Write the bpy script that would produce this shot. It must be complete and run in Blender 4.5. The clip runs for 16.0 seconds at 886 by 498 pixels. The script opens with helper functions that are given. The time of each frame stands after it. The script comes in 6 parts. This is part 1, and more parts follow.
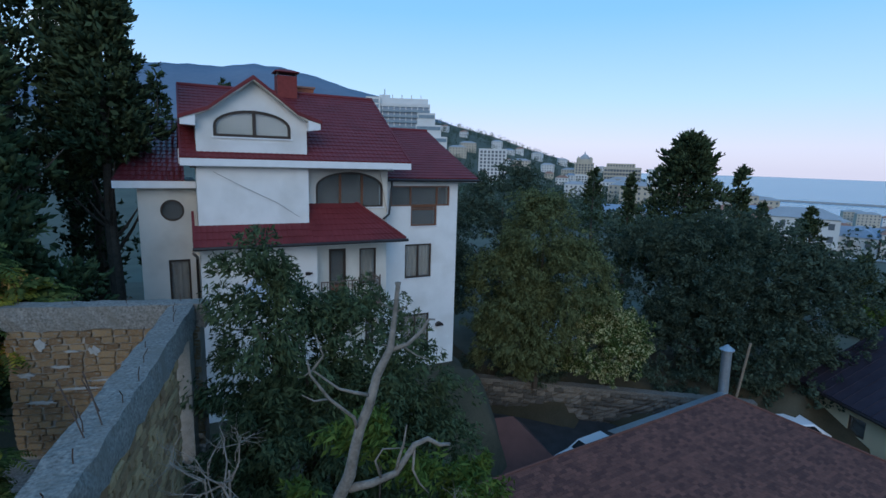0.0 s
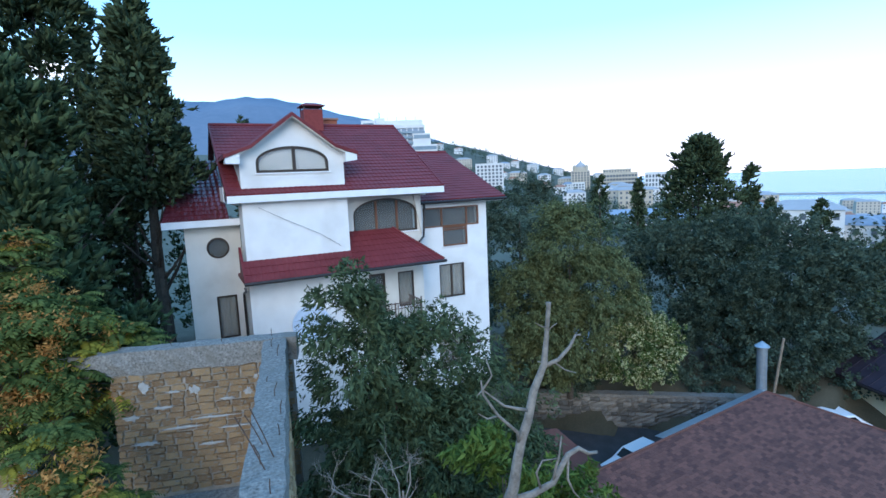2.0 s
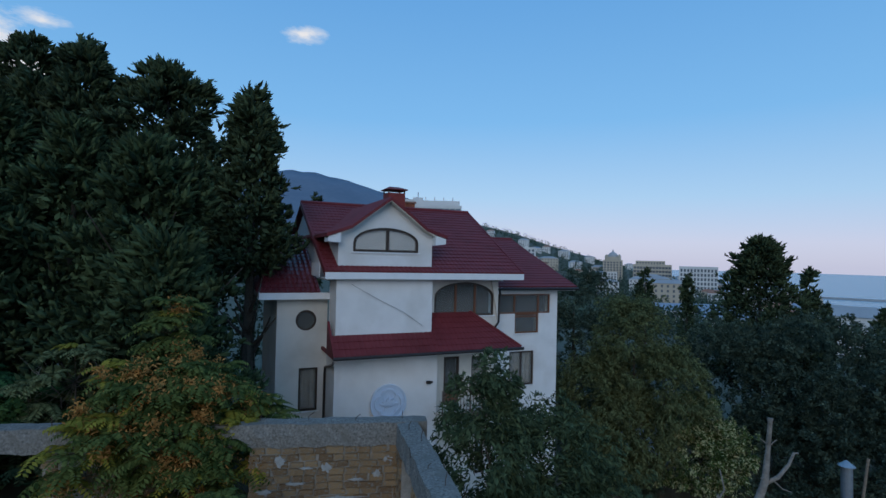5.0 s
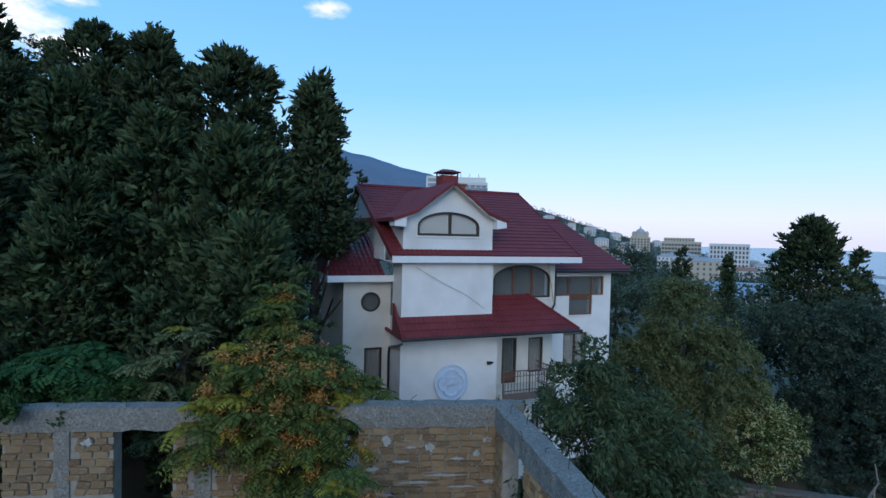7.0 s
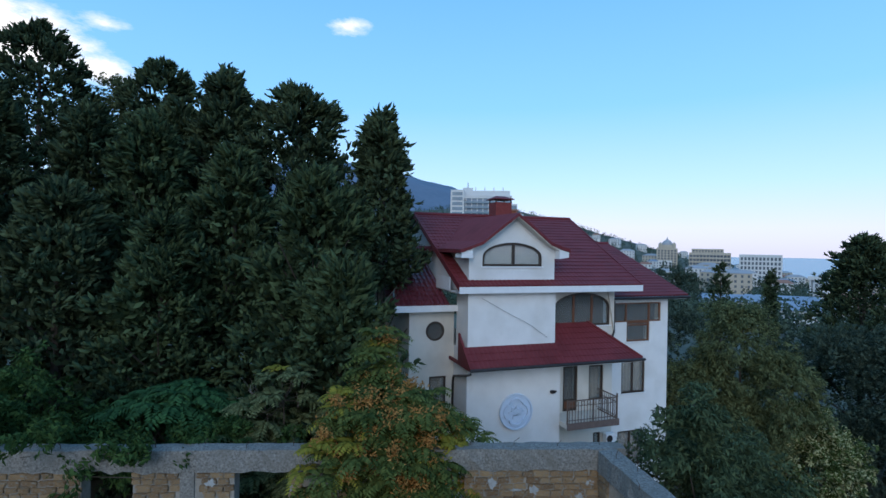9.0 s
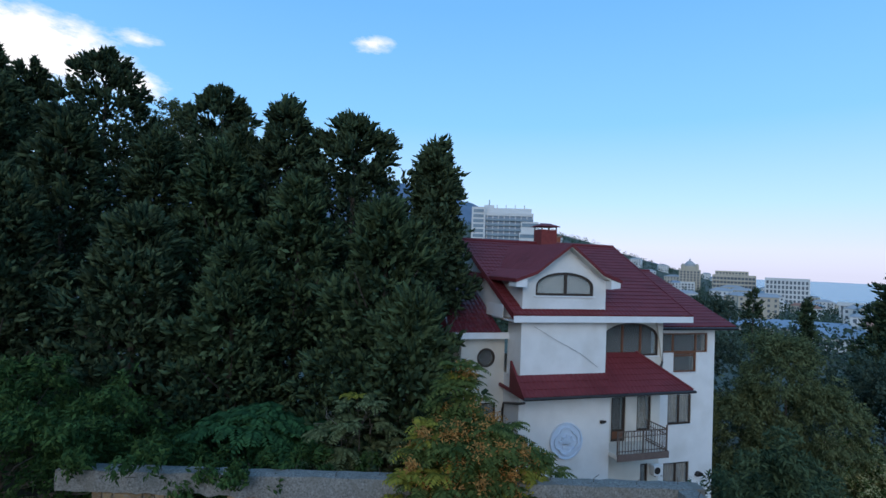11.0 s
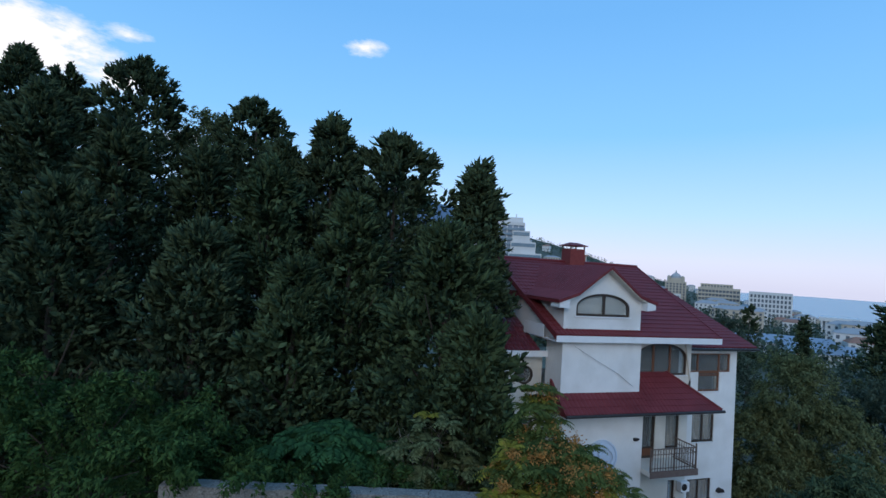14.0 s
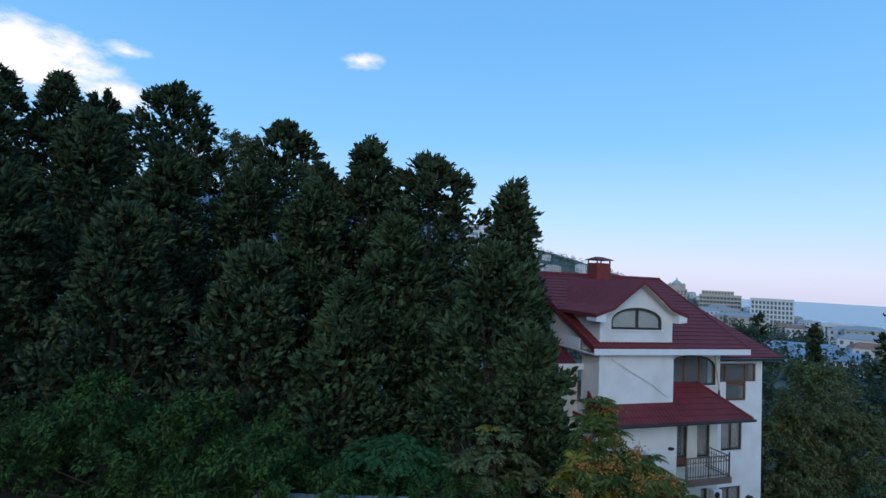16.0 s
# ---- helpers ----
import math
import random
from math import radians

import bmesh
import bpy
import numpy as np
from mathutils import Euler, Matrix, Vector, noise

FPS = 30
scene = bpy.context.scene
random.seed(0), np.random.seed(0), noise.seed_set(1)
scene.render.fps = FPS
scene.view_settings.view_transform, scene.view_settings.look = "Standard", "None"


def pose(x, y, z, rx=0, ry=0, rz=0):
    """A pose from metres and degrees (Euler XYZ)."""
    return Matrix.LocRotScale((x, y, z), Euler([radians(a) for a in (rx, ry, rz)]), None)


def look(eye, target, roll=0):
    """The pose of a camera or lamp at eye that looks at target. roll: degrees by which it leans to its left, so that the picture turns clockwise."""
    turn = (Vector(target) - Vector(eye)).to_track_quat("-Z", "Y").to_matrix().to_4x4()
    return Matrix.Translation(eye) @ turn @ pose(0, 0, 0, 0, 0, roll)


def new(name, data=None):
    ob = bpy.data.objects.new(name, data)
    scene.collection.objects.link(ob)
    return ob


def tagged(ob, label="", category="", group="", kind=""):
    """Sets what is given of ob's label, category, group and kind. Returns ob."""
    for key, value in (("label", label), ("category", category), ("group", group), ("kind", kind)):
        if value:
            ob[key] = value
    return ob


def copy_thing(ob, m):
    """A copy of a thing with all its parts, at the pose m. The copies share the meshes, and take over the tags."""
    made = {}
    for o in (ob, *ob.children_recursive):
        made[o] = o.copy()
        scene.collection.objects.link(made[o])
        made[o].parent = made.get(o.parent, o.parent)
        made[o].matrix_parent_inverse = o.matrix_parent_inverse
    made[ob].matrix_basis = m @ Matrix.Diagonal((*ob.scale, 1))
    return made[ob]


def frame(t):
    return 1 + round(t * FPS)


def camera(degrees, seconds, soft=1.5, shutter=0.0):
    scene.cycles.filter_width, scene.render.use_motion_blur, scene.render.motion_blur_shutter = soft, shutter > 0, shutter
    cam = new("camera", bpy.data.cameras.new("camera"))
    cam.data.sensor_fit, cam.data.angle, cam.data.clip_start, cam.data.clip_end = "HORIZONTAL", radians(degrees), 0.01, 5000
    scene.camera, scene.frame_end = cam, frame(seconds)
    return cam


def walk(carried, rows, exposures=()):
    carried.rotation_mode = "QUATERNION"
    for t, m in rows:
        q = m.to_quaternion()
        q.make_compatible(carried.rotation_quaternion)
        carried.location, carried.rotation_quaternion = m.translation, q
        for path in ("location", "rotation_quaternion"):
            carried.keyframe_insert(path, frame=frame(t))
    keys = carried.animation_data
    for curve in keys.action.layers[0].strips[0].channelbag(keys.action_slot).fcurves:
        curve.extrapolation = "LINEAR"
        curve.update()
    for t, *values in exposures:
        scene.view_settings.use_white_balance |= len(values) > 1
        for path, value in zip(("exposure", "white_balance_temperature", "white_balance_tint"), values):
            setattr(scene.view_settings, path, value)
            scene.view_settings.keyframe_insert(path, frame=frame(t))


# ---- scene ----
cam = camera(82.0, 16.0)
PATH = [
    (0, (-3.047, -0.268, 9.48), (-2.251, 1.536, 9.143), 1.6),
    (0.5, (-3.432, -0.199, 9.512), (-2.591, 1.537, 8.984), -0.8),
    (1, (-3.8, -0.099, 9.525), (-2.948, 1.61, 8.932), -1.8),
    (1.5, (-4.169, 0.005, 9.578), (-3.335, 1.761, 9.108), -2.5),
    (2, (-4.621, 0.007, 9.639), (-3.825, 1.822, 9.369), -2.5),
    (2.5, (-4.969, 0.123, 9.579), (-4.183, 1.958, 9.467), 0.5),
    (3, (-5.337, 0.108, 9.638), (-4.551, 1.946, 9.608), 1.0),
    (3.5, (-5.753, 0.155, 9.792), (-4.962, 1.992, 9.81), 1.9),
    (4, (-6.121, 0.251, 9.84), (-5.331, 2.088, 9.887), 3.1),
    (4.5, (-6.509, 0.351, 9.876), (-5.752, 2.201, 9.928), 1.7),
    (5, (-6.892, 0.465, 9.959), (-6.185, 2.335, 9.998), 1.3),
    (7.5, (-8.885, 0.767, 10.44), (-8.272, 2.669, 10.362), 1.7),
    (8, (-9.297, 0.844, 10.826), (-8.686, 2.747, 10.737), 2.3),
    (8.5, (-9.772, 0.873, 10.934), (-9.185, 2.784, 10.878), 1.2),
    (9, (-10.255, 0.869, 10.937), (-9.714, 2.795, 10.928), 0.9),
    (9.5, (-10.648, 0.841, 11.198), (-10.169, 2.783, 11.212), 1.3),
    (10, (-11.075, 0.787, 11.299), (-10.652, 2.741, 11.339), 0.8),
    (12.5, (-12.936, 0.866, 11.678), (-12.365, 2.783, 11.729), 4.4),
    (13, (-13.377, 0.835, 11.768), (-12.793, 2.747, 11.802), 3.4),
    (13.5, (-13.878, 0.83, 11.798), (-13.31, 2.747, 11.85), 4.1),
    (14, (-14.369, 0.814, 11.837), (-13.851, 2.744, 11.911), 3.6),
    (14.5, (-14.822, 0.795, 11.869), (-14.326, 2.73, 11.965), 3.0),
    (15, (-15.289, 0.643, 11.902), (-14.822, 2.584, 12.028), 3.8),
    (15.5, (-15.826, 0.529, 11.946), (-15.343, 2.464, 12.084), 3.1),
    (16, (-16.275, 0.487, 12.034), (-15.756, 2.415, 12.149), 2.8),
]
EXPOSURE = [(0, -0.14), (0.5, 0.98), (1, 1.42), (1.5, 1.5), (2, 1.0), (2.5, 0.3), (3, -0.05), (3.5, -0.32), (4, -0.45), (5, -0.5), (7.5, 0.1), (9, 0.06), (10, 0.0), (12.5, -0.1), (16, -0.15)]
walk(cam, [(t, look(eye, target, roll)) for t, eye, target, roll in PATH], EXPOSURE)

# ---- world, sun ----
world = bpy.data.worlds.new("sky")
scene.world = world
world.use_nodes = True
wn, wl = world.node_tree.nodes, world.node_tree.links
wn.clear()
w_out = wn.new("ShaderNodeOutputWorld")
w_bg = wn.new("ShaderNodeBackground")
sky = wn.new("ShaderNodeTexSky")
sky.sky_type = "NISHITA"
sky.sun_disc = False
SUN_ELEV, SUN_AZ = 24.0, 205.0
sky.sun_elevation, sky.sun_rotation = radians(SUN_ELEV), radians(SUN_AZ)
sky.altitude, sky.air_density, sky.dust_density, sky.ozone_density = 50, 1.0, 0.6, 2.5
w_bg.inputs["Strength"].default_value = 0.15
wl.new(sky.outputs[0], w_bg.inputs["Color"])
# evening air over the sea: pale lilac at the horizon, clear blue above, with a few small clouds
w_co = wn.new("ShaderNodeTexCoord")
w_xyz = wn.new("ShaderNodeSeparateXYZ")
wl.new(w_co.outputs["Generated"], w_xyz.inputs[0])
w_ramp = wn.new("ShaderNodeValToRGB")
for k, (p, c) in enumerate([(0.0, (0.60, 0.62, 0.84)), (0.04, (0.62, 0.66, 0.90)), (0.12, (0.43, 0.67, 0.96)), (0.26, (0.22, 0.545, 0.96)), (0.45, (0.15, 0.44, 0.88)), (1.0, (0.12, 0.34, 0.72))]):
    e = w_ramp.color_ramp.elements[k] if k < 2 else w_ramp.color_ramp.elements.new(p)
    e.position, e.color = p, (*c, 1)
wl.new(w_xyz.outputs[2], w_ramp.inputs[0])
w_noise = wn.new("ShaderNodeTexNoise")
w_noise.inputs["Scale"].default_value, w_noise.inputs["Detail"].default_value, w_noise.inputs["Roughness"].default_value = 20, 9, 0.66
w_map = wn.new("ShaderNodeMapping")
w_map.inputs["Scale"].default_value = (1, 1, 2.6)
wl.new(w_co.outputs["Generated"], w_map.inputs[0])
wl.new(w_map.outputs[0], w_noise.inputs["Vector"])
cover = None
for az, el, wide, gain in ((-26.0, 17.2, 0.19, 1.75), (-18.6, 15.6, 0.09, 1.5), (-18.2, 19.6, 0.075, 0.85), (4.8, 22.8, 0.075, 1.05), (-12.5, 11.0, 0.07, 1.2), (18.5, 9.6, 0.05, 0.5)):
    d = wn.new("ShaderNodeVectorMath")
    d.operation = "DISTANCE"
    flat = wn.new("ShaderNodeVectorMath")
    flat.operation = "MULTIPLY"
    flat.inputs[1].default_value = (1, 1, 2.4)
    wl.new(w_co.outputs["Generated"], flat.inputs[0])
    wl.new(flat.outputs[0], d.inputs[0])
    ca, ce = radians(az), radians(el)
    d.inputs[1].default_value = (math.sin(ca) * math.cos(ce), math.cos(ca) * math.cos(ce), 2.4 * math.sin(ce))
    r = wn.new("ShaderNodeMapRange")
    r.inputs["From Min"].default_value, r.inputs["From Max"].default_value = wide, 0.0
    r.inputs["To Min"].default_value, r.inputs["To Max"].default_value = 0.0, gain
    wl.new(d.outputs["Value"], r.inputs["Value"])
    if cover is None:
        cover = r.outputs[0]
    else:
        mxm = wn.new("ShaderNodeMath")
        mxm.operation = "MAXIMUM"
        wl.new(cover, mxm.inputs[0])
        wl.new(r.outputs[0], mxm.inputs[1])
        cover = mxm.outputs[0]
w_mul = wn.new("ShaderNodeMath")
w_mul.operation = "MULTIPLY"
wl.new(cover, w_mul.inputs[0])
wl.new(w_noise.outputs[0], w_mul.inputs[1])
w_cr = wn.new("ShaderNodeMapRange")
w_cr.inputs["From Min"].default_value, w_cr.inputs["From Max"].default_value = 0.24, 0.56
wl.new(w_mul.outputs[0], w_cr.inputs["Value"])
w_mix = wn.new("ShaderNodeMix")
w_mix.data_type = "RGBA"
wl.new(w_cr.outputs[0], w_mix.inputs[0])
wl.new(w_ramp.outputs[0], w_mix.inputs[6])
w_mix.inputs[7].default_value = (1.0, 0.97, 0.96, 1)
w_bg2 = wn.new("ShaderNodeBackground")
w_bg2.inputs["Strength"].default_value = 1.3
wl.new(w_mix.outputs[2], w_bg2.inputs["Color"])
w_ms = wn.new("ShaderNodeMixShader")
w_ms.inputs[0].default_value = 0.85
wl.new(w_bg.outputs[0], w_ms.inputs[1])
wl.new(w_bg2.outputs[0], w_ms.inputs[2])
wl.new(w_ms.outputs[0], w_out.inputs["Surface"])

sun = new("sun", bpy.data.lights.new("sun", "SUN"))
sun.data.energy, sun.data.angle, sun.data.color = 0.9, radians(35), (1.0, 0.93, 0.85)
sa, se = radians(SUN_AZ), radians(SUN_ELEV)
sun.matrix_world = look((math.sin(sa) * math.cos(se) * 90, math.cos(sa) * math.cos(se) * 90, math.sin(se) * 90), (0, 0, 0))


# ---- materials ----
def surface(name, dark, light, scale=6.0, rough=0.8, metal=0.0, bump=0.15, fine=60.0, island=0.0, object_random=0.0, stain=None, spec=0.4):
    """A procedural surface: two scales of noise between two colours, with fine relief."""
    m = bpy.data.materials.new(name)
    m.use_nodes = True
    n, l = m.node_tree.nodes, m.node_tree.links
    b = n["Principled BSDF"]
    co = n.new("ShaderNodeTexCoord")
    big, small = n.new("ShaderNodeTexNoise"), n.new("ShaderNodeTexNoise")
    big.inputs["Scale"].default_value, small.inputs["Scale"].default_value = scale, fine
    big.inputs["Detail"].default_value, small.inputs["Detail"].default_value = 6, 4
    for t in (big, small):
        l.new(co.outputs["Object"], t.inputs["Vector"])
    mix = n.new("ShaderNodeMix")
    mix.data_type = "FLOAT"
    mix.inputs[0].default_value = 0.35
    l.new(big.outputs[0], mix.inputs[2])
    l.new(small.outputs[0], mix.inputs[3])
    fac = mix.outputs[0]
    source = None
    if island or object_random:
        if island:
            g = n.new("ShaderNodeNewGeometry")
            source, k = g.outputs["Random Per Island"], island
        else:
            g = n.new("ShaderNodeObjectInfo")
            source, k = g.outputs["Random"], object_random
        mx = n.new("ShaderNodeMix")
        mx.data_type = "FLOAT"
        mx.inputs[0].default_value = k
        l.new(fac, mx.inputs[2])
        l.new(source, mx.inputs[3])
        fac = mx.outputs[0]
    ramp = n.new("ShaderNodeValToRGB")
    ramp.color_ramp.elements[0].position, ramp.color_ramp.elements[1].position = 0.3, 0.7
    ramp.color_ramp.elements[0].color, ramp.color_ramp.elements[1].color = (*dark, 1), (*light, 1)
    l.new(fac, ramp.inputs[0])
    col = ramp.outputs[0]
    if stain:
        st = n.new("ShaderNodeTexNoise")
        st.inputs["Scale"].default_value, st.inputs["Detail"].default_value = stain[3], 8
        l.new(co.outputs["Object"], st.inputs["Vector"])
        sr = n.new("ShaderNodeValToRGB")
        sr.color_ramp.elements[0].position, sr.color_ramp.elements[1].position = 0.5, 0.72
        l.new(st.outputs[0], sr.inputs[0])
        mc = n.new("ShaderNodeMix")
        mc.data_type = "RGBA"
        l.new(sr.outputs[0], mc.inputs[0])
        l.new(col, mc.inputs[6])
        mc.inputs[7].default_value = (*stain[:3], 1)
        col = mc.outputs[2]
    l.new(col, b.inputs["Base Color"])
    b.inputs["Roughness"].default_value, b.inputs["Metallic"].default_value = rough, metal
    b.inputs["Specular IOR Level"].default_value = spec
    if bump:
        bp = n.new("ShaderNodeBump")
        bp.inputs["Strength"].default_value, bp.inputs["Distance"].default_value = bump, 0.02
        l.new(small.outputs[0], bp.inputs["Height"])
        l.new(bp.outputs[0], b.inputs["Normal"])
    return m


def foliage(name, dark, light, accent=None, thin=0.25, share=0.62, patch=0.9):
    """Leaves: colour by leaf, some light through them."""
    m = bpy.data.materials.new(name)
    m.use_nodes = True
    n, l = m.node_tree.nodes, m.node_tree.links
    b, out = n["Principled BSDF"], n["Material Output"]
    g = n.new("ShaderNodeNewGeometry")
    co = n.new("ShaderNodeTexCoord")
    big = n.new("ShaderNodeTexNoise")
    big.inputs["Scale"].default_value = patch
    l.new(co.outputs["Object"], big.inputs["Vector"])
    mx = n.new("ShaderNodeMix")
    mx.data_type = "FLOAT"
    mx.inputs[0].default_value = 0.5
    l.new(big.outputs[0], mx.inputs[2])
    l.new(g.outputs["Random Per Island"], mx.inputs[3])
    ramp = n.new("ShaderNodeValToRGB")
    e = ramp.color_ramp.elements
    e[0].position, e[1].position = 0.25, 0.7
    e[0].color, e[1].color = (*dark, 1), (*light, 1)
    if accent:
        a = e.new(share)
        a.color = (*light, 1)
        e[-1].position = min(0.98, share + 0.1)
        e[-1].color = (*accent, 1)
    l.new(mx.outputs[0], ramp.inputs[0])
    l.new(ramp.outputs[0], b.inputs["Base Color"])
    b.inputs["Roughness"].default_value = 0.8
    b.inputs["Specular IOR Level"].default_value = 0.12
    tr = n.new("ShaderNodeBsdfTranslucent")
    l.new(ramp.outputs[0], tr.inputs["Color"])
    ms = n.new("ShaderNodeMixShader")
    ms.inputs[0].default_value = thin
    l.new(b.outputs[0], ms.inputs[1])
    l.new(tr.outputs[0], ms.inputs[2])
    l.new(ms.outputs[0], out.inputs["Surface"])
    return m


def pane_material(name, tint, rough=0.06):
    m = bpy.data.materials.new(name)
    m.use_nodes = True
    b = m.node_tree.nodes["Principled BSDF"]
    n, l = m.node_tree.nodes, m.node_tree.links
    no = n.new("ShaderNodeTexNoise")
    no.inputs["Scale"].default_value = 1.3
    bp = n.new("ShaderNodeBump")
    bp.inputs["Strength"].default_value, bp.inputs["Distance"].default_value = 0.05, 0.02
    l.new(no.outputs[0], bp.inputs["Height"])
    l.new(bp.outputs[0], b.inputs["Normal"])
    b.inputs["Base Color"].default_value = (*tint, 1)
    b.inputs["Roughness"].default_value = rough
    b.inputs["Specular IOR Level"].default_value = 0.8
    b.inputs["Transmission Weight"].default_value = 0.9
    return m


M_WALL = surface("white_plaster", (0.70, 0.70, 0.69), (0.80, 0.80, 0.79), 1.6, 0.85, bump=0.12, fine=90, stain=(0.62, 0.61, 0.58, 0.5))
M_WALL_CREAM = surface("cream_plaster", (0.66, 0.63, 0.57), (0.74, 0.71, 0.65), 1.8, 0.85, bump=0.12, fine=90, stain=(0.58, 0.55, 0.49, 0.6))
M_TRIM = surface("white_trim_paint", (0.72, 0.73, 0.74), (0.80, 0.81, 0.82), 3, 0.5, bump=0.03)
M_ROOF = surface("red_metal_tile", (0.142, 0.022, 0.026), (0.19, 0.034, 0.038), 2.0, 0.6, spec=0.25, bump=0.03, fine=40, stain=(0.125, 0.02, 0.022, 0.8))
M_ROOF_OLD = surface("dark_red_metal_tile", (0.10, 0.016, 0.022), (0.16, 0.03, 0.036), 3.0, 0.3, bump=0.05, fine=30)
M_BROWN = surface("dark_brown_frame", (0.035, 0.024, 0.018), (0.055, 0.037, 0.027), 8, 0.45, bump=0.05)
M_RAIL = surface("brown_painted_iron", (0.11, 0.075, 0.06), (0.18, 0.13, 0.105), 10, 0.5, metal=0.2, bump=0.05)
M_WOOD = surface("reddish_wood_frame", (0.12, 0.045, 0.02), (0.19, 0.075, 0.035), 12, 0.45, bump=0.08)
M_GUTTER = surface("dark_gutter_metal", (0.03, 0.026, 0.026), (0.05, 0.042, 0.04), 6, 0.4, metal=0.4, bump=0.02)
M_GLASS = pane_material("window_glass", (0.55, 0.6, 0.62))
M_CURTAIN = surface("pale_curtain", (0.30, 0.29, 0.27), (0.48, 0.47, 0.44), 5, 0.9, bump=0.2, fine=20)
# near-black, with the shade of unlit rooms painted into the colour
M_ROOM_SHADE = surface("painted_room_shade", (0.03, 0.026, 0.022), (0.055, 0.048, 0.04), 3, 0.9, bump=0)
M_CONCRETE = surface("rough_concrete", (0.075, 0.071, 0.064), (0.31, 0.295, 0.265), 26, 0.95, bump=1.0, fine=14, stain=(0.16, 0.15, 0.13, 2.2))
M_STONE = surface("yellow_shell_stone", (0.2, 0.12, 0.062), (0.4, 0.265, 0.14), 9, 0.95, bump=0.9, fine=35, object_random=0.36, stain=(0.27, 0.25, 0.21, 3.0))
M_STONE_FIELD = surface("yellow_shell_stone_field", (0.21, 0.12, 0.06), (0.41, 0.265, 0.135), 5, 0.95, bump=0.7, fine=35, island=0.5)
M_MORTAR = surface("grey_mortar", (0.22, 0.20, 0.17), (0.36, 0.33, 0.29), 7, 0.95, bump=0.7, fine=40)
M_REBAR = surface("rusty_rebar", (0.05, 0.035, 0.03), (0.11, 0.07, 0.05), 20, 0.8, metal=0.3)
M_SHINGLE = surface("bitumen_shingle", (0.08, 0.038, 0.034), (0.17, 0.076, 0.06), 1.6, 0.95, bump=0.5, fine=120, island=0.42)
M_SHINGLE_ONE = surface("bitumen_shingle_piece", (0.08, 0.038, 0.034), (0.17, 0.076, 0.06), 1.6, 0.95, bump=0.5, fine=120, object_random=0.42)
M_ZINC = surface("zinc_sheet", (0.28, 0.33, 0.37), (0.40, 0.46, 0.50), 4, 0.4, metal=0.6, bump=0.05)
M_ASPHALT = surface("asphalt", (0.035, 0.037, 0.04), (0.065, 0.067, 0.07), 1.5, 0.95, bump=0.4, fine=80)
M_GROUND = surface("garden_soil", (0.035, 0.035, 0.02), (0.10, 0.085, 0.055), 0.5, 0.95, bump=0.5, fine=12)
M_RUBBLE = surface("rubble_stone", (0.10, 0.095, 0.085), (0.24, 0.22, 0.19), 4, 0.95, bump=0.7, fine=25, object_random=0.55)
M_BARK = surface("bark", (0.045, 0.035, 0.028), (0.11, 0.09, 0.07), 9, 0.95, bump=0.8, fine=40)
M_DEAD = surface("bleached_dead_wood", (0.1, 0.087, 0.072), (0.3, 0.265, 0.225), 8, 0.9, bump=0.7, fine=30)
M_CYPRESS = foliage("cypress_leaf", (0.018, 0.029, 0.015), (0.084, 0.118, 0.058), thin=0.12, patch=0.5)
# slightly lighter and greener cypress leaf, for the nearer crowns at the right
M_CYPRESS_LIGHTER = foliage("lighter_cypress_leaf", (0.019, 0.033, 0.016), (0.09, 0.132, 0.06), thin=0.15, patch=0.5)
M_DARKLEAF = foliage("dark_round_leaf", (0.03, 0.05, 0.036), (0.095, 0.135, 0.094), thin=0.15, patch=0.45)
M_OLIVE = foliage("olive_green_leaf", (0.06, 0.075, 0.03), (0.17, 0.195, 0.088), thin=0.25)
M_PEACH = foliage("peach_leaf", (0.026, 0.046, 0.023), (0.098, 0.138, 0.068), thin=0.25)
M_FRESH = foliage("fresh_green_leaf", (0.04, 0.08, 0.015), (0.14, 0.20, 0.045), thin=0.3)
M_BLOSSOM = foliage("pale_flowering_leaf", (0.04, 0.07, 0.02), (0.12, 0.17, 0.05), accent=(0.52, 0.51, 0.28), share=0.54)
M_HEAVEN = foliage("tree_of_heaven_leaf", (0.035, 0.062, 0.016), (0.15, 0.18, 0.05), thin=0.35, patch=1.2)
M_GOLD = foliage("yellowed_leaf", (0.16, 0.17, 0.03), (0.36, 0.31, 0.05), thin=0.35)
M_SEEDS = foliage("orange_seed_wing", (0.3, 0.14, 0.04), (0.6, 0.31, 0.1), thin=0.35)
M_VINE = foliage("vine_leaf", (0.02, 0.046, 0.014), (0.078, 0.14, 0.04), thin=0.3, patch=0.7)
M_CITY_WHITE = surface("city_render", (0.58, 0.58, 0.57), (0.68, 0.68, 0.66), 0.1, 0.9, bump=0, fine=2)
M_CITY_TAN = surface("city_tan_render", (0.42, 0.37, 0.29), (0.52, 0.46, 0.37), 0.1, 0.9, bump=0, fine=2)
M_CITY_GREY = surface("city_grey_render", (0.30, 0.31, 0.32), (0.40, 0.41, 0.42), 0.1, 0.9, bump=0, fine=2)
M_CITY_PANE = surface("city_pane", (0.10, 0.12, 0.14), (0.17, 0.19, 0.21), 0.2, 0.15, bump=0, fine=2)
M_CITY_GLASS = surface("blue_glass_front", (0.13, 0.2, 0.25), (0.22, 0.3, 0.35), 0.3, 0.2, bump=0, fine=2)
M_CITY_BLUE = surface("blue_grey_roof", (0.20, 0.26, 0.33), (0.28, 0.34, 0.41), 0.1, 0.6, bump=0, fine=2)
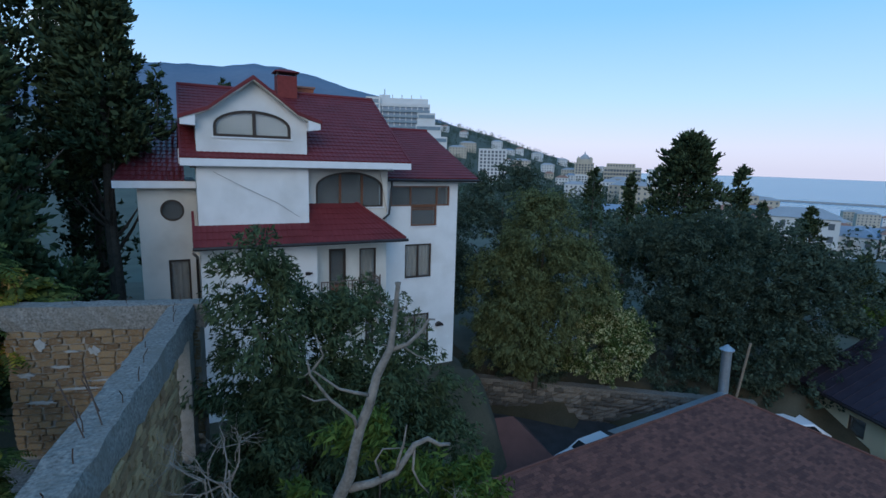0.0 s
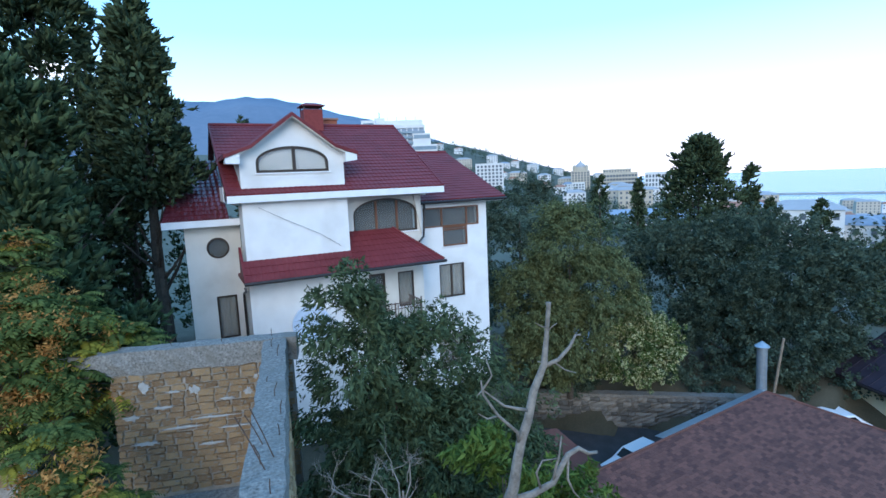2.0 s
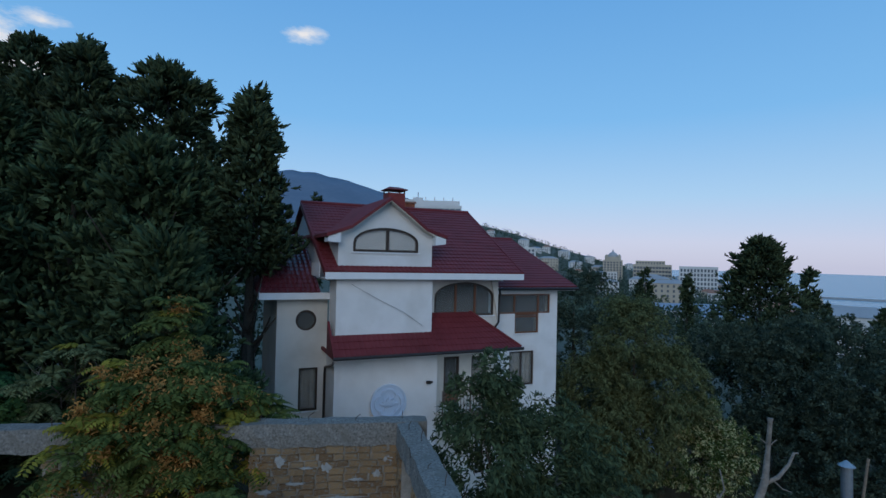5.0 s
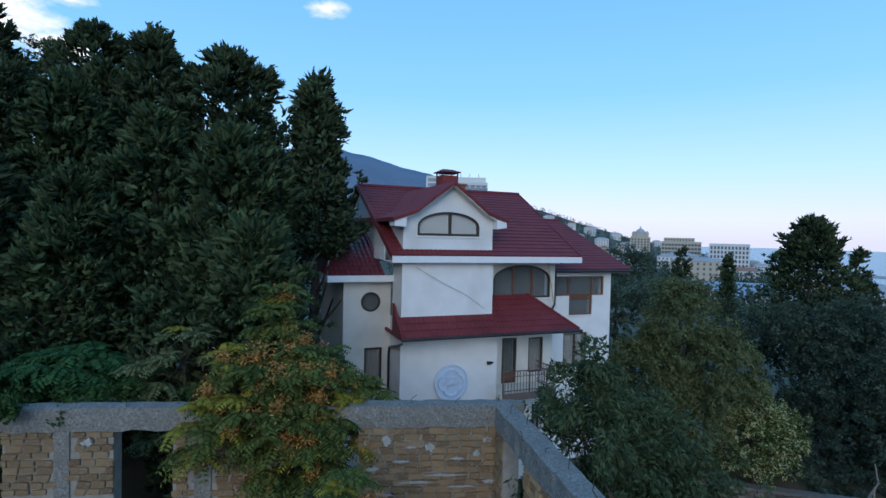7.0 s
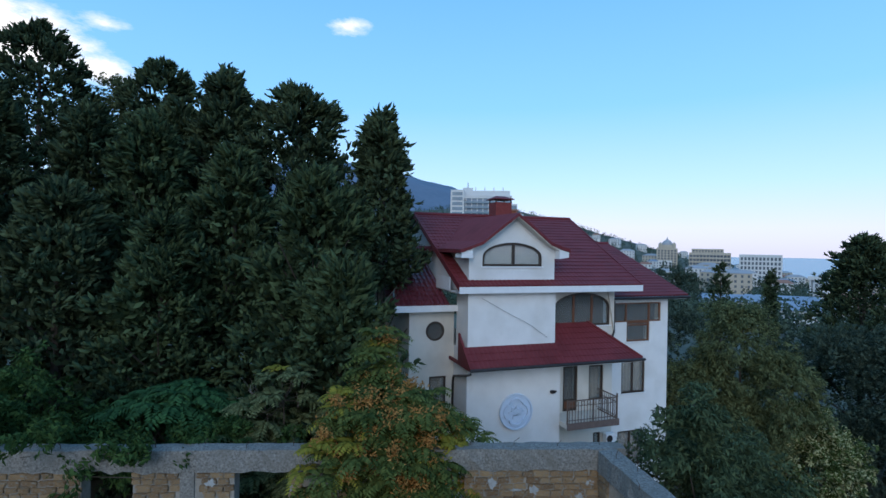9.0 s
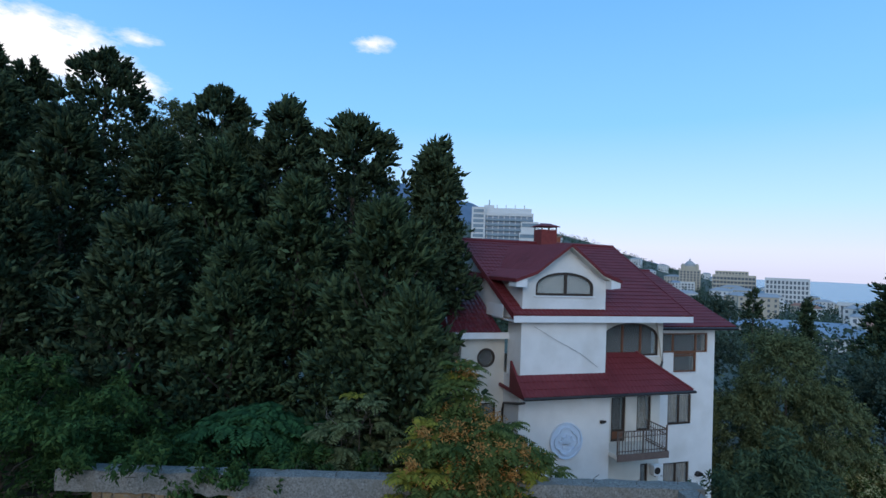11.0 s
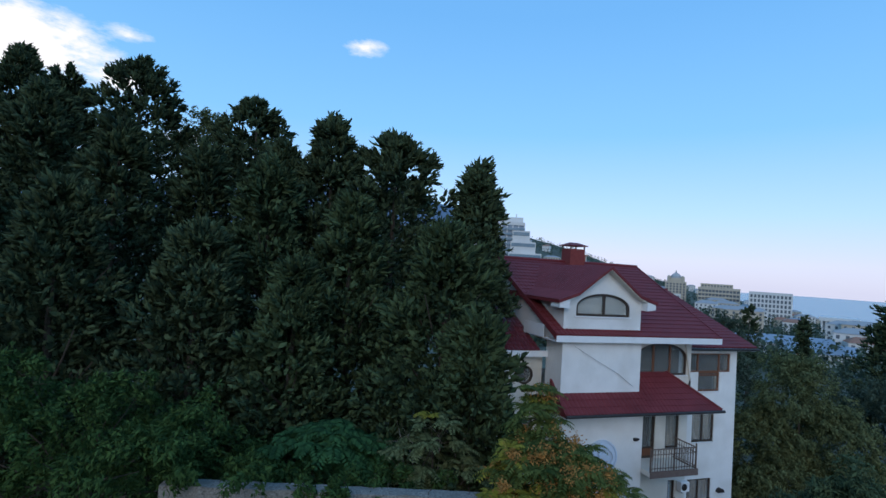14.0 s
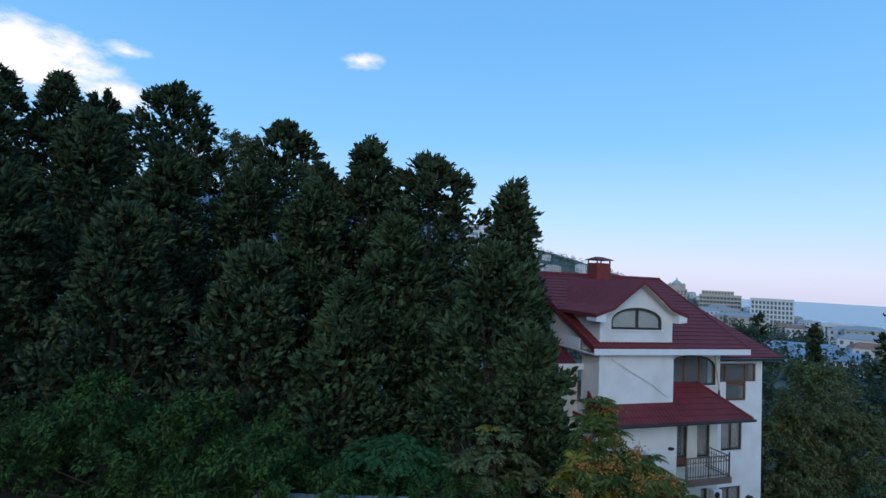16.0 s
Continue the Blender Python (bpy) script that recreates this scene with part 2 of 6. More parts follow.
M_CITY_RED = surface("clay_roof", (0.26, 0.13, 0.09), (0.36, 0.19, 0.13), 0.1, 0.8, bump=0, fine=2)
# blue-grey base colour has the haze of distance painted in
M_MOUNTAIN = surface("far_mountain_painted_haze", (0.10, 0.15, 0.21), (0.15, 0.20, 0.26), 0.004, 1.0, bump=0, fine=0.03)
M_HILL = surface("wooded_ground", (0.05, 0.062, 0.045), (0.105, 0.115, 0.085), 0.02, 1.0, bump=0, fine=0.3)
M_SEA = surface("sea_water", (0.10, 0.22, 0.30), (0.13, 0.26, 0.34), 0.003, 0.25, bump=0.05, fine=0.2)
M_CARWHITE = surface("white_car_paint", (0.75, 0.76, 0.78), (0.8, 0.81, 0.82), 2, 0.25, bump=0)
M_CARGLASS = surface("dark_car_glass", (0.01, 0.012, 0.014), (0.02, 0.022, 0.025), 2, 0.08, bump=0)
M_RUBBER = surface("black_rubber", (0.015, 0.015, 0.015), (0.03, 0.03, 0.03), 10, 0.8)
M_YELLOW = surface("pale_yellow_render", (0.62, 0.55, 0.36), (0.70, 0.62, 0.43), 1, 0.9, bump=0.1)
M_PURPLE = surface("dark_violet_metal_roof", (0.028, 0.024, 0.036), (0.045, 0.039, 0.056), 1.5, 0.6, spec=0.2, bump=0.03)
M_RELIEF = surface("pale_blue_plaster_relief", (0.52, 0.63, 0.76), (0.62, 0.72, 0.84), 4, 0.8, bump=0.1)


# ---- builders ----
class Solid:
    """Collects vertices and faces of one mesh."""

    def __init__(self, m=None):
        self.v, self.f, self.m = [], [], m

    def add(self, verts, faces):
        k = len(self.v)
        self.v += [tuple(self.m @ Vector(p)) if self.m else tuple(p) for p in verts]
        self.f += [tuple(i + k for i in f) for f in faces]
        return self

    def box(self, x0, x1, y0, y1, z0, z1):
        return self.add([(x0, y0, z0), (x1, y0, z0), (x1, y1, z0), (x0, y1, z0), (x0, y0, z1), (x1, y0, z1), (x1, y1, z1), (x0, y1, z1)],
                        [(0, 3, 2, 1), (4, 5, 6, 7), (0, 1, 5, 4), (1, 2, 6, 5), (2, 3, 7, 6), (3, 0, 4, 7)])

    def chamfered(self, x0, x1, y0, y1, z0, z1, c):
        """A box whose upper edges and corners are cut by c."""
        v = []
        for z, d in ((z0, 0), (z1 - c, 0), (z1, c)):
            v += [(x0 + d, y0 + d, z), (x1 - d, y0 + d, z), (x1 - d, y1 - d, z), (x0 + d, y1 - d, z)]
        f = [(3, 2, 1, 0), (8, 9, 10, 11)]
        for r in (0, 4):
            f += [(r + i, r + (i + 1) % 4, r + 4 + (i + 1) % 4, r + 4 + i) for i in range(4)]
        return self.add(v, f)

    def slab(self, pts, thick):
        """A polygon (counter-clockwise from above) with thickness downwards."""
        n = len(pts)
        low = [(p[0], p[1], p[2] - thick) for p in pts]
        return self.add(list(pts) + low, [tuple(range(n)), tuple(range(2 * n - 1, n - 1, -1))] + [(i + n, (i + 1) % n + n, (i + 1) % n, i) for i in range(n)])

    def prism_y(self, pts, y0, y1):
        """A polygon in x and z (counter-clockwise seen from -y), from y0 to y1."""
        n = len(pts)
        v = [(x, y0, z) for x, z in pts] + [(x, y1, z) for x, z in pts]
        return self.add(v, [tuple(range(n)), tuple(range(2 * n - 1, n - 1, -1))] + [((i + 1) % n, i, i + n, (i + 1) % n + n) for i in range(n)])

    def tube(self, pts, radii, sides=8):
        pts = [Vector(p) for p in pts]
        rings = []
        for i, p in enumerate(pts):
            d = (pts[min(i + 1, len(pts) - 1)] - pts[max(i - 1, 0)]).normalized()
            a = d.orthogonal().normalized() if not rings else (a - d * a.dot(d)).normalized()
            b = d.cross(a)
            r = radii[i] if hasattr(radii, "__len__") else radii
            rings.append([p + (a * math.cos(2 * math.pi * k / sides) + b * math.sin(2 * math.pi * k / sides)) * r for k in range(sides)])
        v = [q for ring in rings for q in ring]
        f = [(i * sides + k, i * sides + (k + 1) % sides, (i + 1) * sides + (k + 1) % sides, (i + 1) * sides + k) for i in range(len(pts) - 1) for k in range(sides)]
        f += [tuple(range(sides - 1, -1, -1)), tuple(range((len(pts) - 1) * sides, len(pts) * sides))]
        return self.add(v, f)

    def arc_frame(self, cx, w, z0, zs, zt, y0, y1, t):
        """A frame round an opening with a flat arch: width w, sill z0, springing zs, crown zt, bars t wide."""
        outer, inner = arch(cx, w, z0, zs, zt), arch(cx, w - 2 * t, z0 + t, zs, zt - t)
        n = len(outer)
        v = [(x, y0, z) for x, z in outer + inner] + [(x, y1, z) for x, z in outer + inner]
        f = []
        for i in range(n):
            j = (i + 1) % n
            f += [(i, j, n + j, n + i), (2 * n + j, 2 * n + i, 3 * n + i, 3 * n + j), (n + i, n + j, 3 * n + j, 3 * n + i), (j, i, 2 * n + i, 2 * n + j)]
        return self.add(v, f)


def arch(cx, w, z0, zs, zt, n=14):
    """Outline of an opening with an elliptic arch, counter-clockwise from -y."""
    pts = [(cx - w / 2, z0), (cx + w / 2, z0)]
    pts += [(cx + w / 2 * math.cos(math.pi * k / n), zs + (zt - zs) * math.sin(math.pi * k / n)) for k in range(n + 1)]
    return pts


def mesh_of(name, s, mat, smooth=False):
    me = bpy.data.meshes.new(name)
    me.from_pydata(s.v, [], s.f)
    me.materials.append(mat)
    if smooth:
        me.polygons.foreach_set("use_smooth", [True] * len(me.polygons))
    return me


def part(name, s, mat, parent, label="", smooth=False):
    me = s if isinstance(s, bpy.types.Mesh) else mesh_of(name, s, mat, smooth)
    ob = new(name, me)
    if mat is M_GLASS:
        ob.visible_shadow = False
    if parent:
        ob.parent = parent
        base = parent if parent.type == "EMPTY" else parent.parent
        if parent.type == "EMPTY":
            ob.matrix_parent_inverse = Matrix.Translation(-Vector(parent.location))
    return tagged(ob, label) if label else ob


def thing(name, label, category, at=(0, 0, 0), group="", kind=""):
    ob = new(name)
    ob.empty_display_size = 0.2
    ob.location = at
    return tagged(ob, label, category, group, kind)


def solid_thing(name, s, mat, label, category, group="", kind="", smooth=False):
    return tagged(part(name, s, mat, None, "", smooth), label, category, group, kind)


def arrays_mesh(name, verts, quads, mat):
    """A mesh from numpy arrays of vertices and four-cornered faces."""
    me = bpy.data.meshes.new(name)
    me.vertices.add(len(verts))
    me.vertices.foreach_set("co", np.asarray(verts, np.float32).ravel())
    q = np.asarray(quads, np.int32)
    me.loops.add(q.size)
    me.loops.foreach_set("vertex_index", q.ravel())
    me.polygons.add(len(q))
    me.polygons.foreach_set("loop_start", np.arange(0, q.size, 4, dtype=np.int32))
    me.polygons.foreach_set("loop_total", np.full(len(q), 4, np.int32))
    me.update(calc_edges=True)
    me.materials.append(mat)
    return me



# ---- ground, sea, mountains ----
def step(a, b, x):
    t = min(1.0, max(0.0, (x - a) / (b - a)))
    return t * t * (3 - 2 * t)


def lerp_table(rows, x):
    if x <= rows[0][0]:
        return rows[0][1]
    for (a, u), (b, v) in zip(rows, rows[1:]):
        if x <= b:
            return u + (v - u) * (x - a) / (b - a)
    return rows[-1][1]


SEA_Z = -46.0
RIDGE_EL = [(-180, 4), (-60, 3.0), (10, 3.4), (20, 4.4), (24, 3.9), (31, 2.15), (38, 0.1), (46, -1.6), (51, -2.6), (60, -3.2), (110, -3.2), (160, 0), (180, 3)]


def ground_z(x, y):
    r = math.hypot(x + 8, y - 1)
    side = (x - 11.9) * -0.546 + (y - 26.6) * -0.838
    east = step(8.2, 10.5, x) if y > 20 else step(1.5, 6.5, x) + (step(8.2, 10.5, x) - step(1.5, 6.5, x)) * step(17, 20, y)
    low = step(-0.9, -0.4, side) * east
    garden = -0.8 - 3.1 * step(8.5, 13, x) + 3.6 * step(-5.0, -9.0, x) * step(30, 24, y) + 0.12 * max(0.0, -9 - x)
    near = garden + (-6.2 - garden) * low
    az = math.degrees(math.atan2(x + 8, y - 1))
    far = 10 + 1300 * math.tan(math.radians(lerp_table(RIDGE_EL, az)))
    mid = -6 - 9 * step(60, 260, r) * step(-10, 25, az)
    base = near + (mid - near) * step(35, 80, r)
    out = base + (far - base) * step(230, 1300 - 620 * step(50, 61, az), r)
    if r > 40:
        out += 1.5 * noise.noise((x * 0.02, y * 0.02, 0)) * step(40, 120, r) + 9 * noise.noise((x * 0.004, y * 0.004, 3)) * step(300, 900, r) * step(51, 46, abs(az))
    out += (SEA_Z - 6 - out) * step(56, 60, az) * step(105, 95, az) * step(160, 440, r)
    return out - 60 * step(1300, 2200, r)


radii = [0.01, 3, 6, 8, 10, 12, 14, 16, 18, 20, 22, 24, 26, 29, 32, 36, 40, 46, 55, 65, 80, 100, 130, 170, 220, 280, 350, 430, 520, 620, 740, 880, 1020, 1160, 1300, 1450, 1700, 2200]
NAZ = 200
gv, gf = [], []
for r in radii:
    for k in range(NAZ):
        a = 2 * math.pi * k / NAZ
        x, y = r * math.sin(a), 10 + r * math.cos(a)
        gv.append((x, y, ground_z(x, y)))
for i in range(len(radii) - 1):
    for k in range(NAZ):
        gf.append((i * NAZ + k, i * NAZ + (k + 1) % NAZ, (i + 1) * NAZ + (k + 1) % NAZ, (i + 1) * NAZ + k))
s = Solid()
s.v, s.f = gv, [f[::-1] for f in gf]
ground = mesh_of("ground", s, M_GROUND, True)
ground.materials.append(M_HILL)
ground.polygons.foreach_set("material_index", [0 if i < 17 * NAZ else 1 for i in range(len(ground.polygons))])
tagged(new("ground", ground), "dark garden soil running out to wooded hills", "ground", kind="structure")

s = Solid()
s.add([(-4500, -4500, SEA_Z), (4800, -4500, SEA_Z), (4800, 4800, SEA_Z), (-4500, 4800, SEA_Z)], [(0, 1, 2, 3)])
solid_thing("water", s, M_SEA, "calm blue-green sea reaching the horizon", "sea", kind="structure")

PEAKS = [(-90, 5.0), (-60, 4.0), (-35, 5.0), (-15, 7.0), (-5, 8.4), (1, 8.7), (4, 9.1), (7, 8.9), (10, 8.5), (13, 7.5), (16.7, 6.6), (20, 5.2), (24, 4.2), (28, 3.0), (33, 1.5), (38, 0.2), (42, -1.2)]
s = Solid()
cols = [-90 + 132 * k / 260 for k in range(261)]
for j, (r, share) in enumerate(((2300, 0.0), (2550, 0.35), (2800, 0.6), (3050, 0.82), (3300, 1.0), (3700, 0.6), (4100, 0.0))):
    for a in cols:
        el = lerp_table(PEAKS, a)
        top = 10 + 3300 * math.tan(math.radians(el))
        z = -40 + (top + 40) * share
        if 0 < j < 6:
            z += 40 * noise.noise((a * 0.16, j * 0.9, 0)) * (1 if j != 4 else 0.35) + 14 * noise.noise((a * 0.7, j * 1.7, 4)) * (1 if j != 4 else 0.5)
        s.v.append((-8 + r * math.sin(radians(a)), 1 + r * math.cos(radians(a)), z))
nc = len(cols)
s.f = [(j * nc + k, j * nc + k + 1, (j + 1) * nc + k + 1, (j + 1) * nc + k) for j in range(6) for k in range(nc - 1)]
solid_thing("backdrop", s, M_MOUNTAIN, "wooded mountain ridge far inland, blue haze painted into its colour", "mountain", kind="structure", smooth=True)


# ---- the house ----
HX0, HX1 = -3.77, 0.2
house = thing("villa", "white plastered villa with red metal-tile roofs and brown windows", "house", (0, 23, -1.0))


def wall_with_holes(s, x0, x1, z0, z1, y0, y1, holes):
    """A wall in x and z with rectangular holes (x0, x1, z0, z1), built from blocks."""
    xs = sorted({x0, x1, *[h[0] for h in holes], *[h[1] for h in holes]})
    zs = sorted({z0, z1, *[h[2] for h in holes], *[h[3] for h in holes]})
    nx, nz = len(xs), len(zs)

    def full(i, k):
        if not (0 <= i < nx - 1 and 0 <= k < nz - 1):
            return False
        x, z = (xs[i] + xs[i + 1]) / 2, (zs[k] + zs[k + 1]) / 2
        return not any(h[0] <= x <= h[1] and h[2] <= z <= h[3] for h in holes)

    def at(i, k, back):
        return (i * nz + k) * 2 + back
    faces = []
    for i in range(nx - 1):
        for k in range(nz - 1):
            if full(i, k):
                ring = [(i, k), (i + 1, k), (i + 1, k + 1), (i, k + 1)]
                faces += [tuple(at(*p, 0) for p in ring), tuple(at(*p, 1) for p in ring[::-1])]
                for (p, q), n in zip(zip(ring, ring[1:] + ring[:1]), ((i, k - 1), (i + 1, k), (i, k + 1), (i - 1, k))):
                    if not full(*n):
                        faces.append((at(*q, 0), at(*p, 0), at(*p, 1), at(*q, 1)))
    used = sorted({v for f in faces for v in f})
    order = {v: n for n, v in enumerate(used)}
    verts = [(xs[v // 2 // nz], y1 if v % 2 else y0, zs[v // 2 % nz]) for v in used]
    return s.add(verts, [tuple(order[v] for v in f) for f in faces])


def arched_wall(s, x0, x1, z0, z1, y0, y1, cx, w, sill, spring, crown):
    """A wall with an arched opening."""
    s.box(x0, x1, y0, y1, z0, sill)
    s.box(x0, cx - w / 2, y0, y1, sill, z1)
    s.box(cx + w / 2, x1, y0, y1, sill, z1)
    top = [(cx + w / 2 * math.cos(math.pi * k / 14), spring + (crown - spring) * math.sin(math.pi * k / 14)) for k in range(15)]
    for (xa, za), (xb, zb) in zip(top, top[1:]):
        s.prism_y([(xb, zb), (xa, za), (xa, z1), (xb, z1)], y0, y1)
    return s


def window_rect(x0, x1, z0, z1, y, bars=(), frame_mat=None, t=0.07, sill=True, cross=(), curtain=True, name="window"):
    """A framed window set in a wall whose face is at y."""
    frame_mat = frame_mat or M_BROWN
    s = Solid()
    wall_with_holes(s, x0, x1, z0, z1, y + 0.05, y + 0.13, [(x0 + t, x1 - t, z0 + t, z1 - t)])
    w = part(name, s, frame_mat, house)
    for b in bars:
        part("mullion", Solid().box(b - t * 0.6, b + t * 0.6, y + 0.055, y + 0.125, z0 + t, z1 - t), frame_mat, w)
    for c in cross:
        part("transom", Solid().box(x0 + t, x1 - t, y + 0.06, y + 0.12, c - t * 0.5, c + t * 0.5), frame_mat, w)
    edges = [x0 + t, *bars, x1 - t]
    for a, b in zip(edges, edges[1:]):
        part("pane", Solid().box(a, b, y + 0.088, y + 0.096, z0 + t, z1 - t), M_GLASS, w)
    if curtain:
        c = Solid()
        n = int((x1 - x0) / 0.06)
        pts = [(x0 + t + (x1 - x0 - 2 * t) * i / n, y + 0.22 + 0.02 * math.sin(i * 1.7)) for i in range(n + 1)]
        c.add([(x, yy, z) for x, yy in pts for z in (z0 + t, z1 - t)], [(2 * i, 2 * i + 2, 2 * i + 3, 2 * i + 1) for i in range(n)])
        part("curtain", c, M_CURTAIN, w)
    # added dark sheet close behind the glass, painted as the room's shade
    part("room_shade_sheet", Solid().box(x0, x1, y + 0.45, y + 0.47, z0, z1), M_ROOM_SHADE, w)
    if sill:
        part("sill", Solid().box(x0 - 0.06, x1 + 0.06, y - 0.06, y + 0.05, z0 - 0.045, z0), M_TRIM, w)
    return w


def window_arch(cx, w, z0, zs, zt, y, bars, frame_mat, t=0.08, bar_mat=None, panes=None):
    s = Solid().arc_frame(cx, w, z0, zs, zt, y + 0.04, y + 0.13, t)
    win = part("arched_window", s, frame_mat, house)
    for b in bars:
        top = zs + (zt - t - zs) * math.sqrt(max(0, 1 - ((b - cx) / (w / 2 - t)) ** 2))
        part("mullion", Solid().box(b - t * 0.6, b + t * 0.6, y + 0.05, y + 0.12, z0 + t, top + 0.02), bar_mat or frame_mat, win)
    outline = arch(cx, w - 2 * t, z0 + t, zs, zt - t)
    edges = [cx - w / 2 + t, *bars, cx + w / 2 - t]
    for a, b in zip(edges, edges[1:]):
        n = 8
        up = []
        for k in range(n + 1):
            x = b + (a - b) * k / n
            up.append((x, zs + (zt - t - zs) * math.sqrt(max(0, 1 - ((x - cx) / (w / 2 - t)) ** 2))))
        part("pane", Solid().prism_y([(a, z0 + t), (b, z0 + t)] + up, y + 0.083, y + 0.091), M_GLASS, win)
    # flat near-black sheet standing in for the shaded room
    part("room_shade_sheet", Solid().box(cx - w / 2, cx + w / 2, y + 0.5, y + 0.52, z0, zt), M_ROOM_SHADE, win)
    part("sill", Solid().box(cx - w / 2 - 0.06, cx + w / 2 + 0.06, y - 0.05, y + 0.04, z0 - 0.05, z0), M_TRIM, win)
    return win


def tile_sheet(a, b, c, d, row=0.35, wave=0.2, rise=0.02):
    """Pressed metal tiles on the slope a-b (eave, left to right) to d-c (ridge): rolls across, steps down."""
    a, b, c, d = (Vector(p) for p in (a, b, c, d))
    up = ((d + c) / 2 - (a + b) / 2)
    nr = max(1, round(up.length / row))
    width = (b - a).length
    nw = max(2, round(width / (wave / 4)))
    nor = (b - a).cross(d - a).normalized()
    s = Solid()
    ring = []
    for r in range(nr):
        for q, lift in ((r / nr, 0.022), ((r + 1) / nr, 0.0)):
            line = []
            left, right = a + (d - a) * q, b + (c - b) * q
            for k in range(nw + 1):
                p = left + (right - left) * (k / nw)
                ph = (p - a).dot((b - a).normalized()) / wave
                line.append(len(s.v))
                s.v.append(tuple(p + nor * (lift + rise * abs(math.sin(math.pi * ph)) ** 0.8)))
            ring.append(line)
    for p, q in zip(ring, ring[1:]):
        s.f += [(p[k], p[k + 1], q[k + 1], q[k]) for k in range(nw)]
    edge = [len(s.v) + k for k in range(nw + 1)]
    for k in ring[0]:
        v = Vector(s.v[k])
        s.v.append(tuple(v - nor * 0.07))
    s.f += [(edge[k], edge[k + 1], ring[0][k + 1], ring[0][k]) for k in range(nw)]
    return s


# walls
AY = 21.0      # arched wall
BY = 20.1      # projecting bay
WY = 22.05     # right wing
LY = 21.7      # left wing
BASE = -1.6
s = Solid()
s.box(HX0, HX1, BY, 21.4, 6.6, 9.3)
part("upper_bay", s, M_WALL, house, "white plaster bay under the dormer")
s = Solid().box(HX0, 0.5, BY + 0.02, 26, BASE, 6.75)
part("lower_wall", s, M_WALL, house)
s = Solid()
arched_wall(s, 0.2, 3.8, 6.2, 9.3, AY, AY + 0.3, 2.15, 2.94, 7.46, 8.3, 8.95)
wall_with_holes(s, 0.5, 3.8, BASE, 6.2, AY, AY + 0.3, [(1.2, 1.95, 3.64, 5.68), (2.55, 3.32, 4.05, 5.64), (2.82, 3.22, 0.4, 2.55)])
s.box(0.2, 3.8, AY + 1.2, 27, BASE, 9.3)
part("arched_wall", s, M_WALL_CREAM, house, "cream plaster wall with an arched window")
part("eave_bracket", Solid().prism_y([(3.45, 9.05), (3.8, 7.2), (3.8, 9.05)], AY - 0.08, AY - 0.003), M_WALL_CREAM, house)
s = Solid()
wall_with_holes(s, 3.8, 7.92, BASE, 8.5, WY, WY + 0.3,
                [(4.4, 7.48, 7.36, 8.32), (5.42, 6.8, 6.4, 7.36), (5.15, 6.55, 3.85, 5.52), (4.98, 6.5, 0.3, 2.0)])
part("wing_wall", s, M_WALL, house)
part("wing_body", Solid().box(3.8, 7.92, WY + 1.1, 30, BASE, 8.5), M_WALL, house)
part("wing_side_wall", Solid().box(7.62, 7.92, WY + 0.3, WY + 1.1, BASE, 8.5), M_WALL, house)
part("wing_plinth", Solid().box(3.8, 7.62, WY + 0.3, WY + 1.1, BASE, -0.4), M_WALL, house)
s = Solid()
n = 20
cxr, czr, rr = -4.62, 7.37, 0.40
wall_with_holes(s, -5.75, HX0, 0, 8.4, LY, LY + 0.3, [(cxr - rr, cxr + rr, czr - rr, czr + rr), (-4.85, -4.1, 3.72, 5.45)])
for k in range(4):
    a0 = math.pi / 2 * k
    cor = (cxr + rr * (1 if k in (0, 3) else -1), czr + rr * (1 if k in (0, 1) else -1))
    ring = [(cxr + rr * math.cos(a0 + math.pi / 2 * i / 6), czr + rr * math.sin(a0 + math.pi / 2 * i / 6)) for i in range(7)]
    for p, q in zip(ring, ring[1:]):
        s.prism_y([q, p, cor], LY, LY + 0.3)
s.box(-5.75, HX0, LY + 0.9, 28, 0, 8.4)
s.box(-5.75, -5.45, LY + 0.3, LY + 0.9, 0, 8.4)
part("left_wing_wall", s, M_WALL_CREAM, house)
# gable wall ends and the dormer front
DX, DA = -1.75, 12.35
s = Solid()
rake = [(-4.25, 10.84), (-3.3, 11.18), (-2.5, 11.8), (DX, DA), (-1.0, 11.8), (-0.2, 11.18), (0.68, 10.9)]
face = [(-3.72, 9.35), (0.18, 9.35), (0.18, 10.9), (-0.25, 11.12), (-1.05, 11.72), (DX, 12.22), (-2.45, 11.72), (-3.25, 11.12), (-3.72, 10.9)]
ww, wc, wz0, wzs, wzt = 2.72, -1.78, 10.17, 10.55, 11.15
s.prism_y([(-3.72, 9.35), (0.18, 9.35), (0.18, wz0), (-3.72, wz0)], 20.2, 20.5)
s.prism_y([(-3.72, wz0), (wc - ww / 2, wz0), (wc - ww / 2, 11.2), (-3.25, 11.12), (-3.72, 10.9)], 20.2, 20.5)
s.prism_y([(wc + ww / 2, wz0), (0.18, wz0), (0.18, 10.9), (-0.25, 11.12), (wc + ww / 2, 11.2)], 20.2, 20.5)
line = [(wc + ww / 2 * math.cos(math.pi * k / 14), wzs + (wzt - wzs) * math.sin(math.pi * k / 14)) for k in range(15)]


def under_rake(x):
    pts = sorted(face[2:])
    return lerp_table(pts, x)


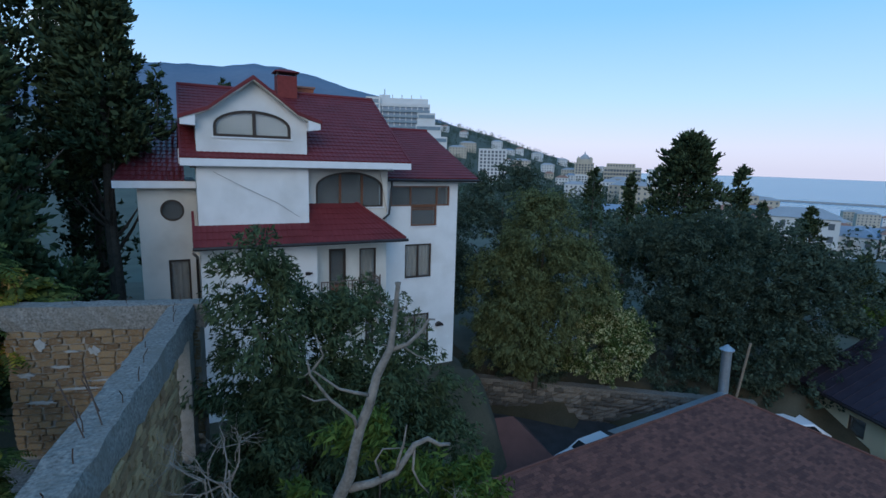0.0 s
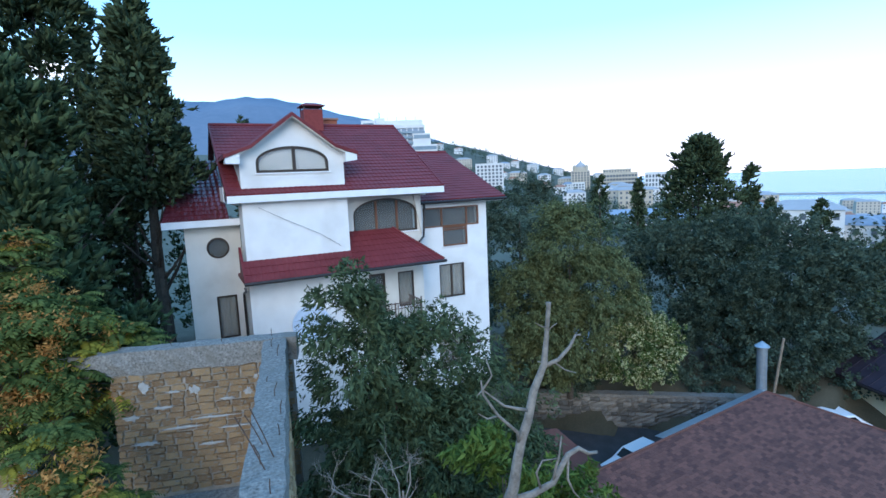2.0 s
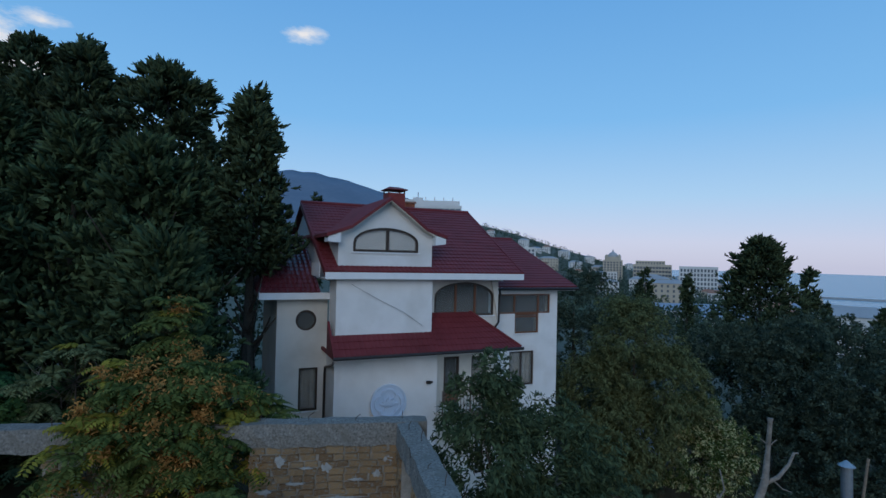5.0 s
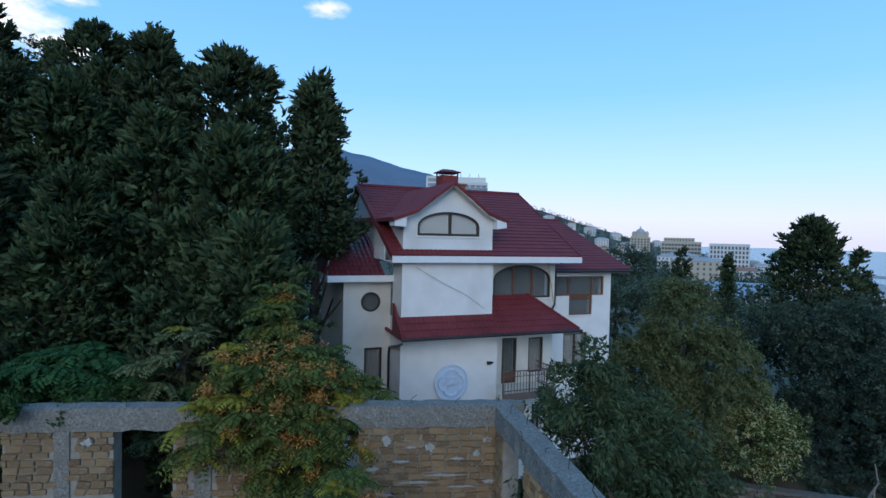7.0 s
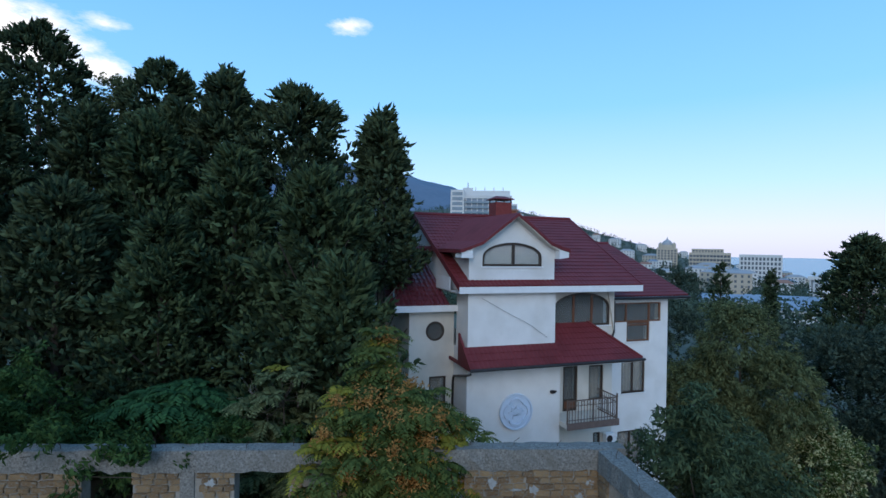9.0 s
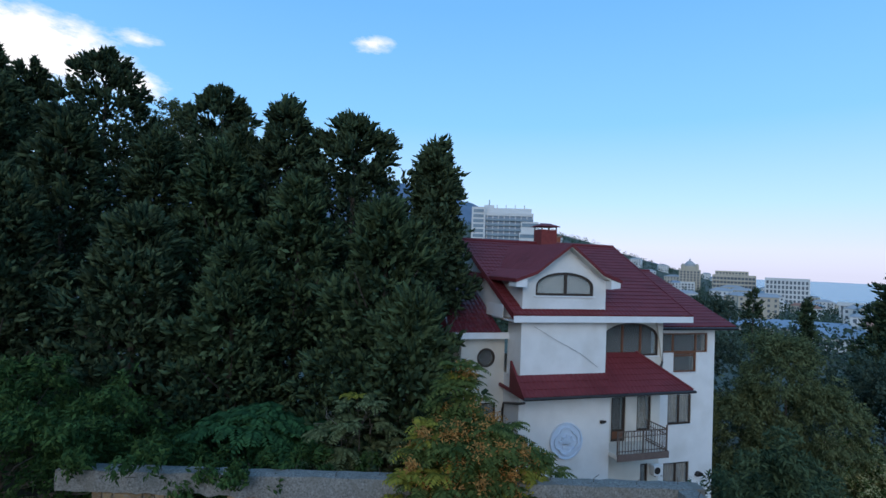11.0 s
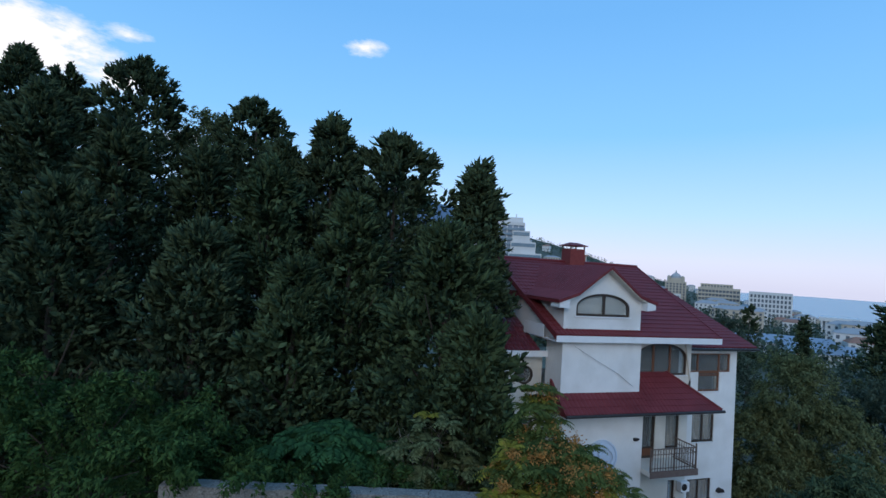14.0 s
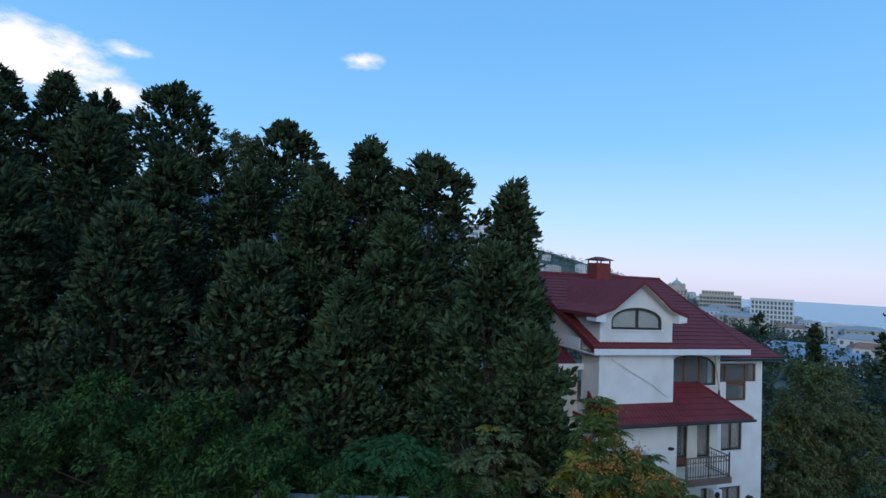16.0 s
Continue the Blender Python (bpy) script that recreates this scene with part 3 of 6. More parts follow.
for (xa, za), (xb, zb) in zip(line, line[1:]):
    s.prism_y([(xb, zb), (xa, za), (xa, under_rake(xa)), (xb, under_rake(xb))], 20.2, 20.5)
s.box(-3.72, -3.5, 20.5, 25, 9.35, 10.9)
s.box(-0.02, 0.18, 20.5, 25, 9.35, 10.9)
part("dormer_wall", s, M_WALL, house)
dw = window_arch(wc, ww, wz0, wzs, wzt, 20.2, [wc + 0.05], M_BROWN, 0.1)
part("blind", Solid().box(wc - ww / 2, wc + ww / 2, 20.36, 20.37, wz0, wzt), surface("pale_blue_blind", (0.5, 0.56, 0.6), (0.66, 0.7, 0.73), 2, 0.8), dw)
# roofs
RY, RZ = 26.6, 12.6
EX0, EX1, RX1 = -4.25, 4.4, 5.0
EYE_Y, EZ = 19.8, 9.4
part("main_roof", tile_sheet((EX0, EYE_Y, EZ), (EX1, EYE_Y, EZ), (RX1, RY, RZ), (EX0, RY, RZ)), M_ROOF, house)
part("main_roof_back", tile_sheet((EX1, 34, EZ), (EX0, 34, EZ), (EX0, RY, RZ), (RX1, RY, RZ)), M_ROOF, house)
part("ridge_cap", Solid().tube([(EX0, RY, RZ + 0.02), (RX1, RY, RZ + 0.02)], 0.1, 8), M_ROOF, house)
s = Solid().prism_y([(EX0 + 0.3, 9.0), (EX1 - 0.3, 9.0), (EX1 - 0.3, 9.3), (EX0 + 0.3, 9.3)], 21, 33)
for x in (EX0 + 0.25, EX1 - 0.45):
    s.add([(x, 20.2, 9.2), (x, 33.8, 9.2), (x, RY, RZ - 0.15), (x + 0.2, 20.2, 9.2), (x + 0.2, 33.8, 9.2), (x + 0.2, RY, RZ - 0.15)],
          [(0, 2, 1), (3, 4, 5), (0, 1, 4, 3), (1, 2, 5, 4), (2, 0, 3, 5)])
part("gable_wall", s, M_WALL, house)
part("fascia", Solid().box(EX0 - 0.02, EX1 + 0.02, EYE_Y - 0.04, EYE_Y + 0.06, 9.11, 9.37).box(EX0, EX1, EYE_Y + 0.06, AY, 9.11, 9.15), M_TRIM, house, "white painted fascia and soffit")
for x, xr in ((EX0 - 0.03, EX0 - 0.03), (EX1 - 0.05, RX1 - 0.05)):
    s = Solid().add([(x, EYE_Y, EZ - 0.2), (x + 0.08, EYE_Y, EZ - 0.2), (xr + 0.08, RY, RZ - 0.2), (xr, RY, RZ - 0.2), (x, EYE_Y, EZ + 0.06), (x + 0.08, EYE_Y, EZ + 0.06), (xr + 0.08, RY, RZ + 0.06), (xr, RY, RZ + 0.06)],
          [(0, 3, 2, 1), (4, 5, 6, 7), (0, 1, 5, 4), (1, 2, 6, 5), (2, 3, 7, 6), (3, 0, 4, 7)])
    part("verge_trim", s, M_ROOF, house)
# dormer roof, flared at the eaves
s = Solid()
for k, (p, q) in enumerate(zip(rake, rake[1:])):
    (xa, za), (xb, zb) = p, q
    s.add([(xa, 19.75, za), (xb, 19.75, zb), (xb, 26.2, zb), (xa, 26.2, za), (xa, 19.75, za - 0.13), (xb, 19.75, zb - 0.13), (xb, 26.2, zb - 0.13), (xa, 26.2, za - 0.13)],
          [(0, 1, 2, 3), (7, 6, 5, 4), (4, 5, 1, 0), (2, 6, 7, 3)] + ([(0, 3, 7, 4)] if k == 0 else []) + ([(1, 5, 6, 2)] if k == len(rake) - 2 else []))
for xa, za, xb, zb in [(p[0], p[1], q[0], q[1]) for p, q in zip(rake, rake[1:])]:
    n = 34
    for k in range(n):
        y = 19.85 + k * 0.19
        s.add([(xa, y, za + 0.005), (xb, y, zb + 0.005), (xb, y + 0.09, zb + 0.035), (xa, y + 0.09, za + 0.035), (xb, y + 0.18, zb + 0.005), (xa, y + 0.18, za + 0.005)], [(0, 1, 2, 3), (3, 2, 4, 5)])
part("dormer_roof", s, M_ROOF, house)
for outline in ([(-4.2, 10.52), (-3.72, 10.5), (-3.72, 10.9), (-4.2, 10.72)], [(0.18, 10.5), (0.63, 10.56), (0.63, 10.78), (0.18, 10.9)]):
    part("boxed_eave", Solid().prism_y(outline, 19.8, 20.5), M_TRIM, house, "white boxed dormer eave")
s = Solid().prism_y([(-3.72, 10.85), (-3.25, 11.05), (-2.45, 11.66), (DX, 12.18), (-1.05, 11.66), (-0.25, 11.05), (0.18, 10.85), (0.18, 10.9), (-0.25, 11.12), (-1.05, 11.72), (DX, 12.24), (-2.45, 11.72), (-3.25, 11.12), (-3.72, 10.9)][::1], 19.8, 20.2)
part("rake_soffit", s, M_WALL_CREAM, house)
# lower roof over the ground rooms
LYE, LZE, SL = 19.22, 6.27, 0.76


def low_z(y):
    return LZE + (y - LYE) * SL


part("lower_roof", tile_sheet((-3.95, LYE, LZE), (0.2, LYE, LZE), (0.2, BY, low_z(BY)), (-3.95, BY, low_z(BY))), M_ROOF, house)
part("lower_roof", tile_sheet((0.2, LYE, LZE), (4.0, LYE, LZE), (2.4, AY, low_z(AY)), (0.2, AY, low_z(AY))), M_ROOF, house)
part("hip_end", tile_sheet((4.0, LYE, LZE), (4.0, WY, LZE), (2.45, AY + 0.05, low_z(AY)), (2.4, AY, low_z(AY))), M_ROOF, house)
part("hip_cap", Solid().tube([(4.0, LYE, LZE + 0.04), (2.4, AY, low_z(AY) + 0.04)], 0.06, 6), M_ROOF, house)
part("abutment_trim", Solid().box(-3.99, -3.9, LYE, LY, LZE - 0.1, LZE + 0.02).add([(-3.99, LYE, LZE), (-3.9, LYE, LZE), (-3.9, 20.6, low_z(20.6) + 0.12), (-3.99, 20.6, low_z(20.6) + 0.12), (-3.99, 20.6, LZE), (-3.9, 20.6, LZE)], [(0, 1, 2, 3), (0, 3, 4), (1, 5, 2), (3, 2, 5, 4)]), M_ROOF, house)
part("lower_soffit", Solid().box(-3.95, 4.0, LYE + 0.03, AY, LZE - 0.14, LZE - 0.08), M_TRIM, house)
part("gutter", Solid().tube([(-4.02, LYE - 0.06, LZE - 0.04), (4.08, LYE - 0.06, LZE - 0.04)], 0.065, 8), M_GUTTER, house)
# right wing roof
WEY, WEZ, WRY, WRZ, WX1, WXR = 21.62, 8.7, 28.75, 11.3, 8.8, 9.25
part("wing_roof", tile_sheet((3.9, WEY, WEZ), (WX1, WEY, WEZ), (WXR, WRY, WRZ), (3.9, WRY, WRZ)), M_ROOF, house)
part("wing_roof_back", tile_sheet((WX1, 36, WEZ), (3.9, 36, WEZ), (3.9, WRY, WRZ), (WXR, WRY, WRZ)), M_ROOF, house)
part("wing_ridge_cap", Solid().tube([(3.9, WRY, WRZ + 0.02), (WXR, WRY, WRZ + 0.02)], 0.09, 8), M_ROOF, house)
part("wing_soffit", Solid().box(3.9, WX1 - 0.05, WEY + 0.03, WY + 0.6, WEZ - 0.2, WEZ - 0.12).box(7.92, WX1 - 0.05, WY, 30, WEZ - 0.2, WEZ - 0.12), M_TRIM, house)
part("wing_gutter", Solid().tube([(4.0, WEY - 0.07, WEZ - 0.1), (WX1 + 0.03, WEY - 0.07, WEZ - 0.1)], 0.07, 8), M_GUTTER, house)
s = Solid().add([(WX1 - 0.9, WY + 0.3, 8.4), (WX1 - 0.9, 35, 8.4), (WX1 - 0.9, WRY, WRZ - 0.15)], [(0, 1, 2)])
part("wing_gable", s, M_WALL, house)
part("downpipe", Solid().tube([(4.25, 21.55, 8.55), (4.2, 21.4, 8.35), (4.12, 21.3, 8.1), (4.05, 21.25, 7.4), (3.95, 21.1, 7.1), (3.55, 20.7, 6.95)], 0.05, 8), M_GUTTER, house, "dark downpipe with a swan neck")
part("downpipe", Solid().tube([(-4.0, LYE - 0.05, 6.1), (-3.92, 19.8, 5.9), (-3.86, 20.6, 5.7), (-3.86, 21.4, 5.5), (-3.86, 21.5, 5.2), (-3.86, 21.5, 0.2)], 0.05, 8), M_GUTTER, house)
# left wing roof
part("left_wing_roof", tile_sheet((-6.45, 21.3, 8.5), (-4.15, 21.3, 8.5), (-4.15, 26.4, 10.95), (-5.5, 26.4, 10.95), 0.36, 0.22, 0.05), M_ROOF_OLD, house, "older dark red tiles of the side wing")
part("left_wing_roof_side", tile_sheet((-6.45, 30, 8.5), (-6.45, 21.3, 8.5), (-5.5, 26.4, 10.95), (-5.5, 28, 10.95), 0.36, 0.22, 0.05), M_ROOF_OLD, house)
part("left_wing_fascia", Solid().box(-6.47, HX0 - 0.01, 21.24, 21.34, 8.24, 8.5).box(-6.45, HX0, 21.34, LY + 0.3, 8.24, 8.28).box(-6.47, -6.4, 21.34, 30, 8.24, 8.5), M_TRIM, house)
part("flashing", Solid().box(EX0 - 0.06, EX0 - 0.03, 20.8, 22.6, 9.15, 9.7), M_TRIM, house)
# windows and doors
window_arch(2.15, 2.94, 7.46, 8.3, 8.95, AY, [1.72, 2.68], M_BROWN, 0.08, bar_mat=M_WOOD)
window_rect(2.55, 3.32, 4.05, 5.64, AY)
window_rect(2.82, 3.22, 0.4, 2.55, AY, sill=False, curtain=False, name="door")
window_rect(5.15, 6.55, 3.85, 5.52, WY, bars=(5.85,))
window_rect(4.98, 6.5, 0.3, 2.0, WY, bars=(5.74,))
window_rect(4.4, 7.48, 7.36, 8.32, WY, bars=(5.42, 6.8), sill=False, curtain=False, frame_mat=M_WOOD)
window_rect(5.42, 6.8, 6.4, 7.36, WY, frame_mat=M_WOOD, curtain=False, cross=(7.2,))
window_rect(-4.85, -4.1, 3.72, 5.45, LY)
door = part("balcony_door", wall_with_holes(Solid(), 1.2, 1.95, 3.64, 5.68, AY + 0.05, AY + 0.14, [(1.3, 1.85, 4.15, 5.58)]), M_BROWN, house)
part("pane", Solid().box(1.3, 1.85, AY + 0.09, AY + 0.1, 4.15, 5.58), M_GLASS, door)
part("lower_panel", Solid().box(1.3, 1.85, AY + 0.04, AY + 0.06, 3.76, 4.08), M_WOOD, door)
part("handle", Solid().box(1.8, 1.83, AY, AY + 0.05, 4.4, 4.55), M_GUTTER, door)
# painted dark sheet in place of the unlit room behind the door
part("room_shade_sheet", Solid().box(1.2, 1.95, AY + 0.4, AY + 0.42, 3.45, 5.68), M_ROOM_SHADE, door)
# round window
s = Solid()
for r0, r1, ya, yb in ((0.34, 0.41, LY - 0.02, LY + 0.1),):
    k = 28
    for i in range(k):
        a, b = 2 * math.pi * i / k, 2 * math.pi * (i + 1) / k
        s.prism_y([(cxr + r0 * math.cos(a), czr + r0 * math.sin(a)), (cxr + r1 * math.cos(a), czr + r1 * math.sin(a)), (cxr + r1 * math.cos(b), czr + r1 * math.sin(b)), (cxr + r0 * math.cos(b), czr + r0 * math.sin(b))], ya, yb)
rw = part("round_window", s, M_BROWN, house)
part("pane", Solid().prism_y([(cxr + 0.35 * math.cos(2 * math.pi * i / 24), czr + 0.35 * math.sin(2 * math.pi * i / 24)) for i in range(24)], LY + 0.05, LY + 0.06), M_GLASS, rw)
part("room_shade_sheet", Solid().box(cxr - 0.45, cxr + 0.45, LY + 0.35, LY + 0.36, czr - 0.45, czr + 0.45), M_ROOM_SHADE, rw)
# balcony
BX1, BF, BZ = 3.02, 19.5, 3.42
balcony = part("balcony", Solid().box(0.5, BX1, BF + 0.05, AY - 0.003, BZ, BZ + 0.2), M_WALL_CREAM, house)
part("slab_edge", Solid().box(0.5, BX1 + 0.05, BF, BF + 0.05, BZ - 0.04, BZ + 0.24).box(BX1, BX1 + 0.05, BF + 0.05, AY - 0.003, BZ - 0.04, BZ + 0.24), surface("brown_tile_edge", (0.13, 0.09, 0.075), (0.2, 0.14, 0.12), 6, 0.7), balcony)
rail = part("railing", Solid().box(0.52, BX1, BF + 0.06, BF + 0.1, BZ + 1.14, BZ + 1.18), M_RAIL, house, "brown wrought-iron railing")
part("side_rail", Solid().box(BX1 - 0.04, BX1, BF + 0.1, AY - 0.003, BZ + 1.14, BZ + 1.18), M_RAIL, rail)
for z in (0.33, 0.92):
    part("rail_bar", Solid().box(0.52, BX1, BF + 0.065, BF + 0.095, BZ + z, BZ + z + 0.025), M_RAIL, rail)
    part("rail_bar", Solid().box(BX1 - 0.035, BX1 - 0.005, BF + 0.1, AY - 0.003, BZ + z, BZ + z + 0.025), M_RAIL, rail)
for k in range(17):
    x = 0.62 + k * 0.145
    part("baluster", Solid().box(x, x + 0.022, BF + 0.07, BF + 0.09, BZ + 0.2, BZ + 1.14), M_RAIL, rail)
    if k < 16 and k % 2 == 0:
        ring = [(x + 0.083 + 0.055 * math.cos(2 * math.pi * i / 10), BF + 0.08, BZ + 1.04 + 0.07 * math.sin(2 * math.pi * i / 10)) for i in range(11)]
        part("scroll", Solid().tube(ring, 0.009, 4), M_RAIL, rail)
for k in range(9):
    y = BF + 0.22 + k * 0.14
    part("baluster", Solid().box(BX1 - 0.032, BX1 - 0.01, y, y + 0.02, BZ + 0.2, BZ + 1.14), M_RAIL, rail)
for x in (0.54, 1.8, BX1 - 0.02):
    part("post", Solid().box(x - 0.025, x + 0.025, BF + 0.055, BF + 0.105, BZ + 0.2, BZ + (1.32 if x > 2.5 else 1.2)), M_RAIL, rail)
# chimneys
ch = part("chimney", Solid().box(0.06, 0.98, 25.95, 26.85, 11.8, 13.35), surface("red_brick_chimney", (0.17, 0.03, 0.028), (0.25, 0.05, 0.045), 9, 0.85, bump=0.4), house)
for x in (0.06, 0.92):
    for y in (25.95, 26.79):
        part("post", Solid().box(x, x + 0.06, y, y + 0.06, 13.35, 13.55), M_BROWN, ch)
part("cap", Solid().slab([(-0.06, 25.83, 13.55), (1.1, 25.83, 13.55), (1.1, 26.97, 13.55), (-0.06, 26.97, 13.55)], 0.04).add([(-0.06, 25.83, 13.55), (1.1, 25.83, 13.55), (1.1, 26.97, 13.55), (-0.06, 26.97, 13.55), (0.26, 26.4, 13.72), (0.78, 26.4, 13.72)], [(0, 1, 5, 4), (1, 2, 5), (2, 3, 4, 5), (3, 0, 4)]), M_ROOF, ch)
ch2 = part("chimney", Solid().box(1.25, 2.15, 27.6, 28.3, 11.8, 13.05), surface("orange_brick", (0.30, 0.09, 0.05), (0.40, 0.14, 0.08), 9, 0.85, bump=0.4), house)
part("cap", Solid().box(1.18, 2.22, 27.53, 28.37, 13.05, 13.14), M_CITY_RED, ch2)
vt = part("roof_vent", Solid().tube([(6.2, 29.2, 11.1), (6.2, 29.2, 11.75)], 0.22, 10), M_ROOF, house)
part("cap", Solid().tube([(6.2, 29.2, 11.75), (6.2, 29.2, 11.8), (6.2, 29.2, 12.0)], [0.3, 0.3, 0.03], 10), M_ROOF, vt)
# plaster medallion
mx_, mz_, mr = -1.6, 4.2, 0.74
s = Solid()
k = 40
disc = [(mx_ + mr * math.cos(2 * math.pi * i / k), mz_ + mr * math.sin(2 * math.pi * i / k)) for i in range(k)]
med = part("medallion", s.prism_y(disc, BY - 0.05, BY + 0.02), M_RELIEF, house, "pale blue round plaster medallion with a quatrefoil")
s = Solid()
quat = []
for i in range(64):
    a = 2 * math.pi * i / 64
    r = mr * (0.62 + 0.16 * abs(math.cos(2 * a)) ** 0.6)
    quat.append((mx_ + r * math.cos(a), mz_ + r * math.sin(a)))
for p, q in zip(quat, quat[1:] + quat[:1]):
    i0 = (mx_ + (p[0] - mx_) * 0.86, mz_ + (p[1] - mz_) * 0.86)
    i1 = (mx_ + (q[0] - mx_) * 0.86, mz_ + (q[1] - mz_) * 0.86)
    s.prism_y([i0, p, q, i1], BY - 0.13, BY - 0.05)
part("quatrefoil", s, M_RELIEF, med)
s = Solid()
for p, q in zip(disc, disc[1:] + disc[:1]):
    s.prism_y([(mx_ + (p[0] - mx_) * 0.92, mz_ + (p[1] - mz_) * 0.92), p, q, (mx_ + (q[0] - mx_) * 0.92, mz_ + (q[1] - mz_) * 0.92)], BY - 0.1, BY - 0.05)
part("rim", s, M_RELIEF, med)
s = Solid()
for i in range(9):
    a = math.pi * (0.12 + 0.76 * i / 8)
    ln = 0.34 if i % 2 == 0 else 0.27
    c0 = (mx_, mz_ - 0.12)
    d = (math.cos(a), math.sin(a))
    s = Solid().prism_y([(c0[0] - d[1] * 0.015, c0[1] + d[0] * 0.015), (c0[0] + d[1] * 0.015, c0[1] - d[0] * 0.015), (c0[0] + d[0] * ln + d[1] * 0.035, c0[1] + d[1] * ln - d[0] * 0.035), (c0[0] + d[0] * (ln + 0.05), c0[1] + d[1] * (ln + 0.05)), (c0[0] + d[0] * ln - d[1] * 0.035, c0[1] + d[1] * ln + d[0] * 0.035)], BY - 0.14, BY - 0.05)
    part("shell_rib", s, M_RELIEF, med)
part("shell_foot", Solid().box(mx_ - 0.16, mx_ + 0.16, BY - 0.1, BY - 0.05, mz_ - 0.3, mz_ - 0.14), M_RELIEF, med)
# wall lamp by the ground-floor window
s = Solid()
for i in range(8):
    a, b = math.pi * i / 8, math.pi * (i + 1) / 8
    s.prism_y([(7.05, 1.28), (7.05 + 0.2 * math.cos(a), 1.28 + 0.2 * math.sin(a)), (7.05 + 0.2 * math.cos(b), 1.28 + 0.2 * math.sin(b))], WY - 0.2, WY)
part("wall_lamp", s, M_GUTTER, house)
cable = Solid().tube([(-3.2, 20.06, 8.9), (-2.2, 20.05, 8.35), (-1.0, 20.05, 7.75), (-0.2, 20.06, 7.2)], 0.008, 4)
part("cable", cable, M_GUTTER, house)
part("wall_lamp", Solid().chamfered(0.02, 0.2, BY - 0.1, BY + 0.03, 4.83, 4.95, 0.02).box(0.2, 0.3, BY - 0.05, BY + 0.03, 4.85, 4.92), M_GUTTER, house)
# the front stands slightly askew to the axes
pivot = Matrix.Translation((-3.8, 20.0, 0))
ASKEW = pivot @ Matrix.Rotation(0.055, 4, "Z") @ pivot.inverted()
house.matrix_world = ASKEW @ Matrix.Translation(house.location)

# air conditioner under the balcony
ac = thing("air_conditioner", "white air conditioner unit hung on the wall below the balcony", "air conditioner", ASKEW @ Vector((3.45, AY, 2.1)))
part("casing", Solid(ASKEW).chamfered(3.3, 3.78, AY - 0.34, AY - 0.06, 2.1, 2.55, 0.03), M_TRIM, ac)
part("grille", Solid(ASKEW).tube([(3.48, AY - 0.35, 2.32), (3.48, AY - 0.335, 2.32)], 0.16, 16), M_GUTTER, ac, "dark round fan grille")
for x in (3.36, 3.7):
    part("bracket", Solid(ASKEW).box(x, x + 0.03, AY - 0.34, AY, 2.06, 2.1), M_GUTTER, ac)



# ---- trees ----
def unit(a):
    return a / np.maximum(np.linalg.norm(a, axis=-1, keepdims=True), 1e-9)


def leaf_quads(centre, along, length, width, rng, face=None):
    """Diamond leaves, folded slightly; face: the way they look. Arrays of vertices and faces."""
    n = len(centre)
    along = unit(along)
    face = rng.normal(size=(n, 3)) if face is None else face
    side = unit(np.cross(along, face))
    up = np.cross(side, along)
    length, width = np.broadcast_to(length, n)[:, None], np.broadcast_to(width, n)[:, None]
    v = np.stack([centre - along * length / 2, centre + side * width / 2 + up * width * 0.12 - along * length * 0.08, centre + along * length / 2, centre - side * width / 2 + up * width * 0.12 - along * length * 0.08], 1)
    return v.reshape(-1, 3), np.arange(4 * n).reshape(-1, 4)


def tufts(centre, axis, count, span, spread, leaf, rng, droop=0.0, wild=0.4, slender=0.42, body=None):
    """Leaves laid like scales round spindles that stand on each centre along its axis; body: centres of the masses that they belong to."""
    n = len(centre)
    axis = unit(axis)[:, None]
    d = unit(rng.normal(size=(n, count, 3)) + axis * 0.35)
    t = (d * axis).sum(-1, keepdims=True)
    sp = np.broadcast_to(span, (n,))[:, None, None]
    pos = centre[:, None] + axis * sp * 0.4 + (d - axis * t) * spread * (1 - 0.45 * np.clip(t, 0, 1)) * (0.75 + 0.4 * rng.random((n, count, 1))) + axis * t * sp * 0.55
    face = d + rng.normal(size=d.shape) * wild * 0.6
    if body is not None:
        face = face + 1.1 * unit(pos - body[:, None])
    way = axis * 0.9 + (d - axis * t) * 0.5 + rng.normal(size=d.shape) * wild
    way[..., 2] -= droop
    size = leaf * (0.7 + 0.6 * rng.random(n * count))
    return leaf_quads(pos.reshape(-1, 3), way.reshape(-1, 3), size, size * slender, rng, face.reshape(-1, 3))


def spindles(centre, axis, length, radius, rng):
    """Closed pointed tufts, four-sided and uneven."""
    n = len(centre)
    axis = unit(axis)
    side = unit(np.cross(axis, rng.normal(size=(n, 3))))
    other = np.cross(axis, side)
    length, radius = np.broadcast_to(length, n), np.broadcast_to(radius, n)
    v = np.zeros((n, 3, 4, 3))
    for k, (t, w) in enumerate(((0.0, 0.45), (0.38, 1.0), (1.0, 0.06))):
        for i in range(4):
            a = 2 * math.pi * (i + 0.5 * k) / 4
            r = radius * w * (0.65 + 0.7 * rng.random(n))
            h = length * (t + (0.12 * rng.normal(size=n) if k < 2 else 0))
            v[:, k, i] = centre + axis * h[:, None] + (side * math.cos(a) + other * math.sin(a)) * r[:, None]
    q = [(4 * k + i, 4 * k + (i + 1) % 4, 4 * k + 4 + (i + 1) % 4, 4 * k + 4 + i) for k in range(2) for i in range(4)]
    return v.reshape(-1, 3), (np.array(q)[None] + 12 * np.arange(n)[:, None, None]).reshape(-1, 4)


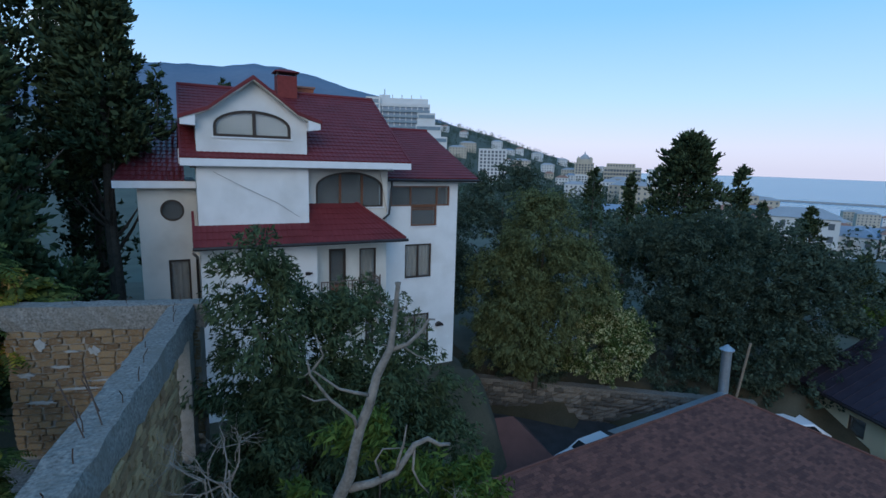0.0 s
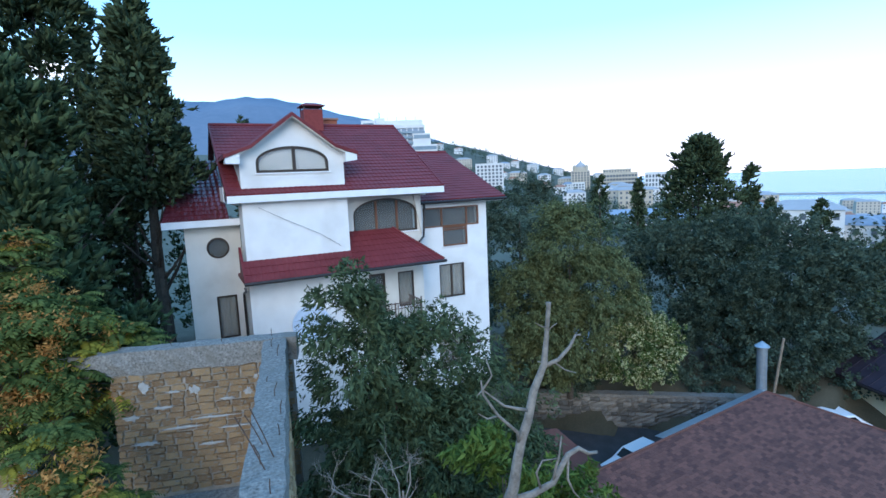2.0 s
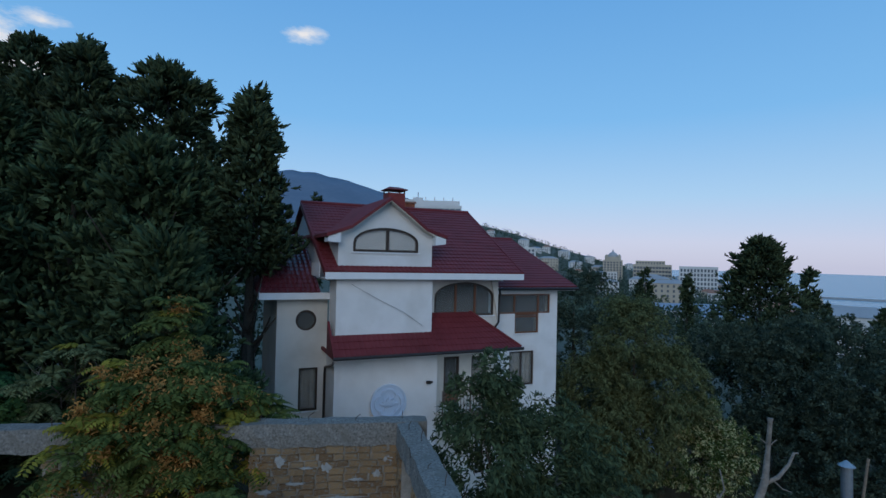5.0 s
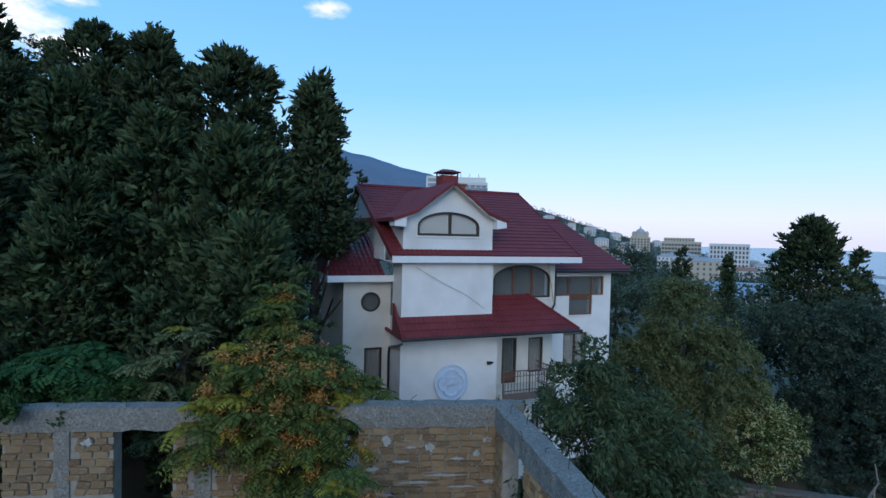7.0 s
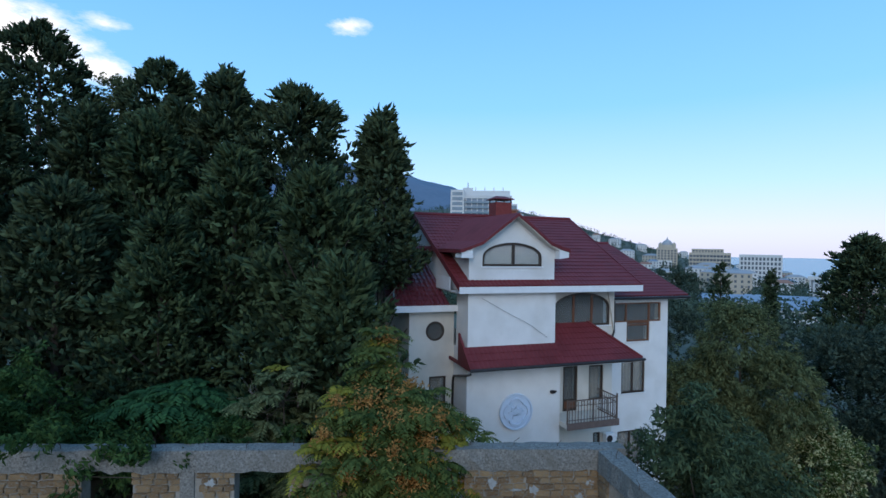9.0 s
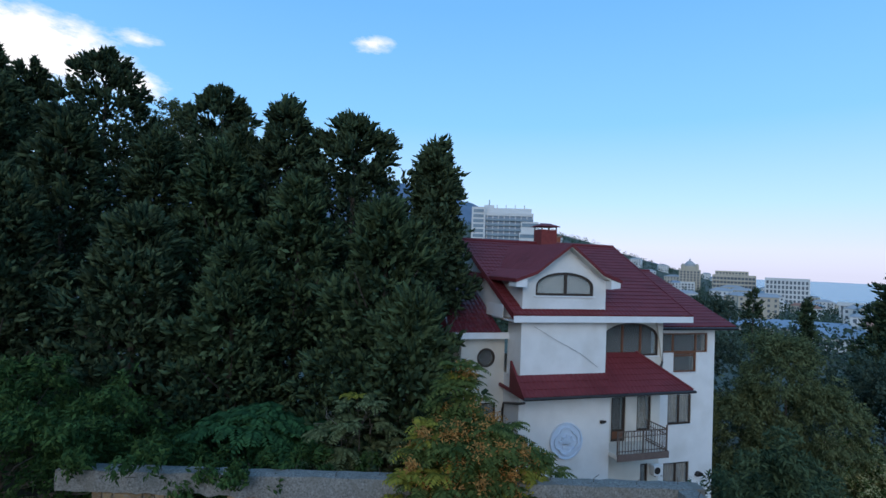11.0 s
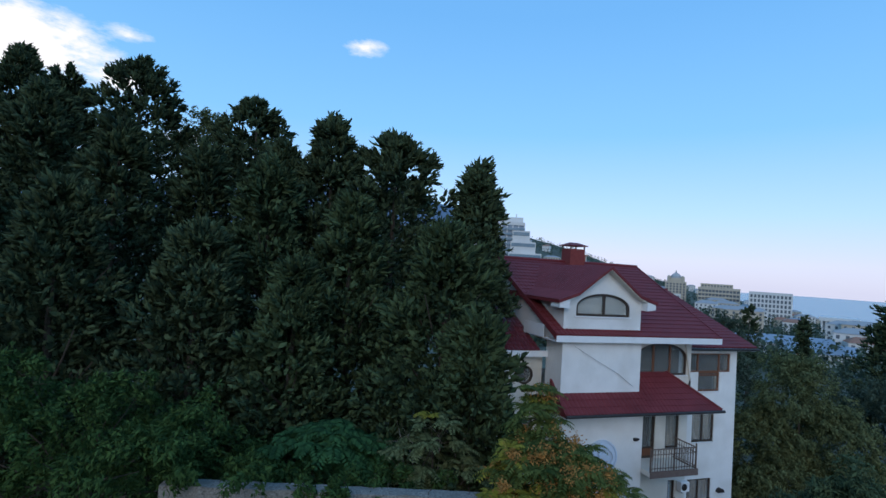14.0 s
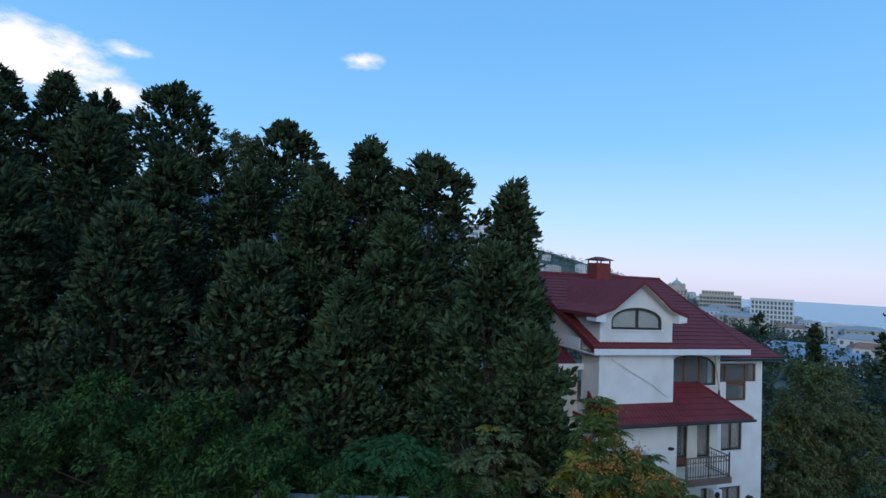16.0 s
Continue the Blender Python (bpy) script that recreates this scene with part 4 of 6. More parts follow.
def trunk_solid(base, top, r0, rng, limbs=8, reach=1.5, first=0.25, bend=0.3, lift=0.8):
    base, top = Vector(base), Vector(top)
    pts = [base.lerp(top, k / 6) + Vector((rng.normal() * bend, rng.normal() * bend, 0)) * (0.15 if 0 < k < 6 else 0) for k in range(7)]
    s = Solid().tube(pts, [r0 * (1 - 0.85 * k / 6) for k in range(7)], 8)
    for _ in range(limbs):
        q = first + (0.95 - first) * rng.random()
        p = base.lerp(top, q)
        a = rng.random() * 2 * math.pi
        ln = reach * (0.6 + 0.6 * rng.random()) * (1.15 - q)
        d = Vector((math.cos(a), math.sin(a), lift))
        m = p + d * ln * 0.5 + Vector((0, 0, ln * 0.05))
        s.tube([p, m, p + d * ln + Vector((0, 0, ln * 0.25))], [r0 * 0.4 * (1.1 - q), r0 * 0.25 * (1.1 - q), r0 * 0.06], 5)
    return s


def cypress(x, y, ztop, radius, seed, label, zbase=None, shape=1.6, lobes=120, per=14, lean=(0, 0), name="cypress_tree", leaf=0.1, low=0.06, mat=None, span=0.2, group="row of tall cypresses", blunt=0.7, size=0.46, fat=0.075, spires=1):
    """A tall conifer: plumes of foliage round a trunk, each a shell of small brush-like shoots that sweep up and out."""
    rng = np.random.default_rng(seed)
    zb = ground_z(x, y) if zbase is None else zbase
    h = ztop - zb
    tree = thing(name, label, "tree", (x, y, zb), group)
    part("trunk", trunk_solid((x, y, zb - 0.2), (x + lean[0], y + lean[1], zb + h * 0.9), 0.12 + 0.012 * h, rng, 12, radius * 1.1), M_BARK, tree)

    def prof(u):
        return np.clip(1 - u ** shape, 0, 1) ** blunt * np.clip((u - low) / 0.1 + 0.5, 0, 1)
    u = low + (1 - low) * rng.random(lobes) ** 0.85
    cap = int(lobes * 0.2)
    u[-cap:] = 0.8 + 0.18 * rng.random(cap)
    a = rng.random(lobes) * 2 * np.pi
    reach = 0.62 + 0.5 * rng.random(lobes)
    reach[(rng.random(lobes) < 0.2) & (u < 0.8)] *= 1.25
    reach[-cap:] *= np.sqrt(rng.random(cap))
    rad = radius * prof(u) * reach
    c0 = np.stack([x + lean[0] * u + rad * np.cos(a), y + lean[1] * u + rad * np.sin(a), zb + u * (h - 0.35)], 1)
    # several leading tips stand above the crown's shoulder
    for k in range(spires):
        g = rng.random() * 2 * np.pi
        off = 0.0 if k == 0 else radius * 0.45 * rng.random()
        m = np.arange(5)
        c0[5 * k:5 + 5 * k] = np.stack([x + lean[0] + off * np.cos(g) + 0.12 * rng.normal(size=5), y + lean[1] + off * np.sin(g) + 0.12 * rng.normal(size=5), ztop - 0.3 - off * 0.5 - 0.34 * m], 1)
    out = c0 - np.array([x + lean[0] * 0.5, y + lean[1] * 0.5, 0])
    out[:, 2] = 0
    out = unit(out)
    lobe = size * (0.55 + 0.7 * rng.random(lobes)) * np.clip(1.3 - 0.65 * u, 0.55, 1.2) * np.where(reach > 1.1, 0.7, 1.0)
    lobe[:5 * spires] = size * np.tile(np.linspace(0.35, 0.75, 5), spires)
    n = lobes * per
    d = unit(rng.normal(size=(n, 3)) + np.repeat(out, per, 0) * 0.7 + [0, 0, 0.5])
    c = np.repeat(c0, per, 0) + d * np.repeat(lobe, per)[:, None] * (0.5 + 0.65 * rng.random((n, 1))) * [1, 1, 0.85]
    stretch = np.repeat(np.where(reach > 1.1, 0.55, 0.12), per) * rng.normal(size=n)
    c += (np.repeat(out, per, 0) + [0, 0, 0.35]) * (stretch * np.repeat(lobe, per) * 1.6)[:, None]
    axis = d * 0.6 + np.repeat(out, per, 0) * 0.45 + [0, 0, 0.5] + rng.normal(size=(n, 3)) * 0.22
    length, girth = span * (1.0 + 1.0 * rng.random(n)) * np.repeat(1 + 0.5 * np.clip((u - 0.65) / 0.3, 0, 1), per), fat * (0.9 + 0.7 * rng.random(n))
    vs, qs = spindles(c, axis, length, girth, rng)
    # small side shoots
    shoots = 2
    ax = np.repeat(unit(axis), shoots, 0)
    e = rng.normal(size=ax.shape)
    e = unit(e - ax * (e * ax).sum(1, keepdims=True))
    t = 0.1 + 0.7 * rng.random((len(ax), 1))
    at = np.repeat(c, shoots, 0) + ax * np.repeat(length, shoots)[:, None] * t + e * np.repeat(girth, shoots)[:, None] * 0.5
    v, q = leaf_quads(at + (ax + e * 0.8) * span * 0.35, ax + e * 0.8, span * (0.8 + 0.6 * rng.random(len(ax))), fat * (0.9 + 0.5 * rng.random(len(ax))), rng, e + d.repeat(shoots, 0))
    # inner sprays that close the crown
    m = lobes * 5
    u2 = low + (0.9 - low) * rng.random(m)
    a2 = rng.random(m) * 2 * np.pi
    r2 = radius * prof(u2) * np.sqrt(rng.random(m)) * 0.78
    c2 = np.stack([x + lean[0] * u2 + r2 * np.cos(a2), y + lean[1] * u2 + r2 * np.sin(a2), zb + u2 * h * 0.95], 1)
    v2, q2 = tufts(c2, np.stack([np.cos(a2), np.sin(a2), 0.6 + 0 * a2], 1), 6, 0.6, 0.25, leaf * 3, rng, wild=0.6, slender=0.5)
    part("crown", arrays_mesh("crown", np.vstack([v, v2, vs]), np.vstack([q, q2 + len(v), qs + len(v) + len(v2)]), mat or M_CYPRESS), None, tree)
    return tree


def broadleaf(x, y, zb, lobes, seed, label, mat, clumps=900, count=22, leaf=0.14, spread=0.22, span=0.35, name="tree", trunk=0.18, droop=0.5, group="", inner=0.55, wild=0.55, slender=0.42):
    """A leafy tree: lobes are (dx, dy, z, rx, ry, rz)."""
    rng = np.random.default_rng(seed)
    tree = thing(name, label, "tree" if "tree" in name else "shrub", (x, y, zb), group)
    top = max(l[2] for l in lobes)
    s = trunk_solid((x, y, zb - 0.2), (x + lobes[0][0] * 0.5, y + lobes[0][1] * 0.5, top), trunk, rng, 4, 0.8)
    for l in lobes:
        e = Vector((x + l[0], y + l[1], l[2]))
        p = Vector((x, y, zb + (l[2] - zb) * 0.35))
        s.tube([p, p.lerp(e, 0.5) + Vector((0, 0, 0.2)), e], [trunk * 0.55, trunk * 0.35, trunk * 0.12], 6)
    part("trunk", s, M_BARK, tree)
    vol = np.array([l[3] * l[4] + l[4] * l[5] + l[3] * l[5] for l in lobes])
    per = 9
    k = max(12, clumps // per)
    pick = rng.choice(len(lobes), k, p=vol / vol.sum())
    L = np.array(lobes)[pick]
    d = unit(rng.normal(size=(k, 3)))
    d[:, 2] = np.where(d[:, 2] < -0.6, -d[:, 2], d[:, 2])
    r = inner + (1.05 - inner) * rng.random(k) ** 0.5
    mass = 0.2 * L[:, 3:].min(1)
    c = np.array([x, y, 0]) + L[:, :3] + d * L[:, 3:] * r[:, None]
    body = np.repeat(c, per, 0) - [0, 0, 0.3] * np.repeat(mass, per)[:, None]
    c = np.repeat(c, per, 0) + rng.normal(size=(k * per, 3)) * np.repeat(mass, per)[:, None] * [1, 1, 0.6]
    d = np.repeat(d, per, 0)
    v, q = tufts(c, d + rng.normal(size=d.shape) * 0.4 + [0, 0, 0.2], count, span, spread, leaf, rng, droop, wild, slender, body)
    part("crown", arrays_mesh("crown", v, q, mat), None, tree)
    return tree


TALL = "tall dark green cypress with a ragged tufted crown"
# the tall row: x, y, top, radius, shape, lowest foliage, spires
for k, (x, y, zt, r, sh, lo, sp) in enumerate([
        (-6.9, 22.7, 16.75, 1.75, 1.9, 0.5, 1), (-10.4, 25.2, 18.1, 3.1, 7.0, 0.35, 4), (-13.45, 25.3, 18.75, 2.9, 1.6, 0.3, 1), (-15.6, 26.7, 17.5, 1.7, 4.0, 0.4, 2), (-17.7, 33.0, 21.2, 2.6, 8.0, 0.4, 3), (-24.6, 35.0, 23.3, 3.1, 8.0, 0.4, 3), (-28.6, 35.5, 22.4, 2.4, 5.0, 0.4, 2), (-31.2, 36.0, 23.4, 2.5, 2.5, 0.4, 1), (-34.4, 35.0, 23.2, 3.2, 6.0, 0.35, 3), (-38.6, 35.5, 24.6, 3.4, 6.0, 0.3, 3)]):
    cypress(x, y, zt, r, 11 + k, TALL, shape=sh, zbase=2.2, lobes=int(50 + 46 * r), low=lo, spires=sp)
# lower and nearer crowns that close the row below
for k, (x, y, zt, r, sh) in enumerate([
        (-9.75, 17.5, 13.4, 3.2, 1.35), (-12.6, 21.4, 14.6, 2.7, 1.8), (-15.9, 23.4, 16.0, 2.6, 1.8), (-19.2, 26.4, 17.0, 2.8, 1.8), (-22.2, 25.0, 17.4, 2.9, 1.7), (-26.2, 27.5, 19.2, 3.2, 1.8), (-30.6, 27.5, 19.6, 3.2, 1.8), (-35.0, 28.0, 20.6, 3.2, 1.8), (-14.6, 19.4, 11.8, 2.3, 1.7), (-18.0, 20.6, 13.0, 2.6, 1.7), (-22.6, 21.2, 14.2, 2.8, 1.7), (-27.2, 22.6, 15.6, 2.9, 1.7), (-9.1, 15.7, 10.5, 1.8, 1.4)]):
    cypress(x, y, zt, r, 31 + k, TALL, shape=sh, zbase=2.2, lobes=int(70 + 38 * r), low=0.06, spires=2, mat=M_CYPRESS_LIGHTER if k in (0, 1, 2, 8, 12) else None)
broadleaf(-21.2, 37.0, 2.2, [(0, 0, 18.4, 2.0, 1.8, 2.4), (-1.6, 0.5, 17.0, 2.0, 1.6, 2.4), (1.4, 0.4, 16.0, 1.8, 1.6, 2.6)], 83, "light green leafy tree behind the cypresses", M_OLIVE, 900, 22, 0.2, 0.24, trunk=0.25, inner=0.6, wild=0.35)
for k, (x, y, zt, r) in enumerate([(-10.2, 32.5, 18.3, 0.8), (-9.3, 33.5, 17.2, 0.5), (-6.6, 40.0, 15.0, 1.7), (-2.6, 39.0, 14.7, 0.55), (-8.6, 29.5, 15.2, 1.2)]):
    cypress(x, y, zt, r, 51 + k, "slim dark columnar cypress behind the villa", shape=2.5, lobes=60, per=8, size=0.2, group="slim cypresses")
cypress(31.4, 29.7, 12.2, 4.6, 60, "broad old pine with a ragged uneven crown", shape=1.5, lobes=250, per=12, name="pine_tree", zbase=-6, low=0.35, span=0.24, fat=0.09, size=0.62, group="", blunt=0.6)
for k, (x, y, zt, r, zb) in enumerate([(44.0, 34.2, 9.9, 0.95, -8), (43.5, 48.5, 9.0, 1.0, -10), (47.5, 60, 9.3, 2.0, -10), (55.5, 34.0, 5.8, 1.9, -10), (50.8, 26.0, 2.2, 1.4, -10), (51.8, 23.9, 1.6, 1.4, -10), (62, 44, 5.5, 1.2, -12)]):
    cypress(x, y, zt, r, 61 + k, "dark columnar cypress above the town", shape=2.6, blunt=0.6, lobes=110, per=6, span=0.26, size=0.24, fat=0.1, zbase=zb, group="columnar cypresses towards the sea")
broadleaf(28.8, 23.1, -6, [(0, 0, 1.0, 4.2, 4.2, 5.2), (1.7, -2.6, -0.2, 3.3, 3.3, 4.4), (-3.1, 4.6, 0.4, 3.8, 3.8, 4.6), (-0.8, -1.2, -1.5, 4.0, 4.0, 3.4), (1.2, -2.4, -3.0, 3.6, 3.6, 2.6), (-2.4, 1.6, -2.6, 3.0, 3.0, 2.6), (4.2, -3.6, 0.0, 2.8, 2.6, 4.0)], 70, "large dense dark green spreading tree", M_DARKLEAF, 6200, 22, 0.2, 0.28, trunk=0.4, inner=0.84, slender=0.55, wild=0.2, droop=0.2)
broadleaf(14.4, 24.6, -4, [(0, 0, 4.9, 1.9, 1.9, 2.9), (1.6, -1.1, 2.3, 2.0, 1.9, 2.6), (-1.9, 1.0, 1.4, 1.9, 1.9, 3.0), (-0.7, -0.2, -0.4, 2.3, 2.0, 2.6), (-1.6, 0.8, -1.6, 2.0, 1.8, 1.8)], 71, "olive-green leafy tree beside the villa", M_OLIVE, 4200, 24, 0.17, 0.24, trunk=0.2, inner=0.65, droop=0.9, wild=0.35)
broadleaf(18.2, 36.0, -4, [(0, 0, 6.0, 2.8, 2.6, 3.2), (-2.6, 0.4, 3.0, 2.4, 2.2, 3.6), (1.8, -0.8, 2.2, 2.4, 2.2, 3.4), (-1.6, -0.6, -1.0, 2.8, 2.4, 2.6), (2.0, -0.6, -1.2, 2.8, 2.4, 2.4)], 72, "dark green tree behind the villa", M_DARKLEAF, 1700, 24, 0.22, trunk=0.3, inner=0.65)
broadleaf(11.0, 33.0, -2, [(0, 0, 3.4, 2.2, 2.0, 3.6), (0.6, 0, 0.2, 2.4, 2.0, 2.6)], 79, "dark green tree close behind the villa", M_DARKLEAF, 1500, 22, 0.18, trunk=0.25, inner=0.6)
broadleaf(18.6, 23.2, -5, [(-0.6, 0.1, -1.7, 2.3, 2.0, 2.3), (-0.9, 0.3, 0.2, 1.6, 1.5, 1.8), (0.6, -0.5, -1.0, 1.4, 1.3, 1.6)], 73, "pale flowering shrub above the retaining wall", M_BLOSSOM, 1600, 24, 0.17, 0.18, name="flowering_shrub", trunk=0.1)
broadleaf(40.0, 20.3, -8, [(0, 0, -1.4, 1.6, 1.6, 1.4)], 80, "rounded light green garden shrub", M_FRESH, 260, 20, 0.18, 0.2, name="round_shrub", trunk=0.1)
broadleaf(-1.0, 10.0, -0.8, [(-1.5, -0.5, 6.3, 0.7, 0.7, 1.5), (-0.9, 0.2, 5.0, 1.4, 1.3, 1.6), (0.6, 0.6, 4.9, 1.3, 1.3, 1.5), (1.5, 0.5, 4.1, 1.3, 1.2, 1.3), (0.0, 0.0, 3.2, 1.9, 1.7, 1.6), (-0.3, -0.8, 1.8, 1.9, 1.5, 1.5), (-1.2, -0.6, 3.6, 1.0, 1.2, 1.4), (1.6, -0.4, 2.6, 1.4, 1.2, 1.4)], 74, "leafy green peach tree in front of the villa", M_PEACH, 2600, 28, 0.15, 0.18, name="peach_tree", trunk=0.1, droop=0.9, inner=0.5, slender=0.3)
broadleaf(-1.1, 6.0, 0.2, [(0, 0.2, 5.2, 0.6, 0.6, 0.55), (-0.8, -0.3, 4.6, 0.7, 0.5, 0.6), (0.8, 0.1, 4.3, 0.7, 0.6, 0.6), (1.5, 0.3, 3.9, 0.7, 0.6, 0.6), (-0.2, -0.5, 3.6, 1.2, 0.7, 0.9)], 76, "fresh green young peach branches round a dead trunk", M_FRESH, 330, 22, 0.17, 0.14, name="young_peach_tree", trunk=0.05, droop=1.1, inner=0.4, slender=0.26)


def pinnate_tree(x, y, zb, lobes, seed, label, mat, name, category="tree", rosettes=70, seeds=0, size=0.5, trunk=0.06, yellow=0.0):
    """A young tree of heaven: rosettes of long feathered leaves on bare limbs, with bunches of orange seeds."""
    rng = np.random.default_rng(seed)
    tree = thing(name, label, category, (x, y, zb))
    L = np.array(lobes)
    s = Solid().tube([(x, y, zb - 0.2), (x + 0.05, y, (zb + L[:, 2].max()) / 2), (x + L[0][0], y + L[0][1], L[0][2])], [trunk, trunk * 0.75, trunk * 0.3], 7)
    for l in lobes:
        e, p = Vector((x + l[0], y + l[1], l[2])), Vector((x, y, zb + (l[2] - zb) * 0.45))
        s.tube([p, p.lerp(e, 0.5) + Vector((0, 0, 0.15)), e], [trunk * 0.5, trunk * 0.35, trunk * 0.15], 5)
    area = L[:, 3] * L[:, 4] + L[:, 4] * L[:, 5] + L[:, 3] * L[:, 5]
    pick = L[rng.choice(len(L), rosettes, p=area / area.sum())]
    d = unit(rng.normal(size=(rosettes, 3)) + [0, -0.25, 0.3])
    hub = np.array([x, y, 0]) + pick[:, :3] + d * pick[:, 3:] * (0.55 + 0.5 * rng.random((rosettes, 1)))
    for c, l in zip(hub, pick):
        s.tube([(x + l[0], y + l[1], l[2]), tuple(c)], [trunk * 0.2, trunk * 0.1], 4)
    part("trunk", s, M_BARK, tree)
    sets = {False: ([], []), True: ([], [])}
    for c, o in zip(hub, d):
        gold = rng.random() < yellow
        vs, qs = sets[gold]
        for _ in range(9):
            a = rng.random() * 2 * np.pi
            way = unit(np.array([np.cos(a), np.sin(a), 0.15 + 0.5 * rng.random()]) + o * 0.5)
            ln = size * (0.7 + 0.5 * rng.random())
            t = np.linspace(0.12, 1.0, 9)[:, None]
            spine = c + way * ln * t - np.array([0, 0, 1.0]) * ln * 0.55 * t ** 2
            tang = unit(way - np.array([0, 0, 1.1]) * t)
            side = unit(np.cross(tang, [0, 0, 1.0]) + 1e-6)
            up = np.cross(side, tang)
            for sg in (-1, 1):
                dirn = side * sg + tang * 0.45 - up * 0.35
                w = ln * 0.34 * (1.05 - 0.45 * t)
                v, q = leaf_quads(spine + unit(dirn) * w * 0.5, dirn, w[:, 0], w[:, 0] * 0.4, rng, up + 0.12 * rng.normal(size=up.shape))
                qs.append(q + sum(len(p) for p in vs))
                vs.append(v)
    part("crown", arrays_mesh("crown", np.vstack(sets[False][0]), np.vstack(sets[False][1]), mat), None, tree)
    if sets[True][0]:
        part("yellow_leaves", arrays_mesh("yellow_leaves", np.vstack(sets[True][0]), np.vstack(sets[True][1]), M_GOLD), None, tree, "leaves turned yellow")
    if seeds:
        vs, qs = [], []
        for k in range(seeds):
            c = hub[k % rosettes] + d[k % rosettes] * 0.16 + [0, -0.08, 0.14]
            n = 130
            p = rng.normal(size=(n, 3)) * [0.1, 0.1, 0.1] * (0.8 + 0.5 * rng.random()) - np.array([0, 0, 1]) * np.abs(rng.normal(size=(n, 1))) * 0.1
            v, q = leaf_quads(c + p, rng.normal(size=(n, 3)) * [1, 1, 0.5] - [0, 0, 0.6], 0.075 + 0.03 * rng.random(n), 0.036, rng, unit(p) + 0.5 * rng.normal(size=(n, 3)))
            qs.append(q + sum(len(w) for w in vs))
            vs.append(v)
        tagged(part("seed_bunch", arrays_mesh("seed_bunch", np.vstack(vs), np.vstack(qs), M_SEEDS), None, tree, "bunches of orange winged seeds"), "bunches of orange winged seeds", kind="stuff")
    return tree


pinnate_tree(-8.2, 12.8, 3.2, [(-0.15, 0.1, 8.15, 0.55, 0.55, 0.75), (-0.9, -0.5, 7.1, 0.7, 0.7, 0.6), (0.7, -0.6, 7.0, 0.7, 0.7, 0.7), (-0.2, -1.3, 6.4, 1.0, 0.6, 0.7), (0.9, -1.3, 6.0, 0.6, 0.5, 0.7), (1.7, -0.6, 6.5, 0.5, 0.5, 0.45), (-1.5, -1.1, 6.3, 0.6, 0.5, 0.5), (0.0, -0.9, 7.2, 1.0, 0.7, 0.6), (0.2, -1.4, 5.6, 0.8, 0.5, 0.6)], 75, "young tree of heaven with feathered green leaves and orange seed bunches", M_HEAVEN, "autumn_tree", rosettes=230, seeds=66, size=0.55, yellow=0.1)
pinnate_tree(-6.9, 8.8, 3.6, [(0, 0, 5.0, 0.7, 0.6, 0.6), (-0.4, 0.5, 5.7, 0.5, 0.5, 0.45), (0.4, -0.4, 4.3, 0.6, 0.5, 0.5)], 77, "low young tree of heaven with yellowing leaves in the roofless room", M_HEAVEN, "autumn_shrub", "shrub", rosettes=80, seeds=12, size=0.42, trunk=0.04, yellow=0.25)
broadleaf(-20.0, 17.2, 3.6, [(0, 0, 6.3, 1.6, 1.3, 1.6), (2.6, -0.2, 6.0, 1.4, 1.2, 1.3), (-2.6, 0, 6.2, 1.7, 1.3, 1.6), (4.6, -0.3, 5.2, 1.2, 1.0, 1.0), (0.6, -0.8, 4.8, 3.4, 1.2, 1.3), (-5, 0.3, 6.0, 1.8, 1.3, 1.9), (5.0, -3.4, 5.9, 1.3, 1.0, 0.9), (3.0, -3.0, 6.2, 1.4, 1.0, 0.9), (4.6, -4.3, 6.6, 1.3, 0.6, 0.6), (2.4, -3.6, 6.9, 1.6, 0.6, 0.7), (0.4, -3.2, 7.0, 1.5, 0.7, 0.9), (6.8, -4.9, 6.2, 1.0, 0.5, 0.6), (1.0, -1.4, 7.4, 1.0, 0.8, 1.0), (-1.6, -1.0, 7.7, 1.0, 0.8, 1.2), (3.4, -1.6, 7.2, 0.9, 0.8, 0.9), (-0.9, -1.0, 8.2, 0.4, 0.4, 0.7), (1.6, -1.2, 7.9, 0.4, 0.4, 0.7), (7.6, -3.4, 6.0, 1.2, 0.6, 0.5), (9.0, -2.6, 5.9, 1.2, 0.6, 0.5)], 78, "tangled bright green vines and saplings", M_VINE, 2500, 20, 0.15, 0.15, name="vine_shrub", trunk=0.06, droop=0.9, inner=0.45, slender=0.36)
pinnate_tree(-13.2, 15.9, 3.4, [(0, 0, 6.7, 0.8, 0.7, 0.4), (-1.1, 0.2, 6.4, 0.8, 0.6, 0.4), (1.0, 0, 6.3, 0.7, 0.6, 0.4)], 81, "green sumac shrub with long feathered leaves", foliage("sumac_leaf", (0.02, 0.06, 0.025), (0.055, 0.14, 0.05), thin=0.3), "sumac_shrub", "shrub", rosettes=56, size=0.75, trunk=0.04)
pinnate_tree(-10.6, 14.6, 3.4, [(0, 0, 6.9, 0.8, 0.7, 1.0), (-0.8, 0, 6.2, 0.8, 0.6, 0.8), (0.9, -0.2, 6.0, 0.7, 0.6, 0.7), (0.2, -0.3, 5.4, 1.2, 0.6, 0.6)], 82, "thin yellow-green sapling with feathered leaves and bare twigs", M_OLIVE, "sapling_tree", rosettes=60, size=0.5, trunk=0.05, yellow=0.1)
